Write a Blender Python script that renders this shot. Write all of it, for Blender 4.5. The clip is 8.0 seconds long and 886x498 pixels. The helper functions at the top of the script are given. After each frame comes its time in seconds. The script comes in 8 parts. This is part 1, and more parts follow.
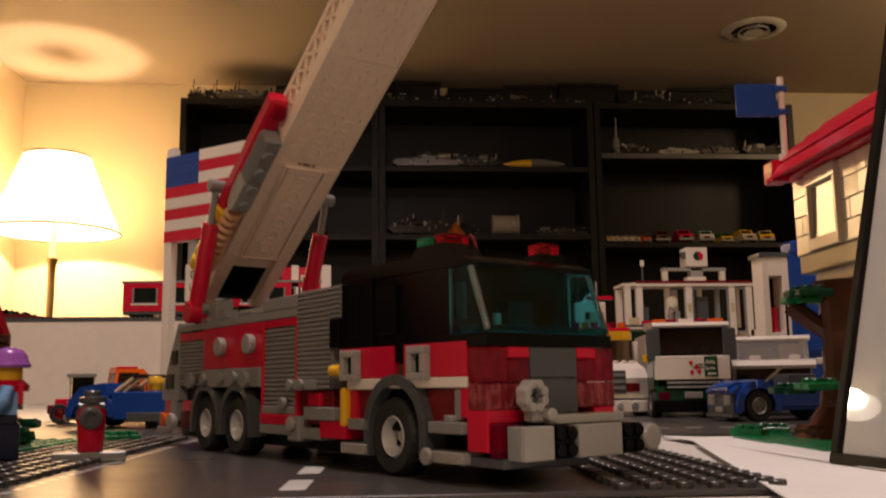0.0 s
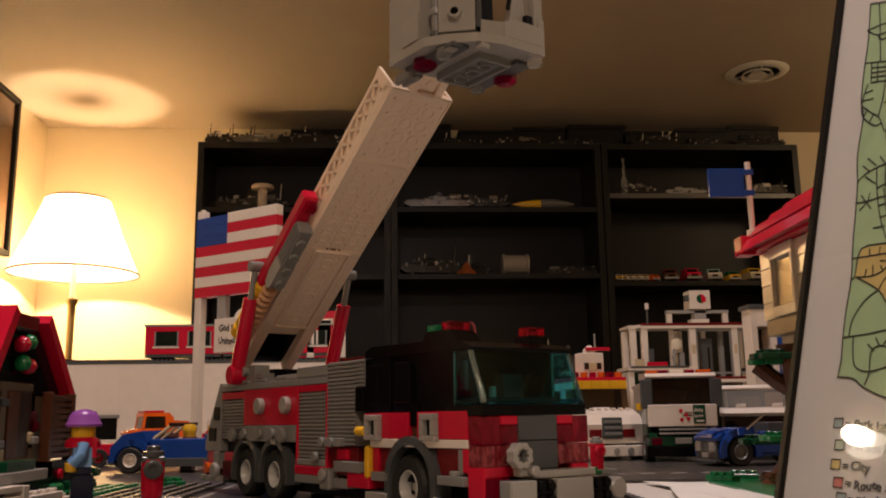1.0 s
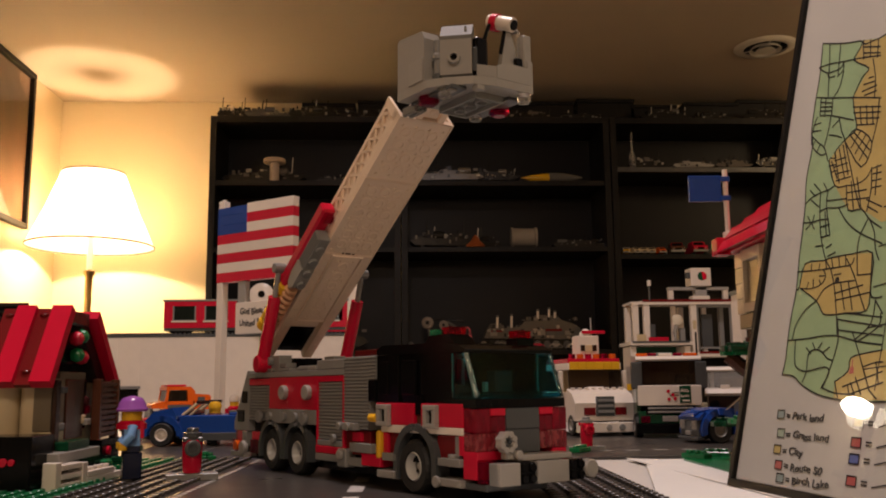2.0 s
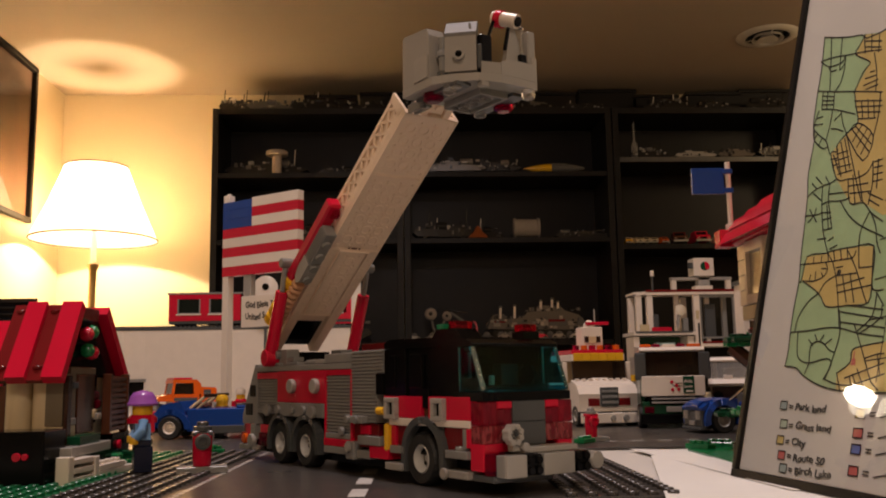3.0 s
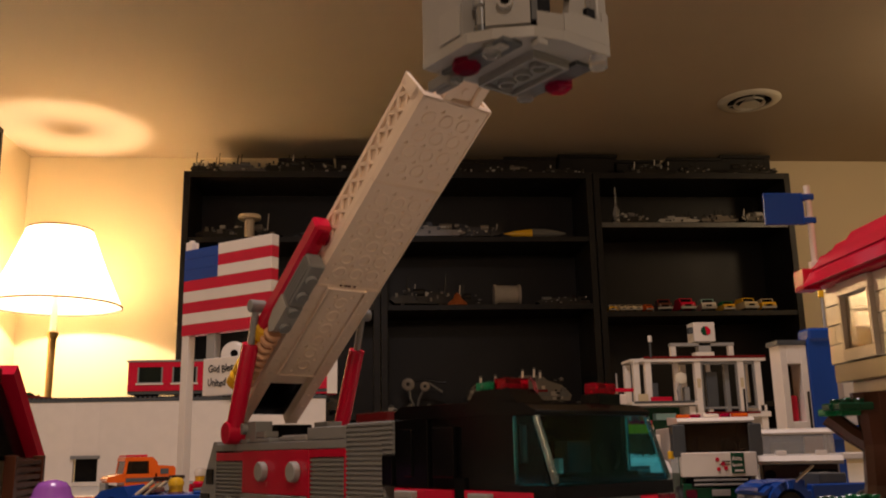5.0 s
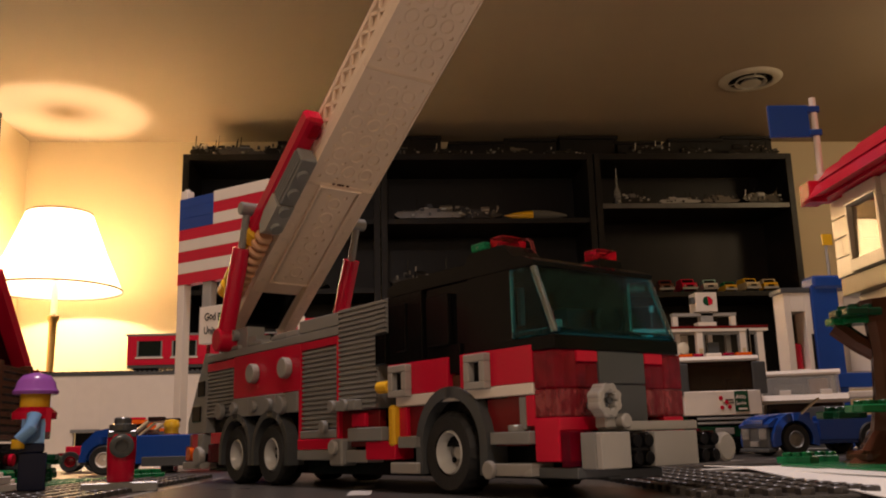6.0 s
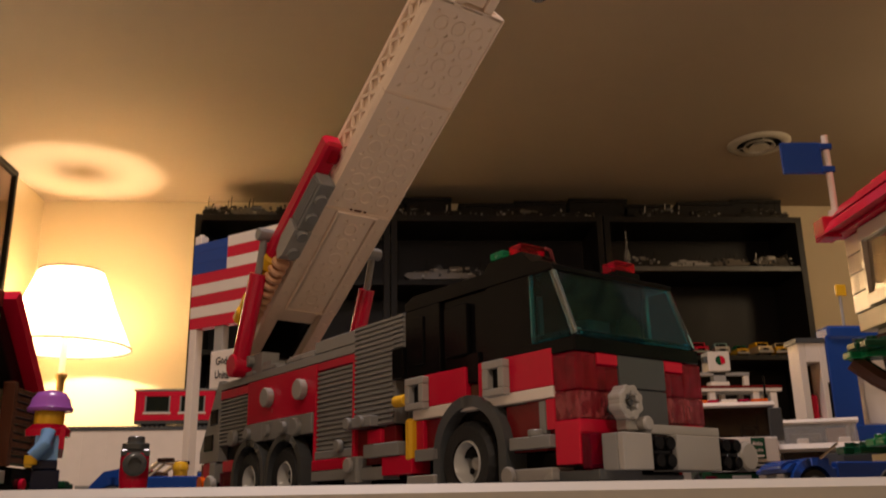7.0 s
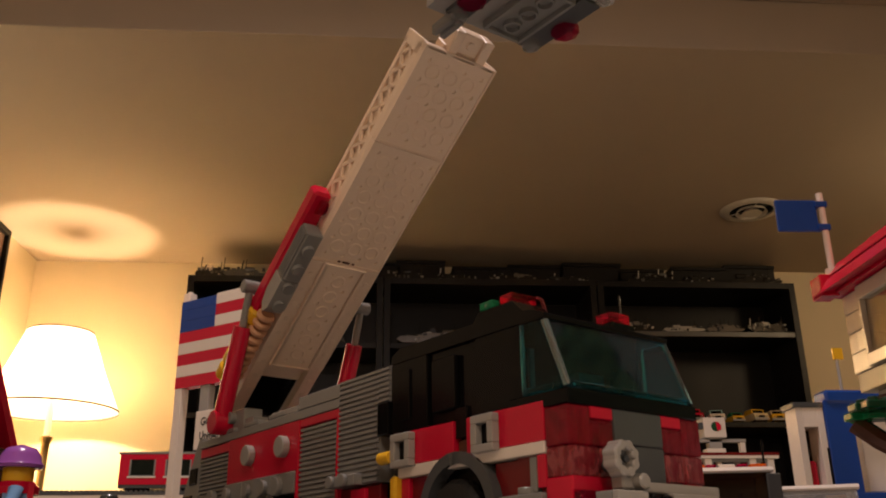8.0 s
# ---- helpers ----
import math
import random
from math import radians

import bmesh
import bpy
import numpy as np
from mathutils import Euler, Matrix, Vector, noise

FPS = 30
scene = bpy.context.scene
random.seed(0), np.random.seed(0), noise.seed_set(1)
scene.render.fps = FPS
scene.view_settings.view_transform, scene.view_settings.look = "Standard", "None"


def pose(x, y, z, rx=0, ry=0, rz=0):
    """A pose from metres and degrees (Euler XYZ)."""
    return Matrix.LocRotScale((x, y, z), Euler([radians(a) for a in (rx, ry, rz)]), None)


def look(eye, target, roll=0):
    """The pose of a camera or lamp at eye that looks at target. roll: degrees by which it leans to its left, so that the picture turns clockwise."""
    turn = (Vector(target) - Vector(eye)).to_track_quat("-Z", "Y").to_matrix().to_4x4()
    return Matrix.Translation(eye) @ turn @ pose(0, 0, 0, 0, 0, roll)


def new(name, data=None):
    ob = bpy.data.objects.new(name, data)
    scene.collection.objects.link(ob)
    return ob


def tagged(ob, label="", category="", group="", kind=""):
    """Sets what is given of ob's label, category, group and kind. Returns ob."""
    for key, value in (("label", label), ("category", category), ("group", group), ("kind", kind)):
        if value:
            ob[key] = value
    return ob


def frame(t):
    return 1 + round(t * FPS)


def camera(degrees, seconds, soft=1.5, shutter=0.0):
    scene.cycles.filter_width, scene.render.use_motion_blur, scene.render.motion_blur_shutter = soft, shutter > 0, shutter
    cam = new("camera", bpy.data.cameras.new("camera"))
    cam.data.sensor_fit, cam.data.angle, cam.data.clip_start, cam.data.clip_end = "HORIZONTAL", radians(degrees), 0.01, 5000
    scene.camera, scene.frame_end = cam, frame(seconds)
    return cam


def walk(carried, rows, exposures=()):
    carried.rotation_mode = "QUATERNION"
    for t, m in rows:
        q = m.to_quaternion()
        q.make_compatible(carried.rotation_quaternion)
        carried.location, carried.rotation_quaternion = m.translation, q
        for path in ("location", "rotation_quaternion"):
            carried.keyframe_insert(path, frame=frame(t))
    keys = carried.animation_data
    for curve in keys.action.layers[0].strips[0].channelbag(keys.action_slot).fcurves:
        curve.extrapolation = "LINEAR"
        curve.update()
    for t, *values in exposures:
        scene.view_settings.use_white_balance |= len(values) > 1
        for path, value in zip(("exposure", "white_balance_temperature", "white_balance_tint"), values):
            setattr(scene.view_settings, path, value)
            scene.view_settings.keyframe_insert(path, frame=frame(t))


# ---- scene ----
cam = camera(53.0, 8.0, soft=1.9, shutter=0.4)
PATH = [
    (0, (0.01389, -0.04274, 0.78900), (0.09107, 0.94299, 0.93860), -0.75),
    (0.5, (0.01102, -0.07874, 0.79457), (0.07095, 0.90191, 0.98090), -0.54),
    (1, (0.01140, -0.10698, 0.79764), (0.07553, 0.87302, 0.98604), -0.86),
    (1.5, (0.01273, -0.13977, 0.80207), (0.08781, 0.84642, 0.94973), 0.15),
    (1.7, (0.01291, -0.15484, 0.80491), (0.07327, 0.83162, 0.95743), -0.18),
    (2.8, (0.00913, -0.16941, 0.80867), (0.05661, 0.81751, 0.96275), -0.93),
    (3, (0.01042, -0.16851, 0.80847), (0.06006, 0.81994, 0.95169), -0.98),
    (3.5, (0.00966, -0.16379, 0.80801), (0.05344, 0.82600, 0.94368), -0.81),
    (4, (0.00251, -0.14594, 0.81044), (0.04517, 0.84369, 0.94763), -0.61),
    (4.5, (-0.00299, -0.09437, 0.81909), (0.06282, 0.88899, 0.98846), -0.74),
    (4.7, (-0.00481, -0.07043, 0.81868), (0.07215, 0.90215, 1.03812), -0.91),
    (5.8, (-0.00208, -0.03097, 0.78017), (0.07737, 0.94092, 1.00182), -1.60),
    (6, (-0.00167, -0.02835, 0.77665), (0.07733, 0.94583, 0.98815), -1.55),
    (6.5, (-0.00220, -0.02666, 0.77074), (0.07204, 0.93967, 1.01711), -0.98),
    (7, (-0.00464, -0.02540, 0.76076), (0.06427, 0.93137, 1.04332), -1.00),
    (7.5, (-0.00219, -0.02330, 0.75352), (0.07553, 0.91052, 1.10272), -0.96),
    (8, (-0.00243, -0.01609, 0.75906), (0.07265, 0.91728, 1.11003), -0.67),
]
walk(cam, [(t, look(eye, target, roll)) for t, eye, target, roll in PATH], [(0, 0.0), (8, 0.0)])

# ---- world and lights ----
world = bpy.data.worlds.new("night")
world.use_nodes = True
world.node_tree.nodes["Background"].inputs[0].default_value = (0.02, 0.016, 0.012, 1)
world.node_tree.nodes["Background"].inputs[1].default_value = 0.3
scene.world = world

LAMP = Vector((-1.215, 3.43, 1.50))


def bulb_light(name, at, watts, radius, colour):
    data = bpy.data.lights.new(name, "POINT")
    data.energy, data.shadow_soft_size, data.color = watts, radius, colour
    ob = new(name, data)
    ob.location = at
    return ob


bulb_light("lamp_bulb_light", LAMP, 31, 0.018, (1.0, 0.72, 0.45))
DOWNLIGHT = Vector((-0.10, 0.35, 2.245))
down = bpy.data.lights.new("ceiling_light_glow", "AREA")
down.shape, down.size, down.energy, down.color = "DISK", 0.26, 15.0, (1.0, 0.83, 0.82)
down_ob = new("ceiling_light_glow", down)
down_ob.matrix_world = look(DOWNLIGHT, DOWNLIGHT - Vector((0, 0.001, 1)))
# Unseen lamp added behind the camera as fill; also streaks the windscreen edge.
REAR_FILL = Vector((0.05, -1.35, 1.87))
bulb_light("rear_fill_light", REAR_FILL, 13.5, 0.07, (1.0, 0.83, 0.80))
# Unseen lamp added at the right to brighten the wall and ceiling there.
SIDE_FILL = Vector((2.30, 2.30, 1.90))
bulb_light("side_fill_light", SIDE_FILL, 1.4, 0.10, (1.0, 0.76, 0.52))
SCONCE = Vector((-1.40, 2.108, 1.412))

Z0 = 0.762           # road surface
TABLE = 0.760        # table top
ZM = 0.7606          # thin grey sheets at the back, height set to fit the view
MM = 0.001


# ---- materials ----
def tree(name):
    m = bpy.data.materials.new(name)
    m.use_nodes = True
    nt = m.node_tree
    return m, nt, nt.nodes["Principled BSDF"]


def link(nt, a, b):
    nt.links.new(a, b)


def surface(name, colour, rough=0.35, scale=60.0, vary=0.12, bump=0.05, bump_scale=400.0, metal=0.0, coat=0.0, spec=0.5, per_piece=0.0):
    """A surface with two scales of colour and gloss variation and a fine relief."""
    m, nt, b = tree(name)
    co = nt.nodes.new("ShaderNodeTexCoord")
    n1 = nt.nodes.new("ShaderNodeTexNoise")
    n1.inputs["Scale"].default_value, n1.inputs["Detail"].default_value = scale, 6
    n2 = nt.nodes.new("ShaderNodeTexNoise")
    n2.inputs["Scale"].default_value, n2.inputs["Detail"].default_value = bump_scale, 3
    link(nt, co.outputs["Object"], n1.inputs["Vector"])
    link(nt, co.outputs["Object"], n2.inputs["Vector"])
    ramp = nt.nodes.new("ShaderNodeMapRange")
    ramp.inputs[3].default_value, ramp.inputs[4].default_value = 1 - vary, 1 + vary
    link(nt, n1.outputs["Fac"], ramp.inputs[0])
    mul = nt.nodes.new("ShaderNodeVectorMath")
    mul.operation = "SCALE"
    mul.inputs[0].default_value = colour
    factor = ramp.outputs[0]
    if per_piece:
        info = nt.nodes.new("ShaderNodeObjectInfo")
        r2 = nt.nodes.new("ShaderNodeMapRange")
        r2.inputs[3].default_value, r2.inputs[4].default_value = 1 - per_piece, 1 + per_piece
        link(nt, info.outputs["Random"], r2.inputs[0])
        mm = nt.nodes.new("ShaderNodeMath")
        mm.operation = "MULTIPLY"
        link(nt, factor, mm.inputs[0])
        link(nt, r2.outputs[0], mm.inputs[1])
        factor = mm.outputs[0]
    link(nt, factor, mul.inputs[3])
    link(nt, mul.outputs[0], b.inputs["Base Color"])
    rr = nt.nodes.new("ShaderNodeMapRange")
    rr.inputs[3].default_value, rr.inputs[4].default_value = max(0.02, rough - 0.08), min(1, rough + 0.1)
    link(nt, n1.outputs["Fac"], rr.inputs[0])
    link(nt, rr.outputs[0], b.inputs["Roughness"])
    bp = nt.nodes.new("ShaderNodeBump")
    bp.inputs["Strength"].default_value, bp.inputs["Distance"].default_value = bump, 0.001
    link(nt, n2.outputs["Fac"], bp.inputs["Height"])
    link(nt, bp.outputs[0], b.inputs["Normal"])
    b.inputs["Metallic"].default_value = metal
    b.inputs["Coat Weight"].default_value = coat
    b.inputs["Specular IOR Level"].default_value = spec
    return m


def plastic(name, colour, rough=0.22):
    return surface(name, colour, rough, 45.0, 0.07, 0.03, 900.0, per_piece=0.05, spec=0.38)


def clear_plastic(name, colour, rough=0.08, alpha_mix=0.35):
    m, nt, b = tree(name)
    b.inputs["Base Color"].default_value = (*colour, 1)
    b.inputs["Roughness"].default_value = rough
    b.inputs["Transmission Weight"].default_value = 1.0 - alpha_mix
    b.inputs["IOR"].default_value = 1.22
    return m


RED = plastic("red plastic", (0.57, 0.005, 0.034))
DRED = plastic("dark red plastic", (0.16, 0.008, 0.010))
WHITE = plastic("white plastic", (0.76, 0.68, 0.59))
LADDER = plastic("off-white plastic", (0.88, 0.70, 0.53), 0.4)
GREY = plastic("light grey plastic", (0.335, 0.318, 0.290))
MGREY = plastic("medium grey plastic", (0.235, 0.232, 0.220))
SATIN_GREY = plastic("satin grey plastic", (0.15, 0.145, 0.135), 0.6)
DGREY = plastic("dark grey plastic", (0.075, 0.08, 0.082))
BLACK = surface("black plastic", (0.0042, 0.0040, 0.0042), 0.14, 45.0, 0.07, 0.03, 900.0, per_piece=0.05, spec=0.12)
RUBBER = surface("tyre rubber", (0.012, 0.012, 0.012), 0.6, 80, 0.2, 0.2, 900)
YELLOW = plastic("yellow plastic", (0.75, 0.42, 0.02))
BLUE = plastic("blue plastic", (0.010, 0.055, 0.28))
ORANGE = plastic("orange plastic", (0.68, 0.105, 0.006))
GREEN = plastic("green plastic", (0.008, 0.16, 0.05))
DGREEN = plastic("dark green plastic", (0.006, 0.06, 0.025))
BROWN = plastic("reddish brown plastic", (0.10, 0.035, 0.018))
TAN = plastic("tan plastic", (0.58, 0.47, 0.29))
DTAN = plastic("dark tan plastic", (0.155, 0.125, 0.082))
DBROWN = plastic("dark brown plastic", (0.032, 0.013, 0.009))
TEAL = plastic("pale teal plastic", (0.30, 0.50, 0.48))
RIM_M = plastic("pale grey plastic", (0.50, 0.50, 0.48))
CHROME = surface("chromed plastic", (0.85, 0.83, 0.80), 0.10, 40, 0.05, 0.02, 300, metal=1.0)
PEACH = plastic("peach plastic", (0.66, 0.36, 0.20), 0.35)
CREAM = surface("cream plastic", (0.76, 0.68, 0.53), 0.10, 45.0, 0.07, 0.06, 500.0, per_piece=0.08, spec=0.6)
PURPLE = plastic("lavender plastic", (0.30, 0.09, 0.40))
SKYBLUE = plastic("sand blue plastic", (0.17, 0.33, 0.58))
NAVY = plastic("dark navy plastic", (0.008, 0.012, 0.035))
ASPHALT = surface("dark grey baseplate", (0.050, 0.045, 0.041), 0.30, 30, 0.12, 0.04, 700)
PLATE_GREEN = surface("green baseplate", (0.008, 0.14, 0.055), 0.3, 30, 0.1, 0.04, 700)
PAINT_W = surface("printed white line", (0.55, 0.53, 0.50), 0.35, 80, 0.25)
TABLE_M = surface("white laminate", (0.72, 0.69, 0.64), 0.38, 9, 0.06, 0.05, 300)
TABLE_EDGE = surface("darker off-white table edging", (0.52, 0.49, 0.44), 0.5, 14, 0.12, 0.08, 200)
PAPER = surface("white paper", (0.74, 0.72, 0.68), 0.7, 25, 0.05, 0.1, 200)
WALL_M = surface("cream painted wall", (0.66, 0.55, 0.37), 0.75, 2.2, 0.05, 0.12, 160)
CEIL_M = surface("beige painted ceiling", (0.40, 0.322, 0.238), 0.85, 3.0, 0.06, 0.25, 120)
FLOOR_M = surface("brown carpet", (0.16, 0.12, 0.08), 0.95, 12, 0.2, 0.5, 300)
BOOKCASE_M = surface("black-brown veneer", (0.0105, 0.0088, 0.0078), 0.42, 7, 0.3, 0.06, 120, spec=0.22)
FRAME_M = surface("black frame wood", (0.008, 0.007, 0.006), 0.42, 20, 0.2, 0.05, 200, spec=0.15)
BRASS = surface("aged brass", (0.45, 0.30, 0.12), 0.3, 40, 0.15, 0.03, 300, metal=1.0)
VENT_M = surface("white vent enamel", (0.62, 0.58, 0.50), 0.45, 20, 0.06)
CLEAR_BLUE = clear_plastic("trans light blue plastic", (0.24, 0.69, 0.81), 0.03, 0.0)
EDGE_BLUE = clear_plastic("rounded trans blue plastic", (0.34, 0.74, 0.80), 0.04, 0.03)
EDGE_BLUE.node_tree.nodes["Principled BSDF"].inputs["IOR"].default_value = 1.55
CORNER_BLUE = clear_plastic("glossy trans blue plastic", (0.34, 0.74, 0.80), 0.035, 0.03)
CORNER_BLUE.node_tree.nodes["Principled BSDF"].inputs["IOR"].default_value = 1.7
CORNER_BLUE.node_tree.nodes["Principled BSDF"].inputs["Coat Weight"].default_value = 0.8
CORNER_BLUE.node_tree.nodes["Principled BSDF"].inputs["Coat IOR"].default_value = 2.0
CLEAR_RED = clear_plastic("trans red plastic", (0.56, 0.006, 0.070), 0.07, 0.14)
LAMP_RED = clear_plastic("glassy red plastic", (0.60, 0.004, 0.03), 0.05, 0.08)
CLEAR_PINK = clear_plastic("trans clear pinkish plastic", (0.72, 0.18, 0.22), 0.09, 0.10)


def streaked(name, dark, light, mix, rough):
    """Clear plastic whose colour streaks stand for light scattered inside."""
    m, nt, b = tree(name)
    co = nt.nodes.new("ShaderNodeTexCoord")
    st_map = nt.nodes.new("ShaderNodeMapping")
    st_map.inputs["Scale"].default_value = (420, 420, 230)
    link(nt, co.outputs["Object"], st_map.inputs["Vector"])
    n1 = nt.nodes.new("ShaderNodeTexNoise")
    n1.inputs["Scale"].default_value, n1.inputs["Detail"].default_value = 1.0, 4
    link(nt, st_map.outputs[0], n1.inputs["Vector"])
    rp = nt.nodes.new("ShaderNodeValToRGB")
    rp.color_ramp.elements[0].position, rp.color_ramp.elements[1].position = 0.36, 0.72
    rp.color_ramp.elements[0].color, rp.color_ramp.elements[1].color = (*dark, 1), (*light, 1)
    link(nt, n1.outputs["Fac"], rp.inputs[0])
    link(nt, rp.outputs[0], b.inputs["Base Color"])
    bp = nt.nodes.new("ShaderNodeBump")
    bp.inputs["Strength"].default_value, bp.inputs["Distance"].default_value = 0.25, 0.001
    link(nt, n1.outputs["Fac"], bp.inputs["Height"])
    link(nt, bp.outputs[0], b.inputs["Normal"])
    b.inputs["Roughness"].default_value = rough
    b.inputs["Transmission Weight"].default_value = mix
    b.inputs["IOR"].default_value = 1.35
    return m


FRONT_RED = streaked("streaked trans red plastic", (0.30, 0.003, 0.022), (0.56, 0.010, 0.045), 0.62, 0.08)
FRONT_PINK = streaked("streaked trans pinkish plastic", (0.36, 0.012, 0.032), (0.64, 0.17, 0.17), 0.58, 0.08)
CLEAR_GREEN = clear_plastic("trans green plastic", (0.02, 0.35, 0.15), 0.1, 0.4)
CLEAR = clear_plastic("trans clear plastic", (0.85, 0.83, 0.78), 0.06, 0.15)
GLOSS_PANE = clear_plastic("glossy window pane", (0.80, 0.78, 0.70), 0.02, 0.1)
GLOSS_PANE.node_tree.nodes["Principled BSDF"].inputs["IOR"].default_value = 1.55
DARK_PANE = clear_plastic("dark green-black pane", (0.012, 0.018, 0.014), 0.05, 0.75)
SMOKE = clear_plastic("trans smoke plastic", (0.20, 0.135, 0.085), 0.06, 0.08)


# ---- mesh helpers (millimetres in, metres out) ----
def cbox(bm, x0, x1, y0, y1, z0, z1, c=0.25, m=None):
    """A box with chamfered edges."""
    x0, x1, y0, y1, z0, z1 = min(x0, x1), max(x0, x1), min(y0, y1), max(y0, y1), min(z0, z1), max(z0, z1)
    c = min(c, 0.3 * (x1 - x0), 0.3 * (y1 - y0), 0.3 * (z1 - z0))
    lo, hi = (x0, y0, z0), (x1, y1, z1)
    vs = {}
    for sx in (0, 1):
        for sy in (0, 1):
            for sz in (0, 1):
                s = (sx, sy, sz)
                corner = [hi[i] if s[i] else lo[i] for i in range(3)]
                for ax in range(3):
                    p = [corner[i] if i == ax else corner[i] + (-c if s[i] else c) for i in range(3)]
                    v = Vector(p) * MM
                    vs[(s, ax)] = bm.verts.new(m @ v if m else v)

    def face(keys):
        bm.faces.new([vs[k] for k in keys])

    for ax in range(3):
        a, b = (ax + 1) % 3, (ax + 2) % 3
        for side in (0, 1):
            ring = []
            for sa, sb in ((0, 0), (1, 0), (1, 1), (0, 1)):
                s = [0, 0, 0]
                s[ax], s[a], s[b] = side, sa, sb
                ring.append((tuple(s), ax))
            face(ring if side else ring[::-1])
    for ax in range(3):
        a, b = (ax + 1) % 3, (ax + 2) % 3
        for sa in (0, 1):
            for sb in (0, 1):
                s0, s1 = [0, 0, 0], [0, 0, 0]
                s0[ax], s1[ax] = 0, 1
                s0[a] = s1[a] = sa
                s0[b] = s1[b] = sb
                s0, s1 = tuple(s0), tuple(s1)
                ring = [(s0, a), (s1, a), (s1, b), (s0, b)]
                face(ring if sa != sb else ring[::-1])
    for sx in (0, 1):
        for sy in (0, 1):
            for sz in (0, 1):
                s = (sx, sy, sz)
                ring = [(s, 0), (s, 1), (s, 2)]
                face(ring if (sx + sy + sz) % 2 else ring[::-1])
    return bm


def ring_of(bm, centre, r, axis, n, m=None, phase=0.0):
    out = []
    for i in range(n):
        a = 2 * math.pi * i / n + phase
        u, v = r * math.cos(a), r * math.sin(a)
        p = {"x": (0, u, v), "y": (v, 0, u), "z": (u, v, 0)}[axis]
        p = (Vector(centre) + Vector(p)) * MM
        out.append(bm.verts.new(m @ p if m else p))
    return out


def lathe(bm, base, axis, profile, n=20, m=None, close=True):
    """A turned shape: profile is (radius, distance along axis) from base."""
    step = {"x": Vector((1, 0, 0)), "y": Vector((0, 1, 0)), "z": Vector((0, 0, 1))}[axis]
    rings = [ring_of(bm, Vector(base) + step * h, max(r, 0.01), axis, n, m) for r, h in profile]
    for a, b in zip(rings, rings[1:]):
        for i in range(n):
            bm.faces.new((a[i], a[(i + 1) % n], b[(i + 1) % n], b[i]))
    if close:
        bm.faces.new(rings[0][::-1])
        bm.faces.new(rings[-1])
    return bm


def cyl(bm, base, axis, r, h, n=18, c=0.2, m=None):
    c = min(c, abs(h) * 0.3, r * 0.3)
    s = 1 if h > 0 else -1
    return lathe(bm, base, axis, [(r - c, 0), (r, s * c), (r, h - s * c), (r - c, h)], n, m)


def prism(bm, outline, axis, a, b, m=None):
    """An outline (two coordinates) pushed along axis from a to b."""
    def at(u, v, w):
        p = Vector({"x": (w, u, v), "y": (u, w, v), "z": (u, v, w)}[axis]) * MM
        return bm.verts.new(m @ p if m else p)
    lo = [at(u, v, a) for u, v in outline]
    hi = [at(u, v, b) for u, v in outline]
    n = len(outline)
    bm.faces.new(lo[::-1])
    bm.faces.new(hi)
    for i in range(n):
        bm.faces.new((lo[i], lo[(i + 1) % n], hi[(i + 1) % n], hi[i]))
    return bm


def studs(bm, xs, ys, z, r=2.4, h=1.7, n=10, m=None):
    for x in xs:
        for y in ys:
            lathe(bm, (x, y, z), "z", [(r, 0), (r, h - 0.25), (r - 0.3, h)], n, m)
    return bm


def tube(bm, pts, r, n=8, m=None):
    """A round bar through points."""
    rings = []
    for i, p in enumerate(pts):
        p = Vector(p)
        d = (Vector(pts[min(i + 1, len(pts) - 1)]) - Vector(pts[max(i - 1, 0)])).normalized()
        q = d.to_track_quat("Z", "Y")
        ring = []
        for k in range(n):
            a = 2 * math.pi * k / n
            v = (p + q @ Vector((r * math.cos(a), r * math.sin(a), 0))) * MM
            ring.append(bm.verts.new(m @ v if m else v))
        rings.append(ring)
    for a, b in zip(rings, rings[1:]):
        for i in range(n):
            bm.faces.new((a[i], a[(i + 1) % n], b[(i + 1) % n], b[i]))
    bm.faces.new(rings[0][::-1])
    bm.faces.new(rings[-1])
    return bm


def finish(name, bm, material, smooth=False):
    bmesh.ops.recalc_face_normals(bm, faces=bm.faces)
    me = bpy.data.meshes.new(name)
    bm.to_mesh(me)
    bm.free()
    me.materials.append(material)
    if smooth:
        me.shade_smooth()
        me.set_sharp_from_angle(angle=radians(38))
    return me


def part(name, bm, material, parent, label="", smooth=False):
    ob = new(name, finish(name, bm, material, smooth))
    ob.parent = parent
    if label:
        ob["label"] = label
    return ob


def thing(name, m, label, category, group="", kind=""):
    ob = new(name)
    ob.empty_display_size = 0.02
    ob.matrix_world = m
    return tagged(ob, label, category, group, kind)


def solo(name, bm, material, m, label, category, group="", kind="", smooth=False):
    ob = new(name, finish(name, bm, material, smooth))
    ob.matrix_world = m
    return tagged(ob, label, category, group, kind)


def box_part(name, parent, material, x0, x1, y0, y1, z0, z1, label="", c=0.25):
    return part(name, cbox(bmesh.new(), x0, x1, y0, y1, z0, z1, c), material, parent, label)


def structure(name, material, x0, x1, y0, y1, z0, z1, label, category, c=2.0):
    """A piece of the setting, in metres."""
    bm = cbox(bmesh.new(), x0 * 1000, x1 * 1000, y0 * 1000, y1 * 1000, z0 * 1000, z1 * 1000, c)
    return solo(name, bm, material, Matrix(), label, category, kind="structure")


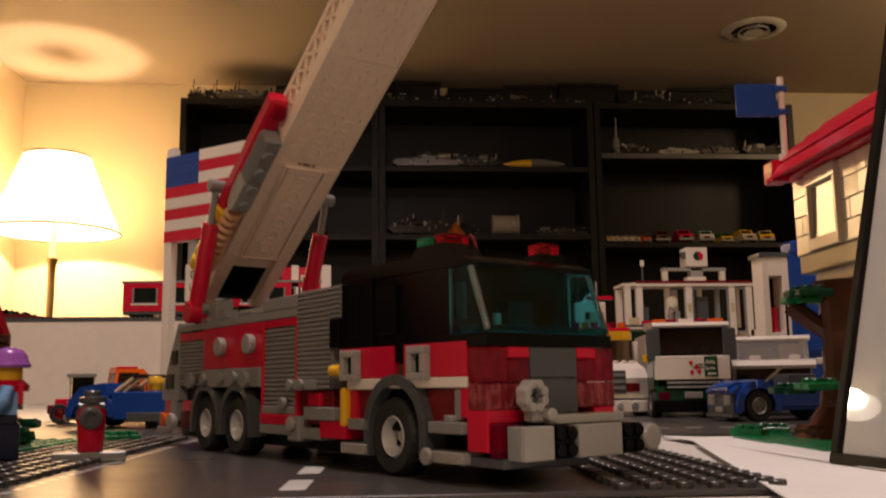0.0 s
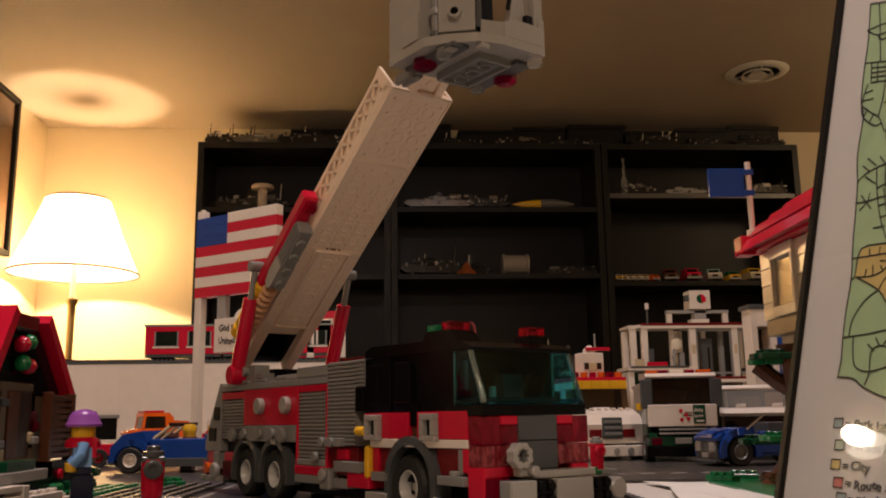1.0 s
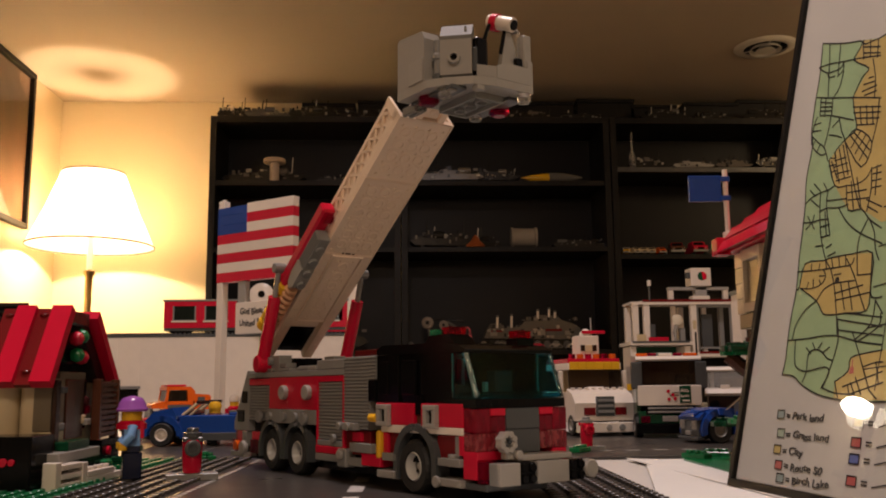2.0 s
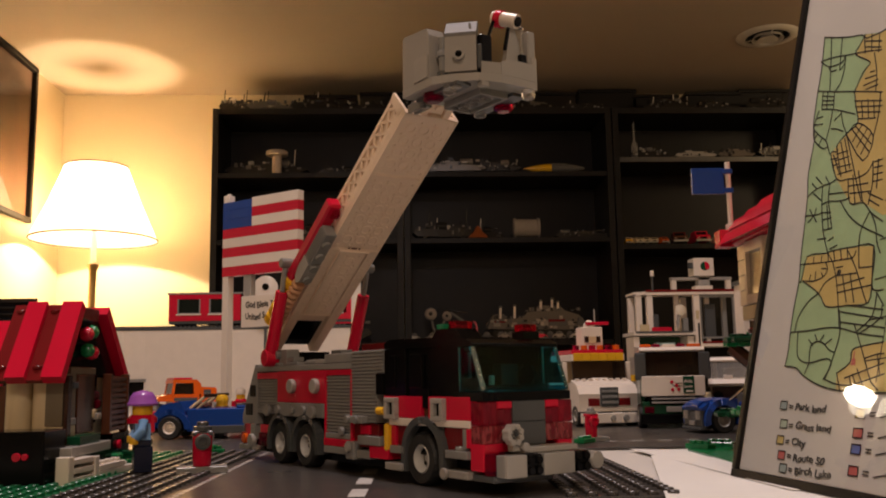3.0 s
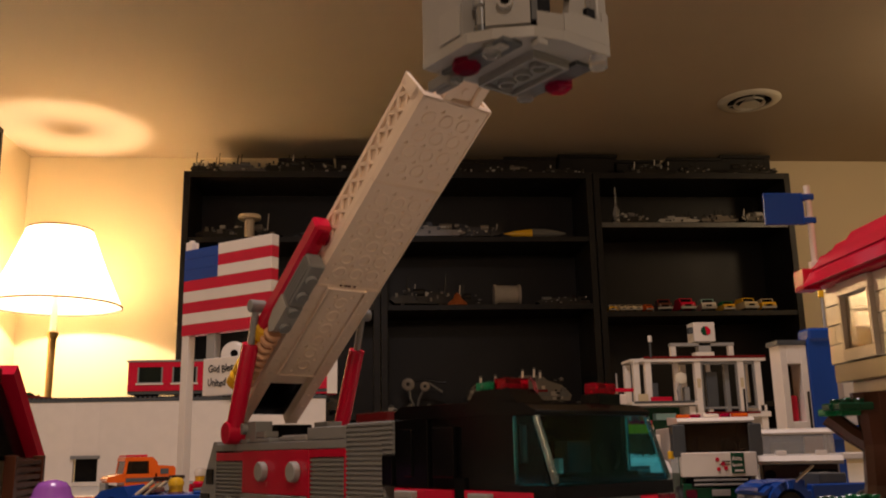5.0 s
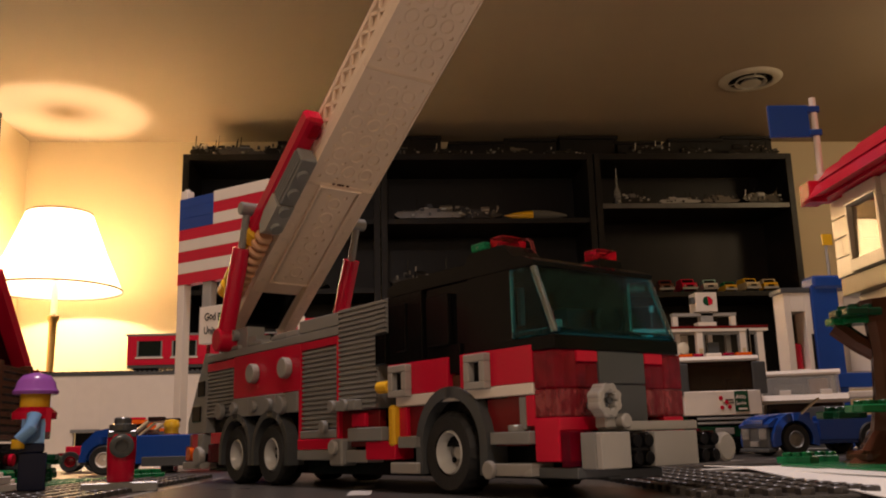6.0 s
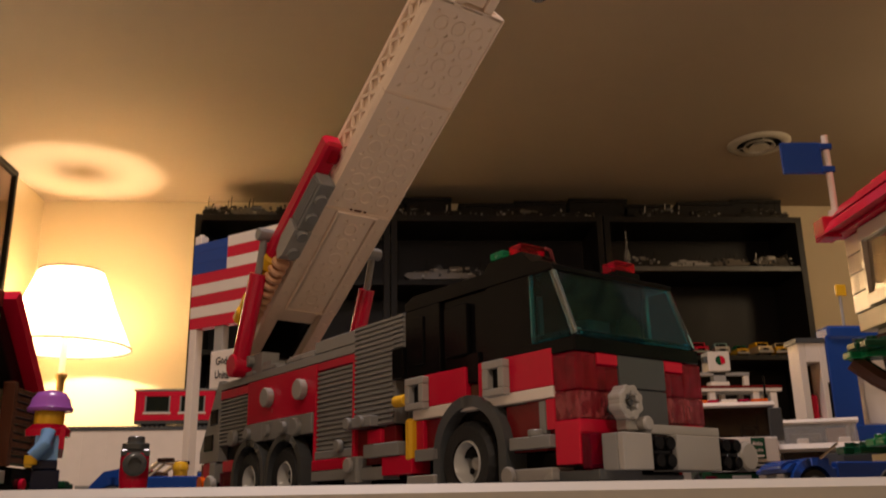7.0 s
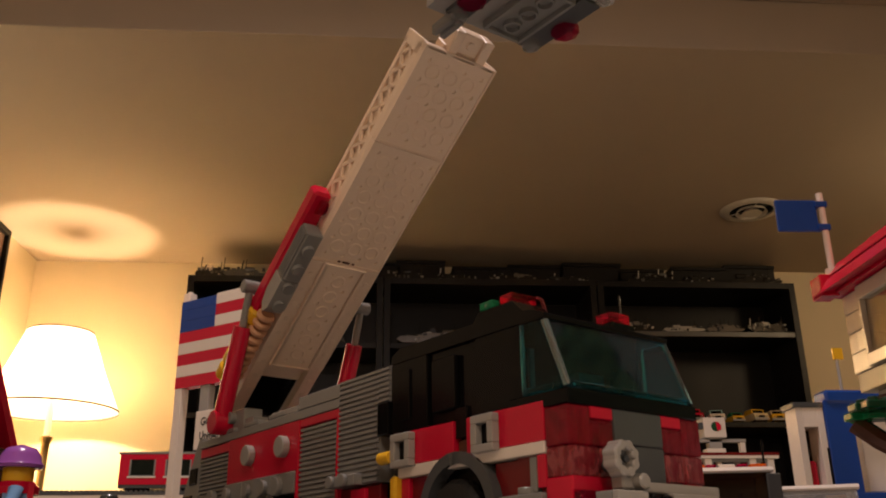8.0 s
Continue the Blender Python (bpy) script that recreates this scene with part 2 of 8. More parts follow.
def words(name, text, size, material, parent, m, label=""):
    """Raised lettering, as a mesh."""
    cu = bpy.data.curves.new(name, "FONT")
    cu.body, cu.size, cu.extrude, cu.offset = text, size, 0.00008, size * 0.022
    ob = bpy.data.objects.new(name, cu)
    me = bpy.data.meshes.new_from_object(ob)
    bpy.data.objects.remove(ob)
    wob = random.Random(text)
    p1, p2 = wob.uniform(0, 6), wob.uniform(0, 6)
    for v in me.vertices:
        q = v.co.x / size
        v.co.y += size * (0.07 * math.sin(2.3 * q + p1) + 0.035 * math.sin(7.1 * q + p2))
        v.co.x += size * (0.10 * v.co.y / size * math.sin(1.7 * q + p2) + 0.02 * math.sin(9.0 * v.co.y / size + 5 * q))
    me.name = name
    me.materials.append(material)
    out = new(name, me)
    out.parent = parent
    out.matrix_local = m
    if label:
        out["label"] = label
    return out


# ---- room ----
CEIL, HIGH = 2.10, 2.26
XL, XR, YB, YF = -1.49, 2.75, 3.785, -2.6
structure("floor", FLOOR_M, XL, XR, YF, YB, -0.05, 0.0, "brown carpeted basement floor", "floor")
structure("wall_north", WALL_M, XL - 0.12, XR + 0.12, YB, YB + 0.12, -0.05, HIGH + 0.1, "cream painted wall behind the bookcases", "wall")
structure("wall_west", WALL_M, XL - 0.12, XL, YF, YB, -0.05, HIGH + 0.1, "cream painted wall beside the lamp", "wall")
structure("wall_east", WALL_M, XR, XR + 0.12, YF, YB, -0.05, HIGH + 0.1, "cream painted wall", "wall")
structure("wall_south", WALL_M, XL - 0.12, XR + 0.12, YF - 0.12, YF, -0.05, HIGH + 0.1, "cream painted wall", "wall")
structure("ceiling_soffit", CEIL_M, XL, XR, 1.98, YB, CEIL, HIGH + 0.1, "lowered beige ceiling over the bookcases", "ceiling")
structure("ceiling", CEIL_M, XL, XR, YF, 1.978, HIGH, HIGH + 0.1, "beige textured ceiling", "ceiling")

# ---- table ----
table = thing("layout_table", pose(0, 0, 0), "long white laminate table carrying the brick town", "table")
part("tabletop", cbox(bmesh.new(), -1400, 1500, 92, 2150, 720, 760, 3), TABLE_M, table)
part("edge_strip", cbox(bmesh.new(), -1400, 1500, 77, 91.8, 716, 763.7, 1.0), TABLE_EDGE, table, "white edge strip along the table")
for lx in (-1300, 1400):
    for ly in (150, 2050):
        part("leg", cbox(bmesh.new(), lx - 30, lx + 30, ly - 30, ly + 30, 0, 720, 2), TABLE_M, table)

# ---- baseplates ----
P8 = 8.0


def baseplate(name, m, material, label, nx, ny, stud_cols, dashes=(), group="baseplates"):
    """A thin square plate; stud_cols are the columns that carry studs."""
    t = thing(name, m, label, "baseplate", group)
    part("plate", cbox(bmesh.new(), 0, nx * P8, 0, ny * P8, -1.6, 0, 0.3), material, t)
    bm = bmesh.new()
    studs(bm, [(i + 0.5) * P8 for i in stud_cols], [(j + 0.5) * P8 for j in range(ny)], 0, n=8)
    if stud_cols:
        tagged(part("studs", bm, material, t, smooth=True), kind="stuff")
    else:
        bm.free()
    for x0, x1, y0, y1 in dashes:
        part("road_marking", cbox(bmesh.new(), x0, x1, y0, y1, 0.0, 0.05, 0.01), PAINT_W, t, "printed white road line")
    return t


road_dashes = [(124, 131, 15 + 43 * k, 40 + 43 * k) for k in range(6)]
edge_dashes = [(50.5 + 0.6, 53.5, 3 + 8 * k, 7.5 + 8 * k) for k in range(31)]
SIDE = list(range(6)) + list(range(26, 32))
baseplate("road_baseplate", pose(-0.1355, 0.186, Z0, 0, 0, -1.5), ASPHALT, "dark grey straight road baseplate with studded edges", 32, 32, SIDE, road_dashes + edge_dashes)
baseplate("grass_baseplate", pose(-0.394, 0.193, Z0, 0, 0, -1.5), PLATE_GREEN, "green studded baseplate under the cottage", 32, 32, range(32))
cross = [(6 + 20 * k, 16 + 20 * k, 52, 56) for k in range(12)]
baseplate("road_baseplate", pose(0.1265, 0.412, Z0), ASPHALT, "dark grey road baseplate under the parked trucks", 40, 40, [], cross)
# Sheets added as grey ground, set low so the toys fit the camera's view.
for x, y, w, lab in ((-0.136, 0.4455, 260, "thin dark grey sheet, set low to fit the view, behind the fire engine"), (-0.394, 0.452, 256, "thin dark grey sheet, set low to fit the view, under the convertible")):
    solo("ground_sheet", cbox(bmesh.new(), 0, w, 0, 320, -0.5, 0, 0.1), ASPHALT, pose(x, y, ZM), lab, "mat", "road mats")

# ---- fire engine ----
engine = thing("fire_engine", pose(0.0190, 0.22838, Z0, 0, 0, -57.59), "red and grey brick-built ladder fire engine on the road baseplate", "fire engine")


def e_box(name, material, x0, x1, y0, y1, z0, z1, label="", parent=None, c=0.25):
    return box_part(name, parent or engine, material, x0, x1, y0, y1, z0, z1, label, c)


def ribbed(name, material, x0, x1, z0, z1, y, pitch=1.65, depth=0.9, back=6):
    """Horizontally ribbed roller-shutter bricks on the side that faces -y."""
    sh = part(name, cbox(bmesh.new(), x0, x1, y + depth, y + back, z0, z1), material, engine, "grey ribbed roller shutter")
    n = max(1, round((z1 - z0) / pitch))
    h = (z1 - z0) / n
    slat = None
    for k in range(n):
        if slat is None:
            bm = prism(bmesh.new(), [(y, 0.25 * h), (y + depth + 0.1, 0.05 * h), (y + depth + 0.1, 0.95 * h), (y, 0.75 * h)], "x", x0 + 0.1, x1 - 0.1)
            slat = part("slat", bm, material, sh)
            ob = slat
        else:
            ob = new("slat", slat.data)
            ob.parent = sh
        ob.location = (0, 0, (z0 + k * h) * MM)
    return sh


W = 48.0
# chassis and body core
e_box("chassis", BLACK, -186, 40, 6, W - 6, 4.5, 13)
e_box("body_core", BLACK, -176, -38, 4, W - 4, 13, 50)
e_box("rear_deck", DGREY, -178, -31, 4, W - 4, 50, 51.5)
# side wall, near side
e_box("red_panel", RED, -148, -88.5, 0, 5, 34.2, 51.5)
e_box("red_trim", RED, -88.5, -61.2, 0.2, 5, 48.6, 51.5)
e_box("red_trim", RED, -62.6, -61.0, 0, 5, 16, 51.5)
e_box("red_trim", RED, -90, -88.4, 0, 5, 16, 34.2)
e_box("red_trim", RED, -176.5, -148, 0, 5, 47.4, 51.0)
e_box("red_trim", RED, -90, -62, -0.4, 5, 13.0, 16.6)
ribbed("shutter", MGREY, -88.2, -62.8, 19.8, 48.4, 0.4)
e_box("shutter_sill", MGREY, -88.2, -62.8, -0.2, 4, 16.8, 19.6)
ribbed("shutter", MGREY, -61, -37, 25.6, 60.2, -0.2)
ribbed("shutter", MGREY, -37, -31, 49, 60.2, -0.2)
ribbed("shutter", MGREY, -176.5, -148.4, 27.2, 47.2, 0.2)
e_box("tall_locker", MGREY, -61, -31, 6, W, 49, 60.2)
e_box("tall_locker", MGREY, -61, -37, 6, W, 14, 49)
e_box("top_plate", MGREY, -179, -61.2, 0, 8, 51.7, 54.8)
e_box("top_plate", MGREY, -90, -61.2, 0, 8, 55, 59.6)
e_box("top_tile", GREY, -112, -92, 0.4, 8, 55, 57.2)
for x in (-150, -128, -106):
    e_box("top_clip", MGREY, x - 8, x + 5, 0.2, 8, 55, 56.6)
e_box("far_wall", RED, -178, -61.2, W - 5, W, 16, 56)
e_box("far_rail", MGREY, -178, -61.2, W - 7, W, 56.2, 59.4)
for x in (-126.5, -98.5):
    bm = cyl(bmesh.new(), (x, 0, 43.2), "y", 3.9, -3.0, 20, 0.4)
    part("spotlight_knob", bm, GREY, engine, "round grey side knob", True)
for x0, x1, sx in ((-148, -132.2, -148.5), (-132, -116.2, -126), (-116, -108.2, -112), (-108, -90.4, -101)):
    bm = cbox(bmesh.new(), x0, x1, -0.6, 4, 26.6, 34.0)
    cyl(bm, (sx if sx > x0 else x0 + 4, -0.6, 30.2), "y", 2.4, -1.8, 12)
    part("stud_brick", bm, MGREY, engine, "grey brick with a side stud")
for x in (-158, -101):
    part("side_light", cyl(bmesh.new(), (x, -0.4, 29.5), "y", 3.4, -2.4, 16, 0.4), MGREY, engine, "", True)


def wheel(parent, x, y, r=11.6, width=9.0, sign=-1):
    """A tyre with a rim in it; sign is the side that faces outward."""
    prof = [(r - 5.2, 0), (r - 1.4, -0.3), (r, 1.2), (r, width - 1.2), (r - 1.4, width + 0.3), (r - 5.2, width)]
    bm = lathe(bmesh.new(), (0, y, 0), "y", [(a, -sign * b) for a, b in prof], 72, None, False)
    for v in bm.verts:
        rad = math.hypot(v.co.x, v.co.z)
        if rad > (r - 0.5) * MM and int(round(math.atan2(v.co.z, v.co.x) / (2 * math.pi / 72))) % 3 == 0:
            v.co.x *= 0.955
            v.co.z *= 0.955
    for v in bm.verts:
        v.co += Vector((x, 0, 11.5)) * MM
    tyre = part("wheel", bm, RUBBER, parent, "black rubber tyre", True)
    rim = lathe(bmesh.new(), (x, y, 11.5), "y", [(6.3, -sign * 1.6), (6.2, -sign * 0.4), (5.7, sign * 0.1), (5.2, -sign * 0.4), (4.5, -sign * 4.6), (2.0, -sign * 5.0), (1.8, -sign * 3.4), (0.2, -sign * 3.4)], 28, None, False)
    wr = part("rim", rim, RIM_M, tyre, "pale grey wheel rim", True)
    part("rim_centre", lathe(bmesh.new(), (x, y, 11.5), "y", [(4.4, -sign * 4.3), (2.1, -sign * 4.7)], 24, None, False), MGREY, wr, "", True)
    for k in range(5):
        an = 2 * math.pi * k / 5 + x
        part("rim_slot", cyl(bmesh.new(), (x + 3.6 * math.cos(an), y - sign * 4.5, 11.5 + 3.6 * math.sin(an)), "y", 0.9, sign * 0.5, 10, 0.05), BLACK, wr)
    return tyre


def arch(name, x, z, r_in, r_out, y0, y1, material, parent, drop=-8.0, n=16):
    """A mudguard arch over a wheel."""
    inner = [(x + r_in * math.cos(math.pi * k / n), z + r_in * math.sin(math.pi * k / n)) for k in range(n + 1)]
    outer = [(x + r_out * math.cos(math.pi * k / n), z + r_out * math.sin(math.pi * k / n)) for k in range(n + 1)]
    bm = bmesh.new()
    pts_i = [(x + r_in, z + drop)] + inner + [(x - r_in, z + drop)]
    pts_o = [(x + r_out, z + drop)] + outer + [(x - r_out, z + drop)]
    for k in range(len(pts_i) - 1):
        prism(bm, [pts_i[k], pts_o[k], pts_o[k + 1], pts_i[k + 1]], "y", y0, y1)
    bmesh.ops.remove_doubles(bm, verts=bm.verts, dist=1e-6)
    return part(name, bm, material, parent, "dark grey wheel arch", True)


for x in (0, -112.3, -144.2):
    wheel(engine, x, 0.2)
    wheel(engine, x, W - 0.2, sign=1)
    e_box("axle", DGREY, x - 3, x + 3, 8, W - 8, 9, 14)
arch("mudguard", 2.5, 13.5, 13.2, 16.4, -1.2, 9, DGREY, engine)
arch("mudguard", 2.5, 13.5, 13.2, 16.4, W - 9, W + 1.2, DGREY, engine)
for x in (-112.3, -144.2):
    arch("mudguard", x, 12.5, 13.0, 15.6, -0.8, 9, DGREY, engine, -5)
    arch("mudguard", x, 12.5, 13.0, 15.6, W - 9, W + 0.8, DGREY, engine, -5)
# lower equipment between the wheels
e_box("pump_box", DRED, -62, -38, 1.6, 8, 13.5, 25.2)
e_box("pump_box", RED, -53, -44.6, 0.2, 8, 20.0, 24.4, "red pump block")
e_box("pump_shelf", MGREY, -63.5, -46, -3.0, 4, 25.4, 28.8)
for x in (-59.5, -51.5):
    part("shelf_stud", cyl(bmesh.new(), (x, -3.0, 27.1), "y", 2.0, -1.4, 12), MGREY, engine, "", True)
e_box("pump_shelf", MGREY, -51.5, -31, -2.2, 4, 15.4, 19.6)
part("pump_inlet", cbox(bmesh.new(), -63.6, -55.4, -2.2, 4, 7.6, 16.4, 0.6), MGREY, engine, "grey clip brick between the wheels")
part("inlet_stud", cyl(bmesh.new(), (-59.5, -2.2, 13.6), "y", 2.4, -1.7, 14, 0.3), GREY, engine, "", True)
part("valve_stud", cyl(bmesh.new(), (-69.5, -0.2, 20.6), "y", 2.2, -2.0, 14, 0.3), MGREY, engine, "", True)
e_box("lower_trim", RED, -42, -25.2, -1.2, 6, 9.6, 15.2)
e_box("lower_trim", MGREY, -55.2, -42.2, -0.6, 6, 8.6, 12.6)
e_box("lower_trim", MGREY, -90, -64, -0.4, 6, 9.4, 12.8)
e_box("running_board", GREY, -26, -12, -2.4, 8, 5.6, 8.8)
e_box("running_board", GREY, 20, 36.4, -1.6, 8, 5.4, 8.6)
part("board_end", cyl(bmesh.new(), (21.0, -1.6, 7.0), "y", 2.4, -1.6, 14, 0.3), GREY, engine, "", True)
part("yellow_tool", cyl(bmesh.new(), (-32.6, -1.8, 31.6), "x", 1.9, 6, 12), YELLOW, engine, "yellow hose fitting", True)
part("yellow_tool", cbox(bmesh.new(), -28.2, -25.0, -1.8, 2, 13.5, 26.0, 0.8), YELLOW, engine, "yellow upright tool")
# cab
e_box("cab_core", BLACK, -30, 24, 3, W - 3, 13, 38.4)
e_box("cab_side", RED, -30.6, 0.6, 0, 4, 28.8, 38.4, "red cab side with white stripe")
e_box("cab_side", RED, 6.4, 36.6, 0, 4, 28.8, 38.4)
e_box("cab_stripe", WHITE, -26, -8, -0.1, 4, 25.4, 28.7)
e_box("cab_stripe", WHITE, -8, 36.6, -0.1, 4, 25.8, 28.7)
e_box("door_post", BLACK, 0.9, 6.1, 0.6, 5, 33.4, 42.0)
e_box("door_post", BROWN, 0.9, 6.1, 1.6, 5, 28.8, 33.2)
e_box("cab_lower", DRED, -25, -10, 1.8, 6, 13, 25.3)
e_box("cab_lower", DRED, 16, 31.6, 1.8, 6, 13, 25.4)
e_box("cab_lower", MGREY, 30.2, 32.8, 0.6, 6, 17, 25.4)
e_box("cab_lower", RED, 33.4, 36.6, 0.1, 6, 17.8, 25.6)
e_box("cab_lower", RED, -25, -21, 0.4, 6, 15.4, 25.2)
for x0, x1 in ((-26.8, -17.2), (11.2, 20.2)):
    fr = bmesh.new()
    cbox(fr, x0, x1, -2.6, 0, 28.2, 30.2)
    cbox(fr, x0, x1, -2.6, 0, 35.6, 37.8)
    cbox(fr, x0, x0 + 2.3, -2.6, 0, 30.2, 35.6)
    cbox(fr, x1 - 2.3, x1, -2.6, 0, 30.2, 35.6)
    wn = part("side_window", fr, GREY, engine, "light grey framed slot in the cab side")
    part("slot", cbox(bmesh.new(), x0 + 2.3, x1 - 2.3, -0.6, 0, 30.2, 35.6), BLACK, wn)
e_box("step_plate", MGREY, 20.6, 36.2, -1.6, 6, 13.4, 16.6)
part("step_stud", cyl(bmesh.new(), (29, 0.8, 16.6), "z", 2.4, 1.7, 12), MGREY, engine, "", True)
e_box("step_plate", MGREY, -23.6, -11.5, -1.2, 6, 13.0, 16.4)
# upper cab: black shell with openings at the sides
e_box("cab_rear_door", BLACK, -30.6, -12, 0.4, W - 0.4, 38.6, 60, "glossy black rear cab")
e_box("cab_front_door", BLACK, -11.9, 10, 1.6, W - 1.6, 38.6, 60)
e_box("cab_front_door", BLACK, 10, 28.8, 0.8, 3.4, 38.6, 59.8)
e_box("cab_front_door", BLACK, 10, 28.8, W - 3.4, W - 0.8, 38.6, 59.8)
e_box("door_frame", BLACK, -36.9, -30.7, -0.6, 6, 39, 48.8)
for x0, x1 in ((-25, -20), (-9, 2)):
    e_box("door_panel", BLACK, x0, x1, -0.2, 1.4, 42, 57, "black recessed cab window")


def f_box(name, material, x0, x1, y0, y1, z0, z1, label="", parent=None, c=0.25):
    return part(name, cbox(bmesh.new(), x0, x1, y0, y1, z0, z1, c), material, parent or engine, label)


roof = prism(bmesh.new(), [(-30.6, 60.1), (38.0, 59.4), (38.4, 60.4), (34, 62.2), (24, 63.6), (-26, 64.4), (-30.6, 62.6)], "y", 0.4, W - 0.4)
part("cab_roof", roof, BLACK, engine, "black sloped cab roof")
part("roof_brick", prism(bmesh.new(), [(6, 62.5), (30, 62.2), (24.6, 67.2), (10.4, 67.2)], "y", 2.0, 13), BLACK, engine, "black sloped roof brick")
e_box("roof_brick", BLACK, 20.4, 28.4, 36.4, 46, 61.0, 66.2)
for x0, x1, y0, y1, mat, lab in ((17.6, 23.0, 3.6, 12.6, LAMP_RED, "trans red roof light"), (11.4, 17.2, 1.6, 6.6, CLEAR_GREEN, "trans green roof light"), (21.4, 27.4, 37.2, 45.2, LAMP_RED, "trans red roof light")):
    base_z = 66.3 if y0 > 30 else 67.3
    lb = e_box("light_bar", mat, x0, x1, y0, y1, base_z, base_z + (2.2 if mat is CLEAR_GREEN else 3.2), lab)
    for k in range(2):
        part("lamp_stud", cyl(bmesh.new(), ((x0 + x1) / 2, y0 + (y1 - y0) * (0.28 + 0.44 * k), base_z + 0.3), "z", 1.5, 1.4, 12), CLEAR, lb, "", True)
part("lamp_bracket", tube(bmesh.new(), [(22.8, 13.0, 70.4), (24.6, 13.0, 69.4), (26.4, 12.8, 64.0)], 0.5, 8), CLEAR_PINK, engine, "thin pinkish clear lamp bracket", True)
# windscreen: a slanted front pane between two side panes
NOSE = 45.0
T = 1.2
ws = prism(bmesh.new(), [(NOSE - 0.6, 40.6), (37.8, 58.8), (37.8 - T, 58.8), (NOSE - 0.6 - T, 40.6)], "y", 2.2, W - 1.6)
part("windscreen", ws, CLEAR_BLUE, engine, "trans light blue windscreen")
for y0, y1 in ((0.5, 0.5 + T), (W - 0.5 - T, W - 0.5)):
    fore = 1.9 if y0 < 20 else 1.2
    sd = prism(bmesh.new(), [(29.4, 40.6), (NOSE - fore, 40.6), (38.4 - fore, 58.8), (29.4, 58.8)], "y", y0, y1)
    part("windscreen_side", sd, CLEAR_BLUE, engine, "trans light blue windscreen side")
    ya = y0 - 0.2 if y0 < 20 else y0
    part("windscreen_edge", cbox(bmesh.new(), 28.9, 29.5, ya, ya + 1.3, 40.6, 58.8, 0.2), EDGE_BLUE, engine)
    part("windscreen_base", cbox(bmesh.new(), 28.9, NOSE - 1.9, ya, ya + 1.3, 40.5, 42.2, 0.4), CLEAR_BLUE, engine, "thick trans blue foot of the windscreen")
part("windscreen_base", cbox(bmesh.new(), NOSE - 1.7, NOSE + 0.1, 2.0, W - 2.0, 40.5, 42.2, 0.4), CLEAR_BLUE, engine, "thick trans blue foot of the windscreen")
for y, r, inset in ((1.6, 1.05, 1.0), (W - 1.3, 0.95, 0.8)):
    part("windscreen_edge", tube(bmesh.new(), [(NOSE - inset, y, 40.8), (38.2 - inset, y, 58.6)], r, 28), CORNER_BLUE if y < 20 else EDGE_BLUE, engine, "rounded trans blue windscreen edge", True)
f_box("windscreen_top", BLACK, 28.6, 38.2, 0.5, W - 0.5, 58.9, 60.2)
f_box("windscreen_sill", BLACK, 24, NOSE + 0.2, 0.2, W - 0.2, 36.6, 40.4)
f_box("windscreen_sill", BLACK, 24, 36.8, 0.3, W - 0.3, 38.5, 40.45)
e_box("cab_interior", BLACK, 10.2, 12, 6, W - 6, 41, 56)
e_box("cab_seat", DGREY, 14, 20, 30, 40, 41, 52)
e_box("cab_seat", MGREY, 16, 19, 13, 15, 46, 57)
e_box("steering_column", WHITE, 26, 28, 18, 20, 41, 47)
part("steering_wheel", lathe(bmesh.new(), (30, 36, 47), "x", [(4.6, 0), (5.4, 0.6), (4.6, 1.2), (4.0, 0.6), (4.6, 0)], 20, None, False), BLACK, engine, "black steering wheel", True)
e_box("dashboard", BLACK, 28, 36, 5, W - 5, 40.6, 43)
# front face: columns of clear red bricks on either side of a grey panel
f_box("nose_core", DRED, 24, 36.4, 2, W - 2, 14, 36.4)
f_box("nose_core", DGREY, 36.4, 40.4, 15.4, 33.2, 14, 36.4)
LAMP_COLS = [(0.1, 7.6), (7.7, 15.2), (33.4, 40.8), (40.9, 48.6)]
for k, (y0, y1) in enumerate(LAMP_COLS):
    top = 33.4 if k in (1, 2) else 36.4
    for z0, z1, mat, lab in ((27.0, top, FRONT_RED, "trans dark red lamp brick"), (19.8, 26.8, FRONT_PINK, "trans pinkish lamp brick")):
        br = f_box("front_lamp", mat, 36.8, NOSE, y0, y1, z0, z1, lab, None, 0.35)
    if k in (1, 2):
        f_box("front_red_tile", RED, 37, NOSE + 0.2, y0, y1, 33.6, 36.5)
f_box("front_grille", DGREY, 40.5, NOSE + 0.2, 15.4, 33.2, 28.2, 36.5, "dark grey front grille panel")
f_box("front_grille", DGREY, 40.5, NOSE + 0.2, 15.4, 33.2, 18.6, 28.0)
nzx, nzy, nzz = 48.6, 10.6, 23.5
nz = part("pump_nozzle", lathe(bmesh.new(), (nzx, nzy, nzz), "x", [(3.2, 0), (4.0, 0.4), (4.0, 4.0), (3.6, 4.5), (2.7, 4.5), (2.5, 1.6), (0.1, 1.5)], 24), GREY, engine, "light grey round intake with a cross-shaped socket", True)
for k in range(8):
    an = 2 * math.pi * (k + 0.5) / 8
    part("nozzle_lobe", cyl(bmesh.new(), (nzx + 0.2, nzy + 3.2 * math.cos(an), nzz + 3.2 * math.sin(an)), "x", 1.25, 4.2, 12, 0.3), GREY, nz, "", True)
for k in range(4):
    an = 2 * math.pi * k / 4
    part("socket_hole", cyl(bmesh.new(), (nzx + 2.0, nzy + 1.5 * math.cos(an), nzz + 1.5 * math.sin(an)), "x", 0.85, 0.9, 10, 0.05), DGREY, nz)
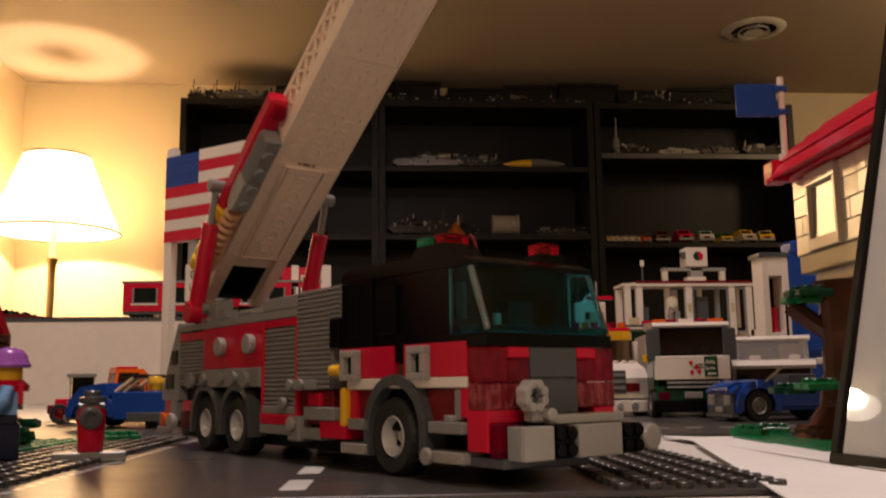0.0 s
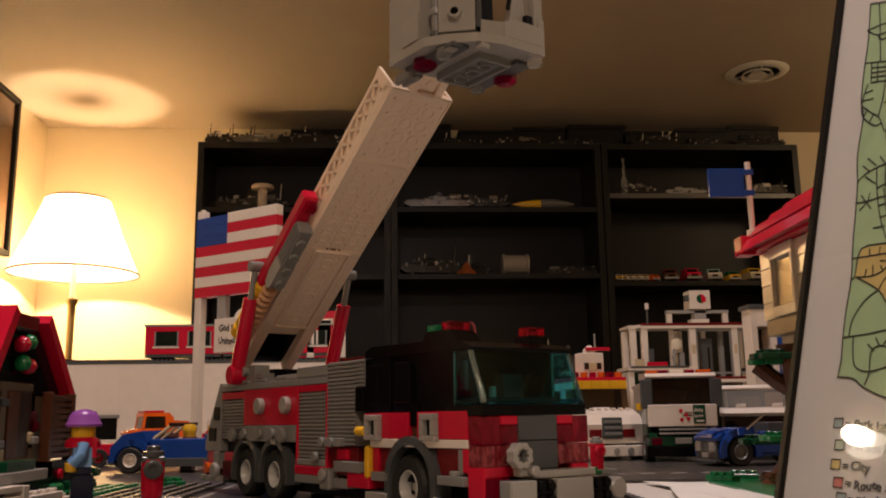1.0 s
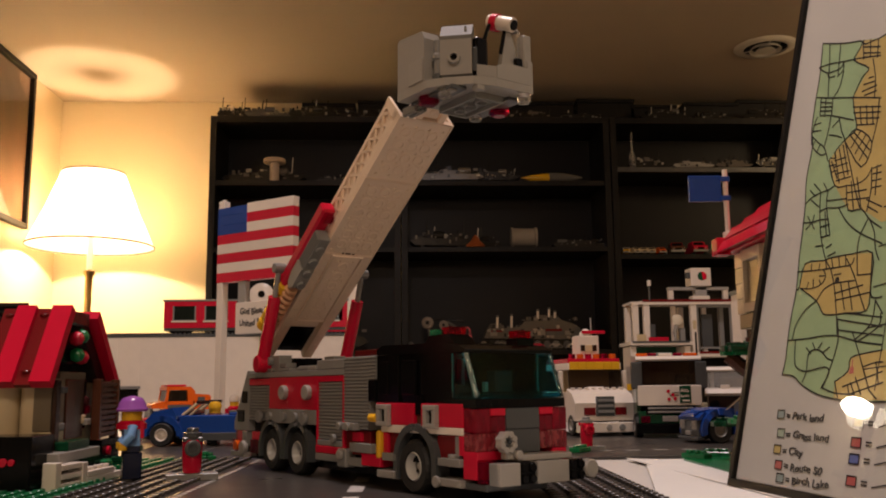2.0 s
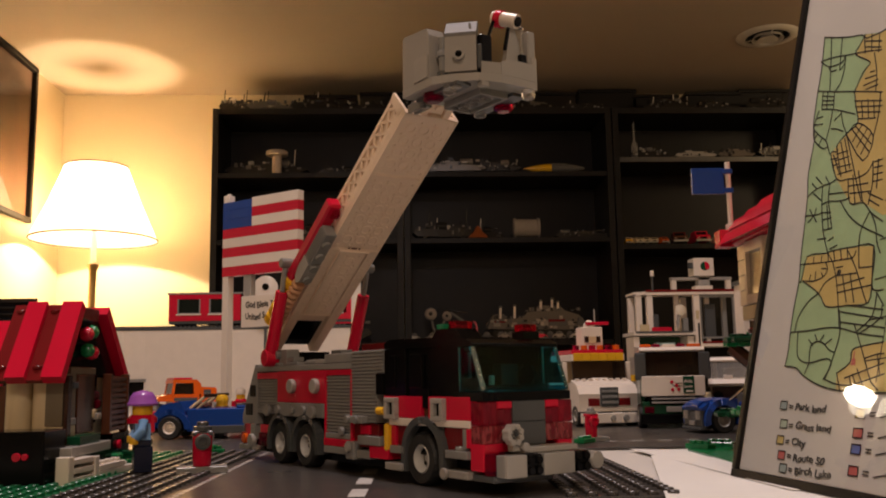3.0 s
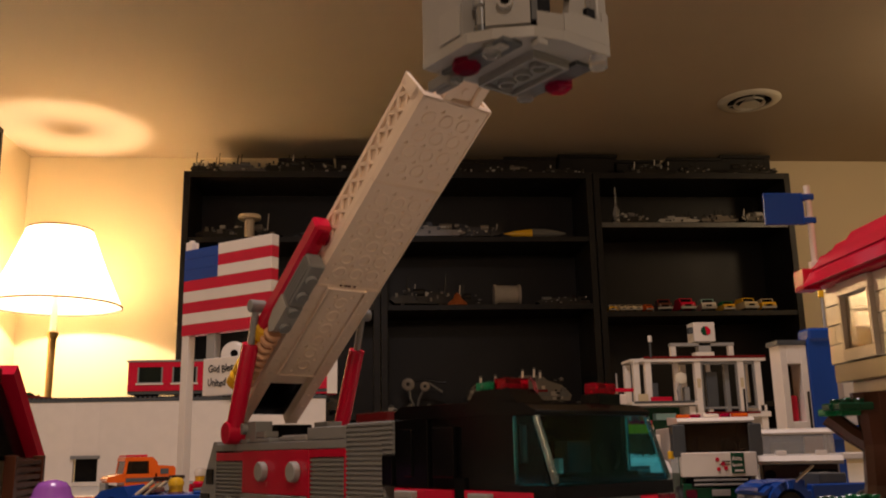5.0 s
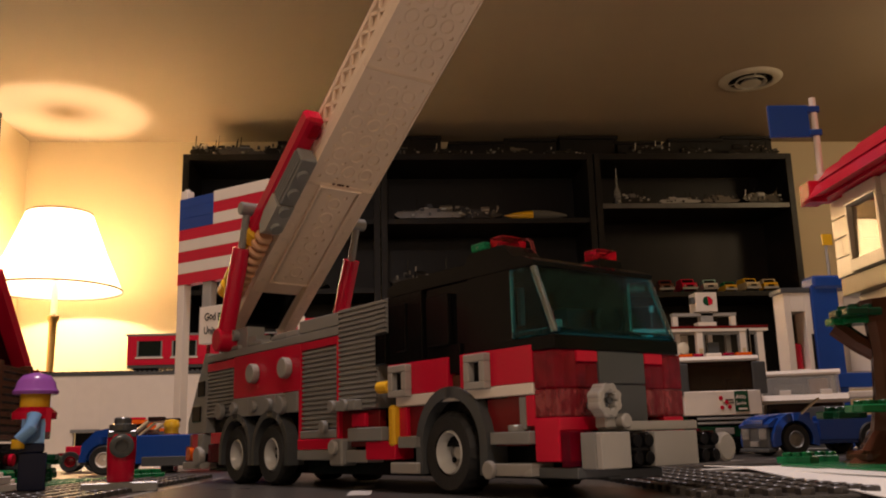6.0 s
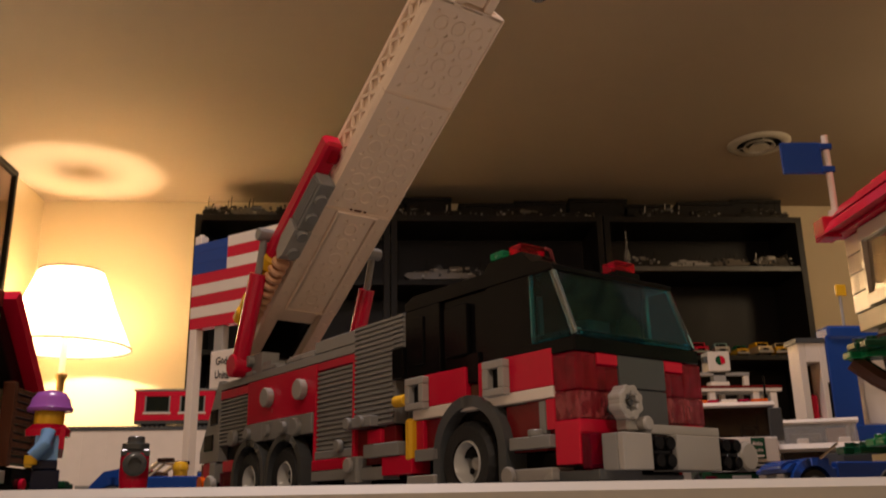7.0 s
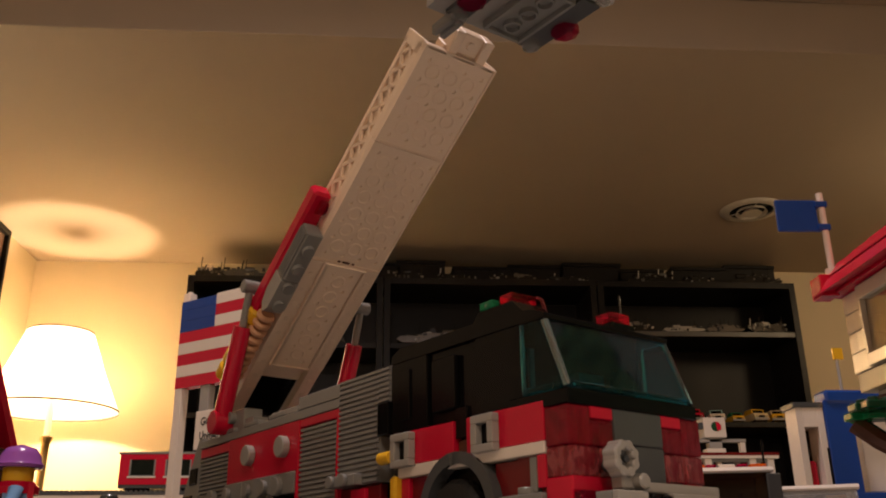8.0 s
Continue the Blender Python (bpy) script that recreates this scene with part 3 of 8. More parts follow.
part("nozzle_stem", cyl(bmesh.new(), (nzx - 4, nzy + 1.0, nzz - 1.0), "x", 1.4, 4.4, 12), DGREY, nz, "", True)
part("nozzle_foot", cyl(bmesh.new(), (nzx + 1.0, nzy + 4.4, 18.4), "x", 1.9, 4.6, 14, 0.4), GREY, nz, "", True)
part("nozzle_foot", cbox(bmesh.new(), nzx - 1, nzx + 3.0, nzy - 0.6, nzy + 4.0, 16.6, 20.2, 0.5), GREY, nz)
f_box("nose_lower", BLACK, 36, 50, 8.2, W - 2, 8.0, 15.6)
f_box("front_corner", RED, 36.4, NOSE, 0.0, 8.0, 9.0, 19.7, "red lower corner brick")
f_box("front_corner", RED, 40.0, NOSE + 0.4, 0.1, 14.0, 16.4, 19.75)
f_box("front_corner", RED, 36.4, NOSE, W - 8, W, 9.2, 19.7)
f_box("corner_lamp", CLEAR_RED, NOSE + 0.1, NOSE + 3.6, 0.4, 8.0, 7.8, 16.2, "trans red corner lamp")
f_box("corner_base", DGREY, 30, 50, 1, 16, 5.0, 7.6)
f_box("bumper_plate", GREY, 44, 53.0, 14.6, 43.4, 16.0, 18.4)
f_box("bumper_side", MGREY, 49.6, 54.6, 2.6, 12.6, 7.2, 15.8, "grey side of the bumper")
f_box("bumper_brick", GREY, 54.7, 56.6, 2.6, 12.8, 7.2, 15.8, "light grey bumper brick")
f_box("bumper_brick", GREY, 48, 56.4, 21.8, 38.6, 7.2, 15.8, "pale grey bumper brick")
for y0, y1 in ((13.0, 21.6), (38.8, 47.6)):
    db = bmesh.new()
    cbox(db, 48, 55.2, y0, y1, 7.4, 15.6, 0.3)
    for z in (9.4, 13.6):
        for yy in (y0 + 2.4, y1 - 2.0):
            cyl(db, (55.2, yy, z), "x", 1.7, 1.5, 12, 0.2)
    part("bumper_clip", db, BLACK, engine, "black bumper brick with studs")
f_box("bumper_end", MGREY, 47, 53, 47.8, 52.0, 7.4, 15.2, "", None, 0.8)
part("bumper_end", cyl(bmesh.new(), (50.5, 53.0, 11.2), "x", 3.9, 4.5, 20, 0.6), GREY, engine, "round grey bumper end", True)
f_box("under_bumper", DGREY, 38, 48, 14, 34, 4.2, 6.6)
# tail
tail = prism(bmesh.new(), [(-176.6, 26), (-176.6, 56), (-180, 56), (-198, 26), (-198, 21), (-176.6, 21)], "y", 0.2, W - 0.2)
part("tail_slope", tail, MGREY, engine, "grey sloped tail with slots")
for k, z in enumerate((30, 41)):
    cbx = bmesh.new()
    cbox(cbx, -193 + 6 * k, -183 + 4 * k, -0.3, 1, z - 4, z + 3, 0.6)
    part("tail_slot", cbx, BLACK, engine)
e_box("tail_base", BLACK, -192, -160, 4, W - 4, 8, 20.8)
e_box("tail_brick", RED, -194, -186, 0.6, 10, 13.6, 20.8, "red tail brick")
e_box("tail_brick", RED, -172, -160, 0.4, 8, 16.2, 20.8)
e_box("tail_brick", MGREY, -184, -178, -0.6, 8, 12.0, 20.6, "grey clip brick")
e_box("tail_brick", DRED, -200, -194.4, 2, W - 2, 9.4, 20.8)
e_box("tail_lamp", CLEAR_RED, -201, -192, 0.5, 9, 9.0, 15.5, "trans red tail lamp")
part("tail_lamp", cyl(bmesh.new(), (-192, 0.6, 12.0), "y", 3.0, -2.4, 14), ORANGE, engine, "orange tail lamp", True)
part("tail_lamp", cyl(bmesh.new(), (-181, 0.6, 11), "y", 4.2, -3.0, 16, 0.5), GREY, engine, "grey round tank end", True)
e_box("tail_lamp", CLEAR_RED, -174, -162, 0.2, 8, 8.4, 16.0)
e_box("tail_step", GREY, -199, -178, -1.5, W, 5.6, 8.6)

# ladder boom, leaning forward over the cab
LADDER_DIR = math.degrees(math.atan2(175.0 - 64.0, -22.0 + 176.0))
boom_m = Matrix.Translation(Vector((-176, 8.6, 64.0)) * MM) @ Matrix.Rotation(radians(-LADDER_DIR), 4, "Y")
LEN = math.hypot(154, 111)
boom = part("ladder_boom", bmesh.new(), LADDER, engine, "off-white ladder boom with hollow studded underside")
bm = bmesh.new()
# plates seen from below: raised rims, rings round the tubes and a small pit under every stud


def pit_cell(bm, x, y, half, z, r, depth):
    """A square of the underside with a round pit in its middle."""
    n = 8
    sq, rim_, low = [], [], []
    for k in range(n):
        a = 2 * math.pi * k / n
        u, v = math.cos(a), math.sin(a)
        q = half / max(abs(u), abs(v))
        for lst, p in ((sq, (x + u * q, y + v * q, z)), (rim_, (x + r * u, y + r * v, z)), (low, (x + 0.8 * r * u, y + 0.8 * r * v, z + depth))):
            lst.append(bm.verts.new(boom_m @ (Vector(p) * MM)))
    for k in range(n):
        j = (k + 1) % n
        bm.faces.new((sq[k], sq[j], rim_[j], rim_[k]))
        bm.faces.new((rim_[k], rim_[j], low[j], low[k]))
    bm.faces.new(low)


for x0, n in ((36, 7), (92.3, 7), (148.6, 5)):
    x1 = x0 + 8 * n if n == 7 else LEN
    cbox(bm, x0, x1, 0, 32, 2.2, 3.2, 0.1, boom_m)
    for i in range(n):
        for j in range(4):
            pit_cell(bm, x0 + 4 + i * 8, 4 + j * 8, 4.0, 0.55, 1.0, 0.6)
    cbox(bm, x0, x1, 0, 0.9, 0, 2.2, 0.1, boom_m)
    cbox(bm, x0, x1, 31.1, 32, 0, 2.2, 0.1, boom_m)
    cbox(bm, x0, x0 + 0.6, 0.9, 31.1, 0, 2.2, 0.1, boom_m)
    cbox(bm, x1 - 0.6, x1, 0.9, 31.1, 0, 2.2, 0.1, boom_m)
    for i in range(1, n):
        for j in range(1, 4):
            lathe(bm, (x0 + i * 8, j * 8, 0.0), "z", [(3.2, 0.6), (3.15, 0.15), (2.7, 0.0), (2.3, 0.15), (2.2, 0.6)], 16, boom_m, False)
bmesh.ops.recalc_face_normals(bm, faces=bm.faces)
bm.to_mesh(boom.data)
bm.free()
part("boom_rail", cbox(bmesh.new(), 0, 92, 0, 6.2, 0.2, 6.4, 0.3, boom_m), LADDER, boom)
part("boom_rail", cbox(bmesh.new(), 0, 92, 25.8, 32, 0.2, 6.4, 0.3, boom_m), LADDER, boom)
for y in (3.1, 28.9):
    for k in range(11):
        part("rail_stud", cyl(bmesh.new(), (5 + 8 * k, y, 0.2), "z", 1.1, -0.35, 10, 0.1, boom_m), LADDER, boom, "", True)
part("boom_crossbar", cbox(bmesh.new(), 26, 40, 6.2, 25.8, 3.2, 6.4, 0.3, boom_m), LADDER, boom)
base = bmesh.new()
for y0, y1 in ((6.4, 7.2), (24.8, 25.6)):
    cbox(base, 36, 92, y0, y1, -1.2, 0.3, 0.1, boom_m)
for x0, x1 in ((36, 36.8), (91.2, 92)):
    cbox(base, x0, x1, 7.2, 24.8, -1.2, 0.3, 0.1, boom_m)
for i in range(7):
    for j in range(2):
        pit_cell(base, 40 + i * 8, 12 + j * 8, 4.0, -0.7, 1.0, 0.6)
for i in range(1, 7):
    lathe(base, (36 + i * 8, 16, -1.2), "z", [(3.2, 0.55), (3.15, 0.15), (2.7, 0.0), (2.3, 0.15), (2.2, 0.55)], 16, boom_m, False)
part("boom_plate", base, LADDER, boom)
for y0, y1 in ((11.4, 12.6), (13.6, 16.8), (18.0, 19.2)):
    part("worn_mark", cbox(bmesh.new(), 93.2, 94.0, y0, y1, -0.12, 0.2, 0.05, boom_m), BROWN, boom, "small worn brown mark")
# Black sheet puts the shade of the hollow between the rails into colour.
part("boom_shadow_plate", cbox(bmesh.new(), 2, 38, 6.4, 25.6, 4.0, 6.0, 0.3, boom_m), BLACK, boom, "black sheet darkening the hollow of the boom's foot")


def truss(y0, y1):
    bm = bmesh.new()
    cbox(bm, 40, LEN - 1, y0, y1, 3.2, 6.4, 0.2, boom_m)
    cbox(bm, 44, LEN - 4, y0, y1, 14.2, 16.4, 0.2, boom_m)
    n = 17
    step = (LEN - 46) / n
    for k in range(n):
        x = 44 + k * step
        for a, b in (((x, 6.2), (x + step, 14.4)), ((x + step, 6.2), (x, 14.4))):
            d = Vector((b[0] - a[0], b[1] - a[1])).normalized()
            o = Vector((-d[1], d[0])) * 0.7
            prism(bm, [(a[0] - o[0], a[1] - o[1]), (a[0] + o[0], a[1] + o[1]), (b[0] + o[0], b[1] + o[1]), (b[0] - o[0], b[1] - o[1])], "y", y0 + 0.3, y1 - 0.3, boom_m)
    prism(bm, [(LEN - 6, 3.2), (LEN, 3.2), (LEN - 1.5, 17.2), (LEN - 6, 16.4)], "y", y0, y1, boom_m)
    return part("ladder_truss", bm, LADDER, boom, "off-white lattice ladder side")


for y0, y1 in ((1.7, 3.0), (29.0, 30.3)):
    part("inner_side", cbox(bmesh.new(), 44, LEN - 5, y0, y1, 3.4, 15.6, 0.2, boom_m), LADDER, boom, "off-white inner ladder side")
truss(0.0, 1.6)
truss(30.4, 32.0)
for k in range(22):
    x = 46 + k * (LEN - 50) / 21
    part("rung", cbox(bmesh.new(), x - 1, x + 1, 1.6, 30.4, 4.4, 6.2, 0.2, boom_m), LADDER, boom)
end = bmesh.new()
cbox(end, LEN - 9, LEN + 1.5, 8.2, 23.8, 3.0, 9.6, 0.3, boom_m)
cbox(end, LEN - 3, LEN + 8.5, 9.0, 13.0, 0.6, 8.4, 0.4, boom_m)
cbox(end, LEN - 3, LEN + 8.5, 22.0, 26.0, 0.6, 8.4, 0.4, boom_m)
cbox(end, LEN + 0.6, LEN + 8.5, 13.0, 22.0, 2.2, 8.4, 0.3, boom_m)
cyl(end, (LEN + 4.4, 17.5, 2.2), "z", 1.6, -0.8, 12, 0.2, boom_m)
part("boom_tip", end, LADDER, boom, "off-white hinge brick at the boom's tip")
# lifting rams
for y, s in ((-1.5, -1), (52.5, 1)):
    a, b = Vector((-154.5, y, 60)), Vector((-139.5, y, 97))
    c = Vector((-134.5, y, 113))
    ram = part("ram", tube(bmesh.new(), [a, a + (b - a) * 0.97, b], 3.7, 16), RED, engine, "red lifting ram", True)
    part("ram_end", cyl(bmesh.new(), (a[0], y - 4.2, a[2] - 0.5), "y", 5.0, 8.4, 18, 0.5), RED, ram, "", True)
    part("ram_rod", tube(bmesh.new(), [b, c], 1.6, 12), MGREY, ram, "grey ram rod", True)
    part("ram_joint", cyl(bmesh.new(), (c[0], y - 3.4, c[2]), "y", 2.8, 7.2, 16, 0.4), MGREY, ram, "", True)
    part("ram_pin", cyl(bmesh.new(), (a[0] + 5, y + 1, a[2] + 1), "y", 2.4, 9, 12), MGREY, ram, "", True)
bk = bmesh.new()
cbox(bk, -152, -140, 2, 10, 55, 64)
cbox(bk, -148, -132, 2.5, 9, 57, 59.5)
part("ram_bracket", bk, MGREY, engine)
part("ram_bracket", cbox(bmesh.new(), -152, -140, W - 11, W - 3, 55, 64), MGREY, engine)
# turntable and control seat
part("turntable", cyl(bmesh.new(), (-150, 24.5, 51.6), "z", 20, 5, 32, 0.6), BLACK, engine, "", True)
e_box("pivot_block", BLACK, -170, -152, 18, 36, 56.6, 63)
e_box("rear_red_block", DRED, -110, -86, 34, 46, 56, 66)
# box along the boom's side
red_m = boom_m
part("side_box", cbox(bmesh.new(), 52, 118, -8.5, -0.6, 6.5, 13.5, 1.2, red_m), RED, boom, "red box beam along the boom")
part("side_box_lamp", cyl(bmesh.new(), (112, -1.0, 7.5), "y", 3.5, -4, 16, 0.5, red_m), CLEAR_RED, boom, "", True)
gb = cbox(bmesh.new(), 80, 104, -7.4, -0.4, -1.6, 6.2, 0.5, red_m)
for k in range(4):
    cyl(gb, (68 + 9.4 * k, -4.0, -1.5), "z", 2.6, -1.8, 12, 0.2, red_m)
sm = part("side_motor", gb, MGREY, boom, "grey studded control block")
for k in range(4):
    part("motor_rib", cbox(bmesh.new(), 81, 103, -8.2, -7.4, -0.6 + 1.7 * k, 0.3 + 1.7 * k, 0.15, red_m), MGREY, sm)
part("motor_wedge", prism(bmesh.new(), [(62, 1.0), (66, -1.6), (79.8, -1.6), (79.8, 6.2), (70, 6.4), (64, 4.6)], "y", -8.2, -0.4, red_m), GREY, sm, "sloped light grey end")
for k in range(9):
    part("hose_rib", cyl(bmesh.new(), (24 + 4.1 * k, -4.2, 3.2), "x", 3.9, 3.0, 14, 1.0, red_m), PEACH, boom, "peach ribbed hose", True)
for k in range(5):
    part("hose_coil", cyl(bmesh.new(), (18 + 8 * k, -5.2, 8.5), "x", 4.4, 7.4, 16, 1.2, red_m), YELLOW, boom, "yellow coiled hose fitting", True)
# rescue basket at the tip, with its corner toward the nose cut off
BZ = 175.0
foot = [(-5, -4), (19, -4), (26, 0.5), (35, 10), (38, 20), (38, 41), (-3, 42.5)]
basket = part("basket_floor", prism(bmesh.new(), foot, "z", BZ, BZ + 3.6), GREY, engine, "light grey basket floor")


def panel(a, b, z0, z1, thick, material, name="basket_wall", label="light grey basket wall", push=0.0):
    """An upright panel between two points of the plan; thick goes inward."""
    a, b = Vector(a), Vector(b)
    d = (b - a).normalized()
    n = Vector((-d.y, d.x))
    a, b = a - n * push, b - n * push
    pts = [tuple(a), tuple(b), tuple(b + n * thick), tuple(a + n * thick)]
    return part(name, prism(bmesh.new(), pts, "z", z0, z1), material, basket, label)


lp = bmesh.new()
prism(lp, [(-5, BZ + 3.7), (16.6, BZ + 3.7), (16.6, 199), (15, 202.5), (-3.4, 204.2), (-5, 203)], "y", -3.8, 5.0)
part("basket_wall", lp, GREY, basket, "plain light grey side panel")
part("panel_flap", cbox(bmesh.new(), 5, 16.0, -4.5, -3.9, BZ + 4.2, 190, 0.2), GREY, basket)
panel((-5, 40), (-5, 5.2), BZ + 3.7, 196, 3, GREY)
panel((38, 41), (-3, 42.4), BZ + 3.7, 190, 3, GREY)
panel((24, -0.4), (34, 9.6), BZ + 4.8, 196, 9, GREY, "control_box", "light grey control box with a round boss", 0.2)
cbm = Matrix.Translation(Vector((29.0, 4.6, 196.1)) * MM) @ Matrix.Rotation(radians(45), 4, "Z")
part("sloped_tile", prism(bmesh.new(), [(-0.2, 0), (8.6, 0), (8.6, 8.6), (6.0, 8.6), (-0.2, 1.6)], "x", -7.1, 7.1, cbm), SATIN_GREY, basket, "glossy sloped tile")
part("tile_tab", cbox(bmesh.new(), 3.6, 4.6, 1.6, 3.0, 3.6, 6.4, 0.2, cbm), MGREY, basket)
part("boss", lathe(bmesh.new(), (-0.6, -0.3, -9.0), "y", [(2.6, 0), (2.6, -2.2), (1.6, -2.2), (1.5, -0.6), (0.1, -0.5)], 18, cbm), GREY, basket, "", True)
part("boss_hole", cyl(bmesh.new(), (-0.6, -1.6, -9.0), "y", 1.5, -0.3, 14, 0.05, cbm), BLACK, basket)
part("box_side", cbox(bmesh.new(), 7.3, 9.4, 0.6, 5.0, -15, -4, 0.3, cbm), DGREY, basket)
rim = bmesh.new()
prism(rim, [(20.5, BZ + 3.7), (41, BZ + 3.7), (41, 186.6), (26, 186.6), (20.5, 184.5)], "x", 31, 38)
part("basket_rim", rim, GREY, basket, "light grey front rim")
panel((35.2, 11.4), (38, 20.2), BZ + 3.7, 184.0, 5, GREY, "basket_rim", "light grey front rim", 0.0)
part("basket_post", cbox(bmesh.new(), 32, 37.6, 36.5, 41, 186.7, 202.5, 0.5), GREY, basket, "grey front post")
part("basket_post", cyl(bmesh.new(), (33, 35, 191.2), "z", 2.6, 14, 16, 0.6), CLEAR, basket, "clear round lamp post", True)
part("dark_joint", cbox(bmesh.new(), 33, 37, 32.4, 36.3, 186.7, 191, 0.4), BLACK, basket)
part("dark_joint", cbox(bmesh.new(), 30.6, 35, 11.5, 18, BZ + 3.7, 197, 0.6), BLACK, basket)
part("hose_rod", tube(bmesh.new(), [(20.6, 1.0, BZ + 3.7), (20.6, 1.0, 197)], 1.8, 14), MGREY, basket, "", True)
part("rod_collar", cyl(bmesh.new(), (20.6, 1.0, 188), "z", 2.7, 2.6, 16, 0.4), MGREY, basket, "", True)
part("rod_collar", cyl(bmesh.new(), (20.6, 1.0, BZ + 3.7), "z", 2.7, 2.6, 16, 0.4), DGREY, basket, "", True)
for k in range(2):
    part("cannon_strut", tube(bmesh.new(), [(32 + 3 * k, 16 + 9 * k, 192), (31 + 3 * k, 22 + 7 * k, 206)], 0.9, 8), BLACK, basket, "", True)
part("cannon_stand", prism(bmesh.new(), [(25.5, 186.7), (34.5, 186.7), (33.5, 196), (31, 203), (28.5, 203)], "x", 32, 35, None), GREY, basket, "grey cannon stand")
part("water_cannon", tube(bmesh.new(), [(27, 25.6, 209.6), (33, 27.8, 207.4), (38.5, 29.8, 205.0)], 3.4, 16), WHITE, basket, "white water cannon", True)
part("cannon_ring", tube(bmesh.new(), [(28.5, 26.2, 209.0), (31.5, 27.3, 207.9)], 4.1, 18), RED, basket, "red cannon ring", True)
part("cannon_mouth", tube(bmesh.new(), [(38.4, 29.75, 205.05), (39.2, 30.0, 204.7)], 2.3, 14), BLACK, basket, "", True)
# underside: a hollow plate, lamps and hinge
part("under_plate", cbox(bmesh.new(), 0, 28, 15.8, 32, BZ - 1.2, BZ - 0.02, 0.2), MGREY, basket, "grey hollow plate under the floor")
for i in range(3):
    part("under_tube", lathe(bmesh.new(), (6 + 8 * i, 23.9, BZ - 3.0), "z", [(3.2, 0), (3.2, 1.8), (2.5, 1.8), (2.5, 0), (3.2, 0)], 16, None, False), MGREY, basket, "", True)
for x0, x1, y0, y1 in ((0, 28, 15.8, 17), (0, 28, 30.8, 32), (0, 1.2, 17, 30.8), (26.8, 28, 17, 30.8)):
    part("under_rim", cbox(bmesh.new(), x0, x1, y0, y1, BZ - 3.2, BZ - 1.2, 0.2), MGREY, basket)
for y0 in (1.5, 33.2):
    part("under_plate", cbox(bmesh.new(), -2, 30, y0, y0 + 8, BZ - 1.6, BZ - 0.02, 0.2), DGREY, basket)
for x, y in ((8.6, 4.0), (14.0, 40.6)):
    part("basket_lamp", lathe(bmesh.new(), (x, y, BZ - 4.2), "z", [(3.0, 0), (4.8, 1.2), (4.8, 4.0)], 8), CLEAR_RED, basket, "trans red basket lamp")
for x, y in ((1.6, 36.0), (0.6, 5.0), (35.6, 37.6), (22.5, 3.0)):
    part("clear_lamp", lathe(bmesh.new(), (x, y, BZ - 4.4), "z", [(2.2, 0), (3.0, 0.5), (3.0, 4.2)], 16), CLEAR, basket, "trans clear round lamp", True)
for k in range(2):
    part("front_clip", cbox(bmesh.new(), 24 + 8 * k, 28 + 8 * k, 2 + 9 * k, 6 + 9 * k, BZ - 2.4, BZ - 0.02, 0.4), GREY, basket)
for y in (3.0, 6.4):
    part("hinge_arm", cbox(bmesh.new(), -12, -1, y, y + 2.2, BZ - 4.0, BZ - 0.02, 0.4), MGREY, basket)

# ---- table lamp and its stand ----
side_table = thing("side_table", pose(LAMP[0], LAMP[1], 0), "dark wooden side table in the room corner", "side table")
part("top", cyl(bmesh.new(), (0, 0, 700), "z", 240, 25, 40, 3), BOOKCASE_M, side_table, "", True)
part("column", cyl(bmesh.new(), (0, 0, 20), "z", 35, 680, 20, 3), BOOKCASE_M, side_table, "", True)
part("foot", cyl(bmesh.new(), (0, 0, 0), "z", 180, 20, 32, 3), BOOKCASE_M, side_table, "", True)

TRIM_M = surface("dark gold braid", (0.07, 0.035, 0.012), 0.7, 200, 0.2, 0.2, 600)
SHADE_M, nt, b = tree("linen lampshade")
tr = nt.nodes.new("ShaderNodeBsdfTranslucent")
tr.inputs[0].default_value = (0.97, 0.88, 0.70, 1)
di = nt.nodes.new("ShaderNodeBsdfDiffuse")
di.inputs[0].default_value = (0.85, 0.78, 0.66, 1)
mx = nt.nodes.new("ShaderNodeMixShader")
mx.inputs[0].default_value = 0.55
wv = nt.nodes.new("ShaderNodeTexNoise")
wv.inputs["Scale"].default_value = 300
bp = nt.nodes.new("ShaderNodeBump")
bp.inputs["Strength"].default_value = 0.15
link(nt, wv.outputs["Fac"], bp.inputs["Height"])
link(nt, bp.outputs[0], di.inputs["Normal"])
link(nt, di.outputs[0], mx.inputs[1])
link(nt, tr.outputs[0], mx.inputs[2])
link(nt, mx.outputs[0], nt.nodes["Material Output"].inputs[0])
GLOW, nt, b = tree("glowing bulb glass")
b.inputs["Emission Color"].default_value = (1.0, 0.72, 0.42, 1)
b.inputs["Emission Strength"].default_value = 14

HOT_GLOW, nt, b = tree("bright wall lamp glass")
b.inputs["Emission Color"].default_value = (1.0, 0.86, 0.66, 1)
b.inputs["Emission Strength"].default_value = 60

lamp = thing("table_lamp", pose(LAMP[0], LAMP[1], 0.725), "lit brass table lamp with a cream cone shade", "table lamp")
part("base", lathe(bmesh.new(), (0, 0, 0), "z", [(80, 0), (80, 12), (60, 22), (20, 34), (14, 60)], 32), BRASS, lamp, "", True)
part("stem", lathe(bmesh.new(), (0, 0, 60), "z", [(13, 0), (12, 180), (14, 420), (15, 470), (22, 484), (22, 496), (11, 500), (0.5, 501)], 24), BRASS, lamp, "brass stem with a collar", True)
# Upper stem is given white plastic for the light the bulb throws on it.
part("candle_sleeve", cyl(bmesh.new(), (0, 0, 560), "z", 12, 138, 20, 1), WHITE, lamp, "top of the stem, white for the bulb's light", True)
Z1, Z2, R1, R2 = 656, 955, 245, 122
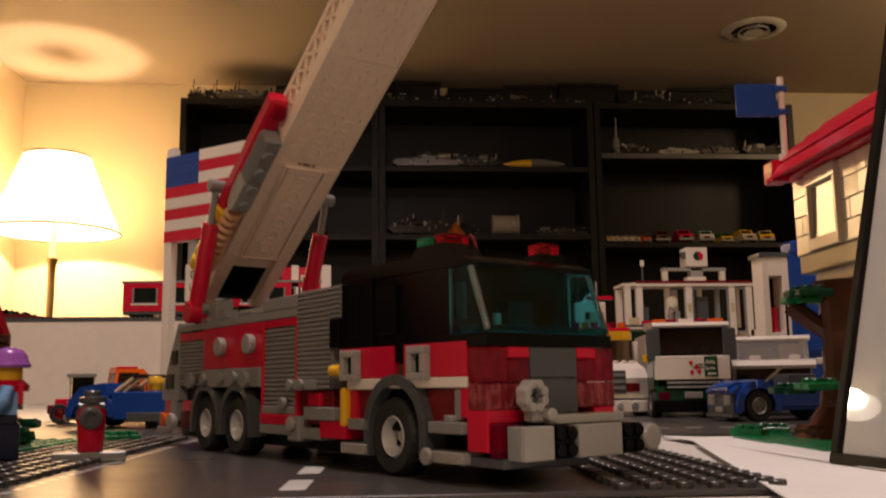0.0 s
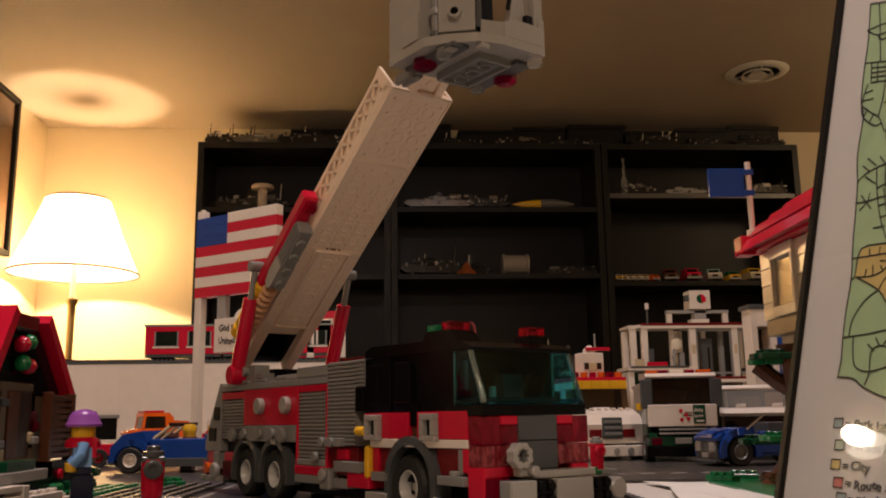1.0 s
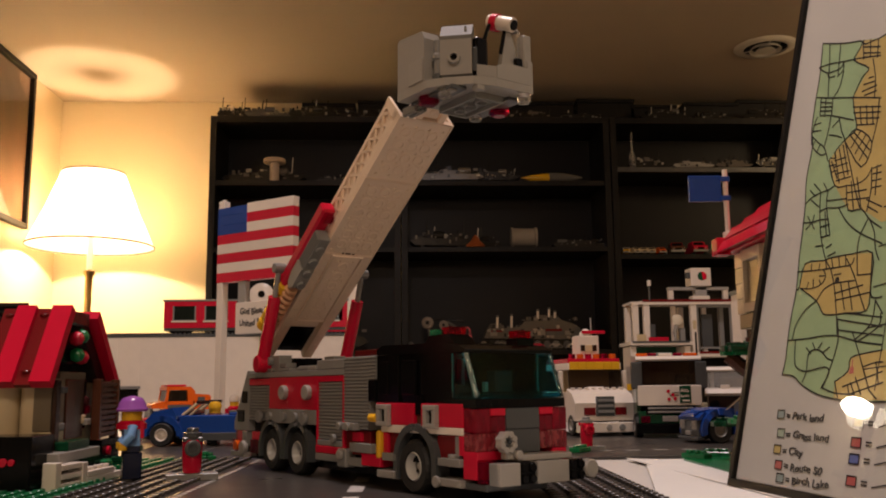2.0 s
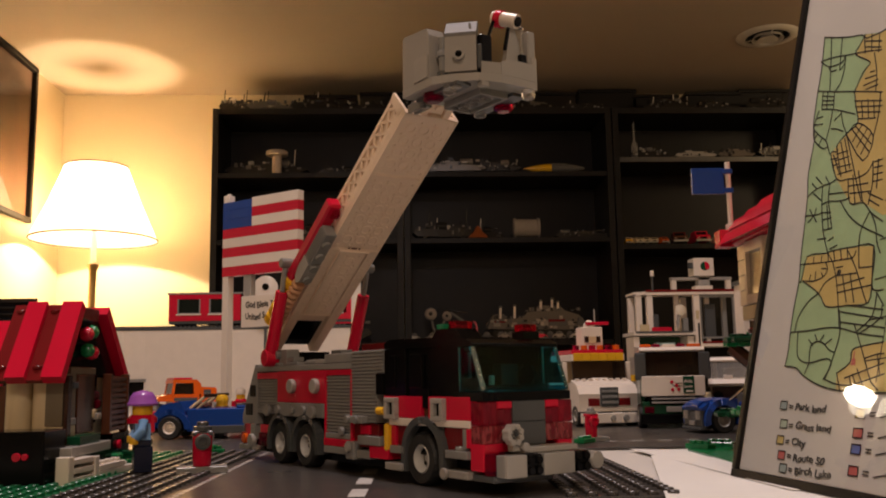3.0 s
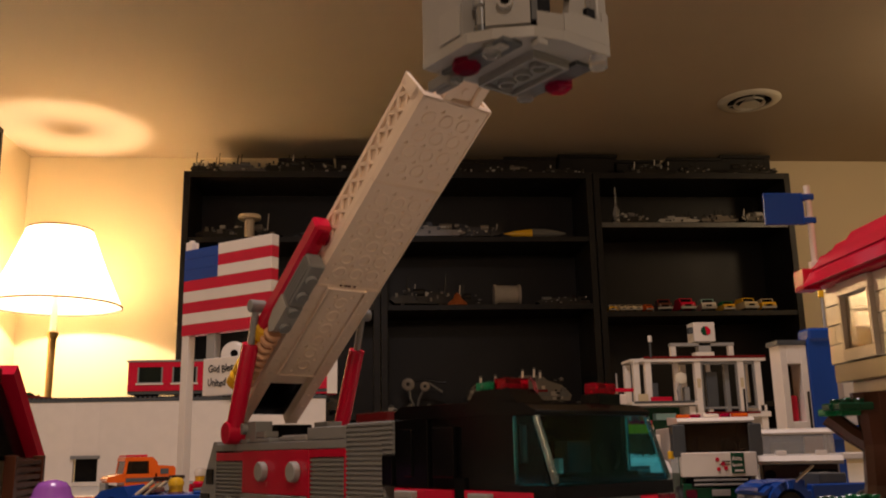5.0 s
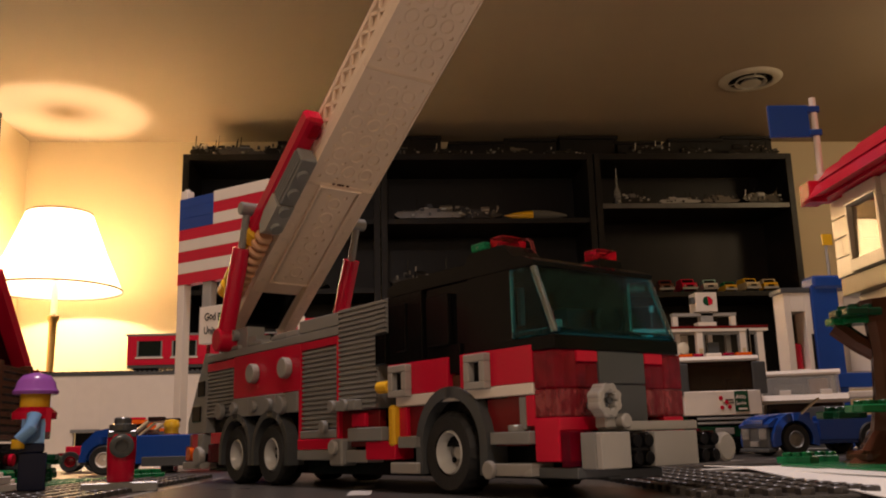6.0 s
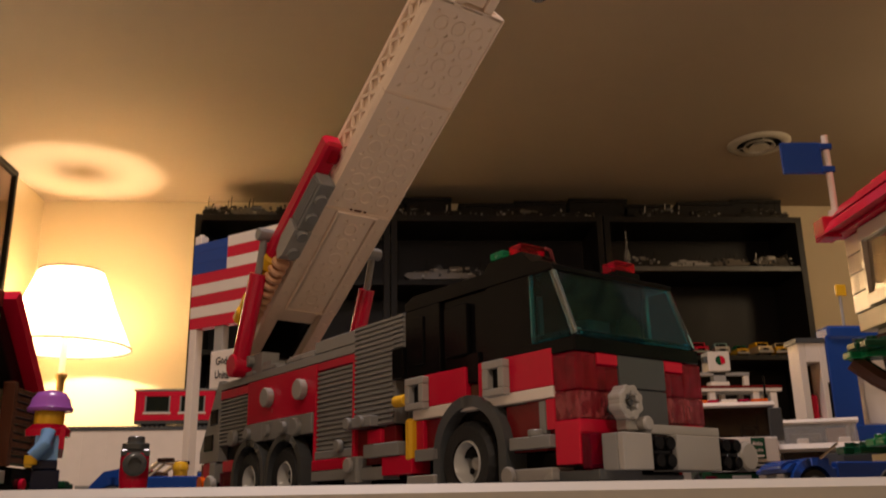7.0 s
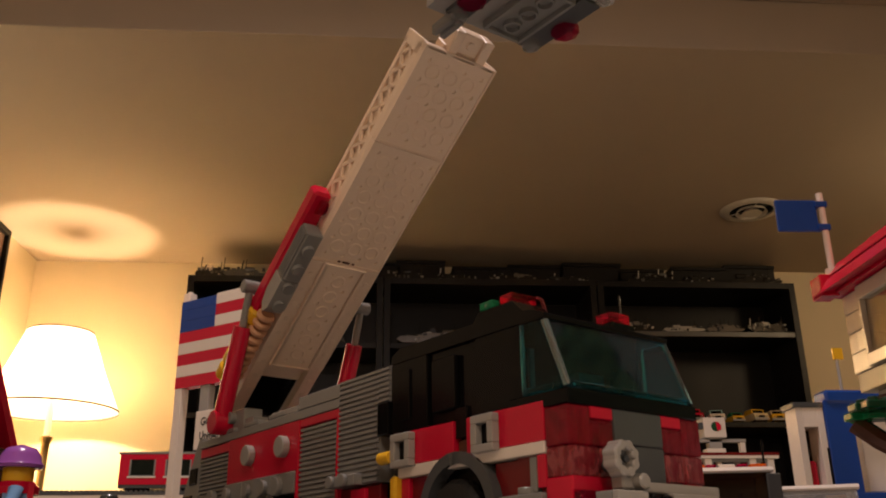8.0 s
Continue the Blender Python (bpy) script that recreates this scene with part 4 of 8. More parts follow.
shade_bm = lathe(bmesh.new(), (0, 0, 0), "z", [(R1, Z1), ((R1 + R2) / 2 - 6, (Z1 + Z2) / 2), (R2, Z2)], 64, None, False)
shade = part("shade", shade_bm, SHADE_M, lamp, "glowing cream fabric shade", True)
for r, z in ((R1, Z1), (R2, Z2)):
    rimb = bmesh.new()
    prof = [(r + 1.6, z - 3.5), (r + 1.6, z + 3.5), (r - 1.2, z + 3.5), (r - 1.2, z - 3.5), (r + 1.6, z - 3.5)]
    lathe(rimb, (0, 0, 0), "z", prof, 64, None, False)
    part("shade_trim", rimb, TRIM_M, shade, "thin dark gold shade rim", True)
part("bulb", lathe(bmesh.new(), (0, 0, 700), "z", [(12, 0), (13, 20), (28, 55), (28, 80), (16, 100), (1, 106)], 20), GLOW, lamp, "lit bulb", True).visible_shadow = False

# Added ring narrows the shade's opening, to shrink the ceiling spot.
ringb = lathe(bmesh.new(), (0, 0, Z2), "z", [(R2 - 1, 0), (R2 - 26, 2), (R2 - 26, 3), (R2 - 1, 3)], 48, None, False)
part("spot_ring", ringb, SHADE_M, shade, "ring added to narrow the light spot on the ceiling", True)
part("finial_cap", cyl(bmesh.new(), (0, 0, 868), "z", 17, 6, 20, 1), BRASS, lamp, "", True)
part("harp", tube(bmesh.new(), [(0, -8, 812), (0, -5, 850), (0, 0, 870)], 2.5, 8), BRASS, lamp, "", True)

# ---- framed picture on the side wall ----
ART, nt, b = tree("warm abstract print")
co = nt.nodes.new("ShaderNodeTexCoord")
nz1 = nt.nodes.new("ShaderNodeTexNoise")
nz1.inputs["Scale"].default_value = 4
cr1 = nt.nodes.new("ShaderNodeValToRGB")
cr1.color_ramp.elements[0].color, cr1.color_ramp.elements[1].color = (0.10, 0.06, 0.04, 1), (0.42, 0.20, 0.10, 1)
link(nt, co.outputs["Object"], nz1.inputs["Vector"])
link(nt, nz1.outputs["Fac"], cr1.inputs[0])
link(nt, cr1.outputs[0], b.inputs["Base Color"])
b.inputs["Roughness"].default_value = 0.6
PANE, nt, b = tree("picture glass")
gl = nt.nodes.new("ShaderNodeBsdfGlossy")
gl.inputs["Roughness"].default_value = 0.02
tp = nt.nodes.new("ShaderNodeBsdfTransparent")
fr = nt.nodes.new("ShaderNodeFresnel")
fr.inputs[0].default_value = 1.5
ms = nt.nodes.new("ShaderNodeMixShader")
link(nt, fr.outputs[0], ms.inputs[0])
link(nt, tp.outputs[0], ms.inputs[1])
link(nt, gl.outputs[0], ms.inputs[2])
link(nt, ms.outputs[0], nt.nodes["Material Output"].inputs[0])



def sheet(corners):
    """One pane of glass, a single sheet."""
    bm = bmesh.new()
    bm.faces.new([bm.verts.new(Vector(c) * MM) for c in corners])
    return bm


pic = thing("framed_picture", pose(XL, 2.78, 1.45), "black-framed warm-toned print behind glass on the wall", "picture")
for y0, y1, z0, z1 in ((0, 650, 0, 22), (0, 650, 625, 647), (0, 22, 22, 625), (628, 650, 22, 625)):
    part("frame_side", cbox(bmesh.new(), 2, 26, y0, y1, z0, z1, 2), FRAME_M, pic)
part("print", cbox(bmesh.new(), 3, 8, 22, 628, 22, 625, 0.5), ART, pic)
gpane = part("glass", sheet([(14, 22, 22), (14, 628, 22), (14, 628, 625), (14, 22, 625)]), PANE, pic)
gpane.visible_shadow = False
if gpane.data.polygons[0].normal.x < 0:
    gpane.data.flip_normals()

# ---- ceiling vent ----
vent = thing("ceiling_vent", pose(1.447, 3.06, CEIL), "round white louvred ceiling vent", "vent")
part("flange", lathe(bmesh.new(), (0, 0, 0), "z", [(84, -2), (82, -9), (90, -10), (112, -6), (118, -1), (118, 0)], 40, None, False), VENT_M, vent, "", True)
# Flat black disc stands for the shaded recess above the louvres.
part("duct", cyl(bmesh.new(), (0, 0, -1.5), "z", 84, 1.2, 32), BLACK, vent, "black disc for the shaded vent recess")
part("louvre", lathe(bmesh.new(), (0, 0, 0), "z", [(52, -3), (60, -15), (57, -15), (50, -3), (52, -3)], 36, None, False), VENT_M, vent, "", True)
part("inner_cone", lathe(bmesh.new(), (0, 0, 0), "z", [(24, -3), (38, -17), (34, -18), (8, -14), (1, -14)], 36, None, False), VENT_M, vent, "white inner cone", True)
for a in range(3):
    part("strut", cbox(bmesh.new(), 52, 83, -2, 2, -7, -4, 0.4, Matrix.Rotation(2.09 * a + 0.4, 4, "Z")), VENT_M, vent)

# ---- room lights out of view; the two globes are added fill ----
flush = thing("ceiling_light", pose(DOWNLIGHT[0], DOWNLIGHT[1], HIGH), "round flush ceiling light", "ceiling light")
part("base", cyl(bmesh.new(), (0, 0, -12), "z", 150, 12, 40, 2), VENT_M, flush, "", True)
globe = thing("fill_globe", pose(REAR_FILL[0], REAR_FILL[1], REAR_FILL[2] + 0.15), "unseen globe added as fill light", "ceiling light")
part("canopy", cyl(bmesh.new(), (0, 0, 1000 * (HIGH - REAR_FILL[2] - 0.15) - 14), "z", 70, 14, 32, 2), VENT_M, globe, "", True)
part("rod", cyl(bmesh.new(), (0, 0, -16), "z", 9, 1000 * (HIGH - REAR_FILL[2] - 0.15) + 4, 16, 1), VENT_M, globe, "", True)
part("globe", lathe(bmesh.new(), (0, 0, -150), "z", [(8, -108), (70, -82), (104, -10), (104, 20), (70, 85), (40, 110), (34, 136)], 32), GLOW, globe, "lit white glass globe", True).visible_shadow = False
globe_b = thing("fill_globe", pose(SIDE_FILL[0], SIDE_FILL[1], CEIL), "unseen globe added as fill light", "ceiling light")
part("canopy", cyl(bmesh.new(), (0, 0, -14), "z", 70, 14, 32, 2), VENT_M, globe_b, "", True)
part("globe", lathe(bmesh.new(), (0, 0, -150), "z", [(8, -108), (70, -82), (104, -10), (104, 20), (70, 85), (40, 110), (34, 136)], 32), GLOW, globe_b, "lit white glass globe", True).visible_shadow = False
# Plate glows to put a pale halo round the lamp's glare in the glass.
HALO_GLOW, nt, b = tree("halo glow plate")
b.inputs["Base Color"].default_value = (0.8, 0.76, 0.68, 1)
b.inputs["Emission Color"].default_value = (1.0, 0.84, 0.66, 1)
b.inputs["Emission Strength"].default_value = 7
wall_lamp = thing("wall_lamp", pose(XL, SCONCE[1], SCONCE[2]), "small lit globe wall lamp", "wall lamp")
part("globe", lathe(bmesh.new(), (0, 0, 10), "x", [(1, 0.5), (30, 1), (46, 12), (50, 32), (42, 54), (24, 68), (1, 72)], 32, Matrix.Diagonal((1, 1, 0.60, 1))), HOT_GLOW, wall_lamp, "lit glass dome", True)
part("halo_plate", lathe(bmesh.new(), (0, 0, 0), "x", [(1, 0.5), (76, 0.5), (80, 4), (74, 8), (1, 10)], 40, Matrix.Translation((0, -0.016, -0.010)) @ Matrix.Diagonal((1, 1, 0.56, 1))), HALO_GLOW, wall_lamp, "glowing plate added for the halo in the map glass", True)

# ---- bookcases ----
BY = 3.485


# Paler tone puts the light caught by the upper shelf edge into colour.
LIT_EDGE_M = surface("grey shelf edge with painted sheen", (0.075, 0.07, 0.065), 0.4, 30, 0.3, 0.05, 200)


def bookcase(x0, x1, shelves, label, top=1.945):
    t = thing("bookcase", pose(x0, BY, 0), label, "bookcase", "bookcases along the wall")
    w, d, h = (x1 - x0) * 1000, 285, top * 1000
    part("side_panel", cbox(bmesh.new(), 0, 26, 0, d, 0, h, 1), BOOKCASE_M, t)
    part("side_panel", cbox(bmesh.new(), w - 26, w, 0, d, 0, h, 1), BOOKCASE_M, t)
    part("back_panel", cbox(bmesh.new(), 26, w - 26, d - 8, d, 0, h - 26, 0.5), BOOKCASE_M, t)
    part("top_panel", cbox(bmesh.new(), 26, w - 26, 0, d - 8, h - 26, h, 1), BOOKCASE_M, t)
    part("plinth", cbox(bmesh.new(), 26, w - 26, 15, 30, 0, 70, 1), BOOKCASE_M, t)
    for z in shelves:
        sh = part("shelf", cbox(bmesh.new(), 26.5, w - 26.5, 6, d - 9, z * 1000 - 22, z * 1000, 1), BOOKCASE_M, t)
        part("edge_band", cbox(bmesh.new(), 27, w - 27, 4.6, 5.9, z * 1000 - 21, z * 1000 - 0.5, 0.4), LIT_EDGE_M if z > 1.7 else BOOKCASE_M, sh, "shelf edge painted paler for reflected light" if z > 1.7 else "")
    return t


bookcase(-0.765, 0.030, (1.668, 1.385, 0.955, 0.50, 0.07), "tall black-brown bookcase with dim model ships")
bookcase(0.034, 0.925, (1.668, 1.385, 0.955, 0.50, 0.07), "tall black-brown bookcase with grey models on its shelves")
bookcase(0.930, 1.790, (1.728, 1.352, 0.98, 0.52, 0.07), "tall black-brown bookcase with rows of toy cars")

MODEL_G = plastic("model grey plastic", (0.12, 0.115, 0.108), 0.15)
MODEL_T = plastic("model tan-grey plastic", (0.15, 0.130, 0.108), 0.18)
MODEL_L = plastic("model pale grey plastic", (0.28, 0.245, 0.21), 0.2)
MODEL_P = plastic("model cream plastic", (0.42, 0.34, 0.27), 0.3)
MODEL_D = plastic("model dark plastic", (0.024, 0.022, 0.020), 0.15)


def model_ship(x, y, z, length, height, material, label, seed, group="model ships"):
    """A model craft: stepped hull, engine drums, tower and many small fittings, standing on small feet."""
    r = random.Random(seed)
    t = thing("model_ship", pose(x, y, z, 0, 0, r.uniform(-8, 8)), label, "model ship", group)
    L, H = length * 1000, height * 1000
    cut_a, cut_b = r.uniform(-0.3, 0.0), r.uniform(0.1, 0.36)
    hull = [(-L / 2, 0.25 * H), (-0.42 * L, 0.12 * H), (0.40 * L, 0.10 * H), (L / 2, 0.20 * H), (0.44 * L, 0.30 * H), (cut_b * L, 0.34 * H), (cut_b * L - 6, 0.46 * H), (cut_a * L, 0.48 * H), (cut_a * L - 10, 0.36 * H), (-0.45 * L, 0.38 * H)]
    part("hull", prism(bmesh.new(), hull, "y", -38, 38), MODEL_D if r.random() < 0.5 else material, t, "stepped hull")
    for k in range(4):
        a = r.uniform(-0.42, 0.3) * L
        w = r.uniform(0.06, 0.18) * L
        zt = r.uniform(0.42, 0.72) * H
        blk = prism(bmesh.new(), [(a, 0.30 * H), (a + w, 0.30 * H), (a + w - r.uniform(0, 0.4) * w, zt), (a + r.uniform(0, 0.3) * w, zt)], "y", -r.uniform(14, 30), r.uniform(14, 30))
        part("deck_block", blk, r.choice((material, MODEL_D, MODEL_G)), t)
    for k in range(2):
        part("engine_drum", cyl(bmesh.new(), (r.uniform(-0.45, 0.15) * L, -30 + 60 * k, 0.46 * H), "x", 0.13 * H, 0.18 * L, 16, 3), MODEL_G if k else material, t, "", True)
    for k in range(3):
        a = r.uniform(-0.4, 0.4) * L
        part("mast", tube(bmesh.new(), [(a, -20, 0.4 * H), (a + 4, -20, r.uniform(0.7, 1.0) * H)], 1.8, 8), WHITE if r.random() < 0.2 else MODEL_D, t, "", True)
    for k in range(22):
        a, y0 = r.uniform(-0.46, 0.42) * L, r.choice((-42, -40, -40, -30, 0))
        g = r.uniform(0.02, 0.07) * L
        zz = r.uniform(0.14, 0.42) * H if y0 < -35 else r.uniform(0.40, 0.52) * H
        tone = r.choice((MODEL_G, MODEL_T, MODEL_D, MODEL_D, GREY, material, CLEAR))
        if k % 3 == 0:
            part("fitting", cyl(bmesh.new(), (a, y0, zz), r.choice("xyz"), 0.03 * H + 1.5, 0.10 * H + 4, 10, 0.6), tone, t, "", True)
        else:
            part("fitting", cbox(bmesh.new(), a, a + g, y0 - 4, y0 + 8, zz, zz + r.uniform(0.04, 0.14) * H, 0.8), tone, t)
    for q in (-0.3, 0.3):
        part("foot", cbox(bmesh.new(), q * L - 8, q * L + 8, -30, 30, 0, 0.13 * H, 1), MODEL_D, t)
    return t


def model_crawler(x, y, z):
    """A long tracked model with a sloped, plated hull and a row of pale masts."""
    r = random.Random(9)
    t = thing("model_crawler", pose(x, y, z, 0, 0, 3) @ Matrix.Diagonal((1.04, 1, 1.25, 1)), "large tan-grey tracked model with pale masts on a shelf", "model")
    part("track", prism(bmesh.new(), [(-180, 8), (-160, 0), (170, 0), (195, 14), (180, 34), (-185, 34)], "y", -52, -30), MODEL_D, t, "dark track")
    part("track", prism(bmesh.new(), [(-180, 8), (-160, 0), (170, 0), (195, 14), (180, 34), (-185, 34)], "y", 30, 52), MODEL_D, t, "dark track")
    for k in range(9):
        part("track_wheel", cyl(bmesh.new(), (-152 + 40 * k, -52, 17), "y", 14, -3, 16, 1), MODEL_G, t, "", True)
    part("hull", prism(bmesh.new(), [(-205, 40), (200, 34), (208, 52), (170, 84), (110, 100), (-40, 96), (-60, 76), (-190, 70)], "y", -46, 46), MODEL_T, t, "grey plated hull")
    for k in range(10):
        a = -180 + 38 * k
        part("plate", cbox(bmesh.new(), a, a + r.uniform(22, 35), -49, -46.2, 46 + r.uniform(0, 4), 62 + r.uniform(0, 8), 0.6), r.choice((MODEL_L, MODEL_T, MODEL_T, MODEL_G)), t)
    part("stripe", cbox(bmesh.new(), 44, 112, -49.6, -46.2, 62, 70, 0.4), DRED, t, "dark red stripe")
    part("stripe", cbox(bmesh.new(), -176, -130, -49.6, -46.2, 60, 66, 0.4), DRED, t, "dark red stripe")
    part("cabin", prism(bmesh.new(), [(-190, 70), (-128, 70), (-134, 90), (-176, 88)], "y", -36, 36), MODEL_T, t)
    part("tower", prism(bmesh.new(), [(-20, 96), (120, 98), (96, 116), (10, 118)], "y", -30, 30), MODEL_T, t)
    for a, h in ((-150, 24), (-92, 28), (16, 44), (62, 50), (86, 40)):
        m0 = part("mast", tube(bmesh.new(), [(a, -34, 74 if a < 0 else 96), (a + 2, -34, 86 + h)], 5.0, 10), WHITE, t, "pale mast", True)
        part("mast_head", cyl(bmesh.new(), (a + 2, -34, 86 + h), "z", 6.6, 7, 12, 1), MODEL_G, m0, "", True)
    for k in range(26):
        a = r.uniform(-190, 180)
        zz = 74 if a < -50 else 98
        part("fitting", cbox(bmesh.new(), a, a + r.uniform(6, 18), -44, -30, zz, zz + r.uniform(4, 13), 0.8), r.choice((MODEL_G, MODEL_L, MODEL_D, MODEL_T)), t)
    for k in range(44):
        a, zz = r.uniform(-195, 175), r.uniform(36, 72)
        y0 = -46 - r.uniform(3.4, 7)
        part("fitting", cbox(bmesh.new(), a, a + r.uniform(5, 20), y0, -46.1, zz, zz + r.uniform(3, 12), 0.6), r.choice((MODEL_D, MODEL_D, MODEL_G, MODEL_L, MODEL_P)), t)
    return t


def model_walker(x, y, z):
    """A two-disc walking model on jointed legs."""
    t = thing("model_walker", pose(x, y, z, 0, 0, -6), "dark two-disc walking model on jointed legs", "model")
    for k, (dx, dz, rr) in enumerate(((-42, 118, 26), (26, 108, 20))):
        d = part("disc", lathe(bmesh.new(), (dx, -20, dz), "y", [(rr * 0.3, -5), (rr * 0.5, -8), (rr * 0.86, -6), (rr, 0), (rr * 0.9, 8), (4, 10)], 24), MODEL_L, t, "pale grey disc", True)
        part("hub", cyl(bmesh.new(), (dx, -26, dz), "y", rr * 0.3, -4, 14, 0.8), MODEL_D, d, "", True)
        part("leg", tube(bmesh.new(), [(dx, -14, dz), (dx * 0.5 - 12, -14, 60), (-8, -14, 6)], 6, 10), MODEL_G, t, "", True)
    part("beam", tube(bmesh.new(), [(-60, 0, 128), (20, 0, 136), (110, 0, 122)], 5, 10), MODEL_D, t, "", True)
    part("arm", tube(bmesh.new(), [(40, -10, 122), (78, -10, 96), (96, -10, 84)], 7, 10), MODEL_G, t, "", True)
    part("base", cbox(bmesh.new(), -40, 34, -34, 34, 0, 12, 2), MODEL_D, t)
    return t


def toy_car(x, y, z, material, seed, label, size=1.0, group="toy cars on the shelf", roof=None):
    """A small toy car seen nose-on: body, cabin, windows, bumper and four wheels."""
    t = thing("toy_car", pose(x, y, z, 0, 0, random.Random(seed).uniform(-12, 12)) @ Matrix.Diagonal((size, size, size, 1)), label, "toy car", group)
    part("body", prism(bmesh.new(), [(-36, 6), (36, 6), (37, 16), (24, 20), (-34, 21), (-37, 14)], "x", -16, 16), material, t)
    part("cabin", prism(bmesh.new(), [(-24, 20), (14, 20), (8, 31), (-20, 31)], "x", -14, 14), roof or material, t)
    part("window", prism(bmesh.new(), [(-23.6, 21.5), (-22.4, 21.5), (-19.4, 29.5), (-20.6, 29.5)], "x", -12, 12), BLACK, t)
    for q in (-1, 1):
        part("headlamp", cyl(bmesh.new(), (q * 11, -37, 14), "y", 2.6, -1.0, 12, 0.3), CLEAR, t, "", True)
    part("grille", cbox(bmesh.new(), -7, 7, -38.2, -36.6, 11.4, 16, 0.3), BLACK, t)
    part("bumper", cbox(bmesh.new(), -17, 17, -39, -36, 6, 11, 0.6), GREY, t)
    for wx in (-15, 12):
        for wy in (-24, 22):
            part("wheel", cyl(bmesh.new(), (wx, wy, 7), "x", 7, 4, 14, 0.6), RUBBER, t, "", True)
    return t


for x, y, z, ln, h, m, lab, sd in (
    (-0.55, 3.60, 1.668, 0.36, 0.12, MODEL_T, "dim mottled tan model ship on a shelf", 1),
    (-0.22, 3.62, 1.668, 0.22, 0.08, MODEL_D, "dark low model ship on a shelf", 2),
    (0.24, 3.56, 1.668, 0.30, 0.11, MODEL_T, "grey model ship with engine drums on a shelf", 3),
    (0.44, 3.56, 1.668, 0.20, 0.10, MODEL_T, "ribbed grey model ship on a shelf", 4),
    (0.20, 3.58, 1.385, 0.26, 0.13, MODEL_D, "dark model machine on a shelf", 5),
    (0.36, 3.60, 1.385, 0.20, 0.10, MODEL_D, "dark brown model craft on a shelf", 6),
    (0.80, 3.58, 1.385, 0.24, 0.07, MODEL_G, "low grey model craft on a shelf", 7),
    (-0.35, 3.60, 1.385, 0.34, 0.13, MODEL_D, "dark model ship on a shelf", 8),
    (-0.30, 3.58, 0.955, 0.40, 0.20, MODEL_D, "dark model rig on a shelf", 11),
    (1.10, 3.56, 1.728, 0.16, 0.09, MODEL_G, "small dark model craft on a shelf", 12),
    (1.30, 3.55, 1.728, 0.18, 0.06, GREY, "flat grey model craft on a shelf", 13),
    (1.48, 3.55, 1.728, 0.16, 0.07, MODEL_T, "light grey model craft on a shelf", 14),
    (1.66, 3.55, 1.728, 0.20, 0.09, GREY, "grey-green model craft on a shelf", 15),
):
    model_ship(x, y, z, ln, h, m, lab, sd)
for x, ln, h, m, sd in ((-0.68, 0.14, 0.11, WHITE, 21), (-0.52, 0.24, 0.10, MODEL_G, 22), (-0.34, 0.22, 0.11, MODEL_D, 23), (-0.12, 0.24, 0.09, MODEL_D, 24), (0.12, 0.18, 0.10, MODEL_D, 25),
                        (0.34, 0.2, 0.07, MODEL_D, 26), (0.58, 0.26, 0.08, MODEL_T, 27), (0.82, 0.2, 0.07, MODEL_D, 28), (1.20, 0.24, 0.09, MODEL_D, 29), (1.42, 0.2, 0.08, MODEL_D, 30), (1.66, 0.22, 0.11, MODEL_D, 31)):
    model_ship(x, 3.58, 1.945, ln, h, m, "dim model aircraft on top of the bookcase", sd, "models on the bookcase top")

# Blocks added to stand in for the shadow between bookcase top and ceiling.
for k in range(9):
    bw = (0.23, 0.26, 0.21, 0.25)[k % 4]
    sbx = thing("shade_block", pose(-0.40 + 0.245 * k, 3.70, 1.9455), "dark block added to darken the gap above the bookcase", "storage box", "boxes on the bookcase top")
    part("body", cbox(bmesh.new(), 0, bw * 1000, -50, 60, 0, 96 + 12 * (k % 3), 2), BOOKCASE_M, sbx)
    part("lid", cbox(bmesh.new(), -3, bw * 1000 + 3, -53, 63, 96.2 + 12 * (k % 3), 112 + 12 * (k % 3), 2), BOOKCASE_M, sbx)
# a white stand, a yellow-nosed rocket, a drum and a slim figurine stand on the shelves
st = thing("display_stand", pose(-0.50, 3.52, 1.668), "cream T-shaped display stand on a shelf", "stand")
part("column", cyl(bmesh.new(), (0, 0, 0), "z", 20, 80, 20, 2), MODEL_P, st, "", True)
part("cap", cyl(bmesh.new(), (0, 0, 80), "z", 46, 18, 24, 3), MODEL_P, st, "", True)
rk = thing("model_rocket", pose(0.68, 3.56, 1.668, 0, 0, 4), "yellow and grey model rocket lying on a shelf", "model rocket")
part("nose", lathe(bmesh.new(), (-130, 0, 26), "x", [(1, 0), (12, 40), (20, 90), (22, 120)], 20), YELLOW, rk, "yellow nose", True)
part("tail", lathe(bmesh.new(), (-10, 0, 30), "x", [(22, 0), (22, 60), (14, 110), (5, 150)], 20), MODEL_G, rk, "", True)
part("cradle", cbox(bmesh.new(), -60, 60, -20, 20, 0, 12, 1), MODEL_D, rk)
dr = thing("model_drum", pose(0.555, 3.55, 1.385), "grey model engine drum on a shelf", "model")
part("drum", lathe(bmesh.new(), (-58, 0, 48), "x", [(30, 0), (44, 2), (44, 12), (40, 14), (40, 100), (44, 102), (44, 112), (30, 114)], 24), MODEL_L, dr, "pale ribbed drum", True)
part("cradle", cbox(bmesh.new(), -45, 45, -30, 30, 0, 10, 1), MODEL_D, dr)
og = thing("model_figure", pose(0.345, 3.52, 1.385), "small orange-brown model on a shelf", "model")
part("body", lathe(bmesh.new(), (0, 0, 0), "z", [(44, 0), (38, 12), (18, 30), (12, 46), (1, 56)], 18), surface("rusty orange plastic", (0.30, 0.08, 0.02), 0.4), og, "", True)
model_crawler(0.585, 3.575, 0.955)
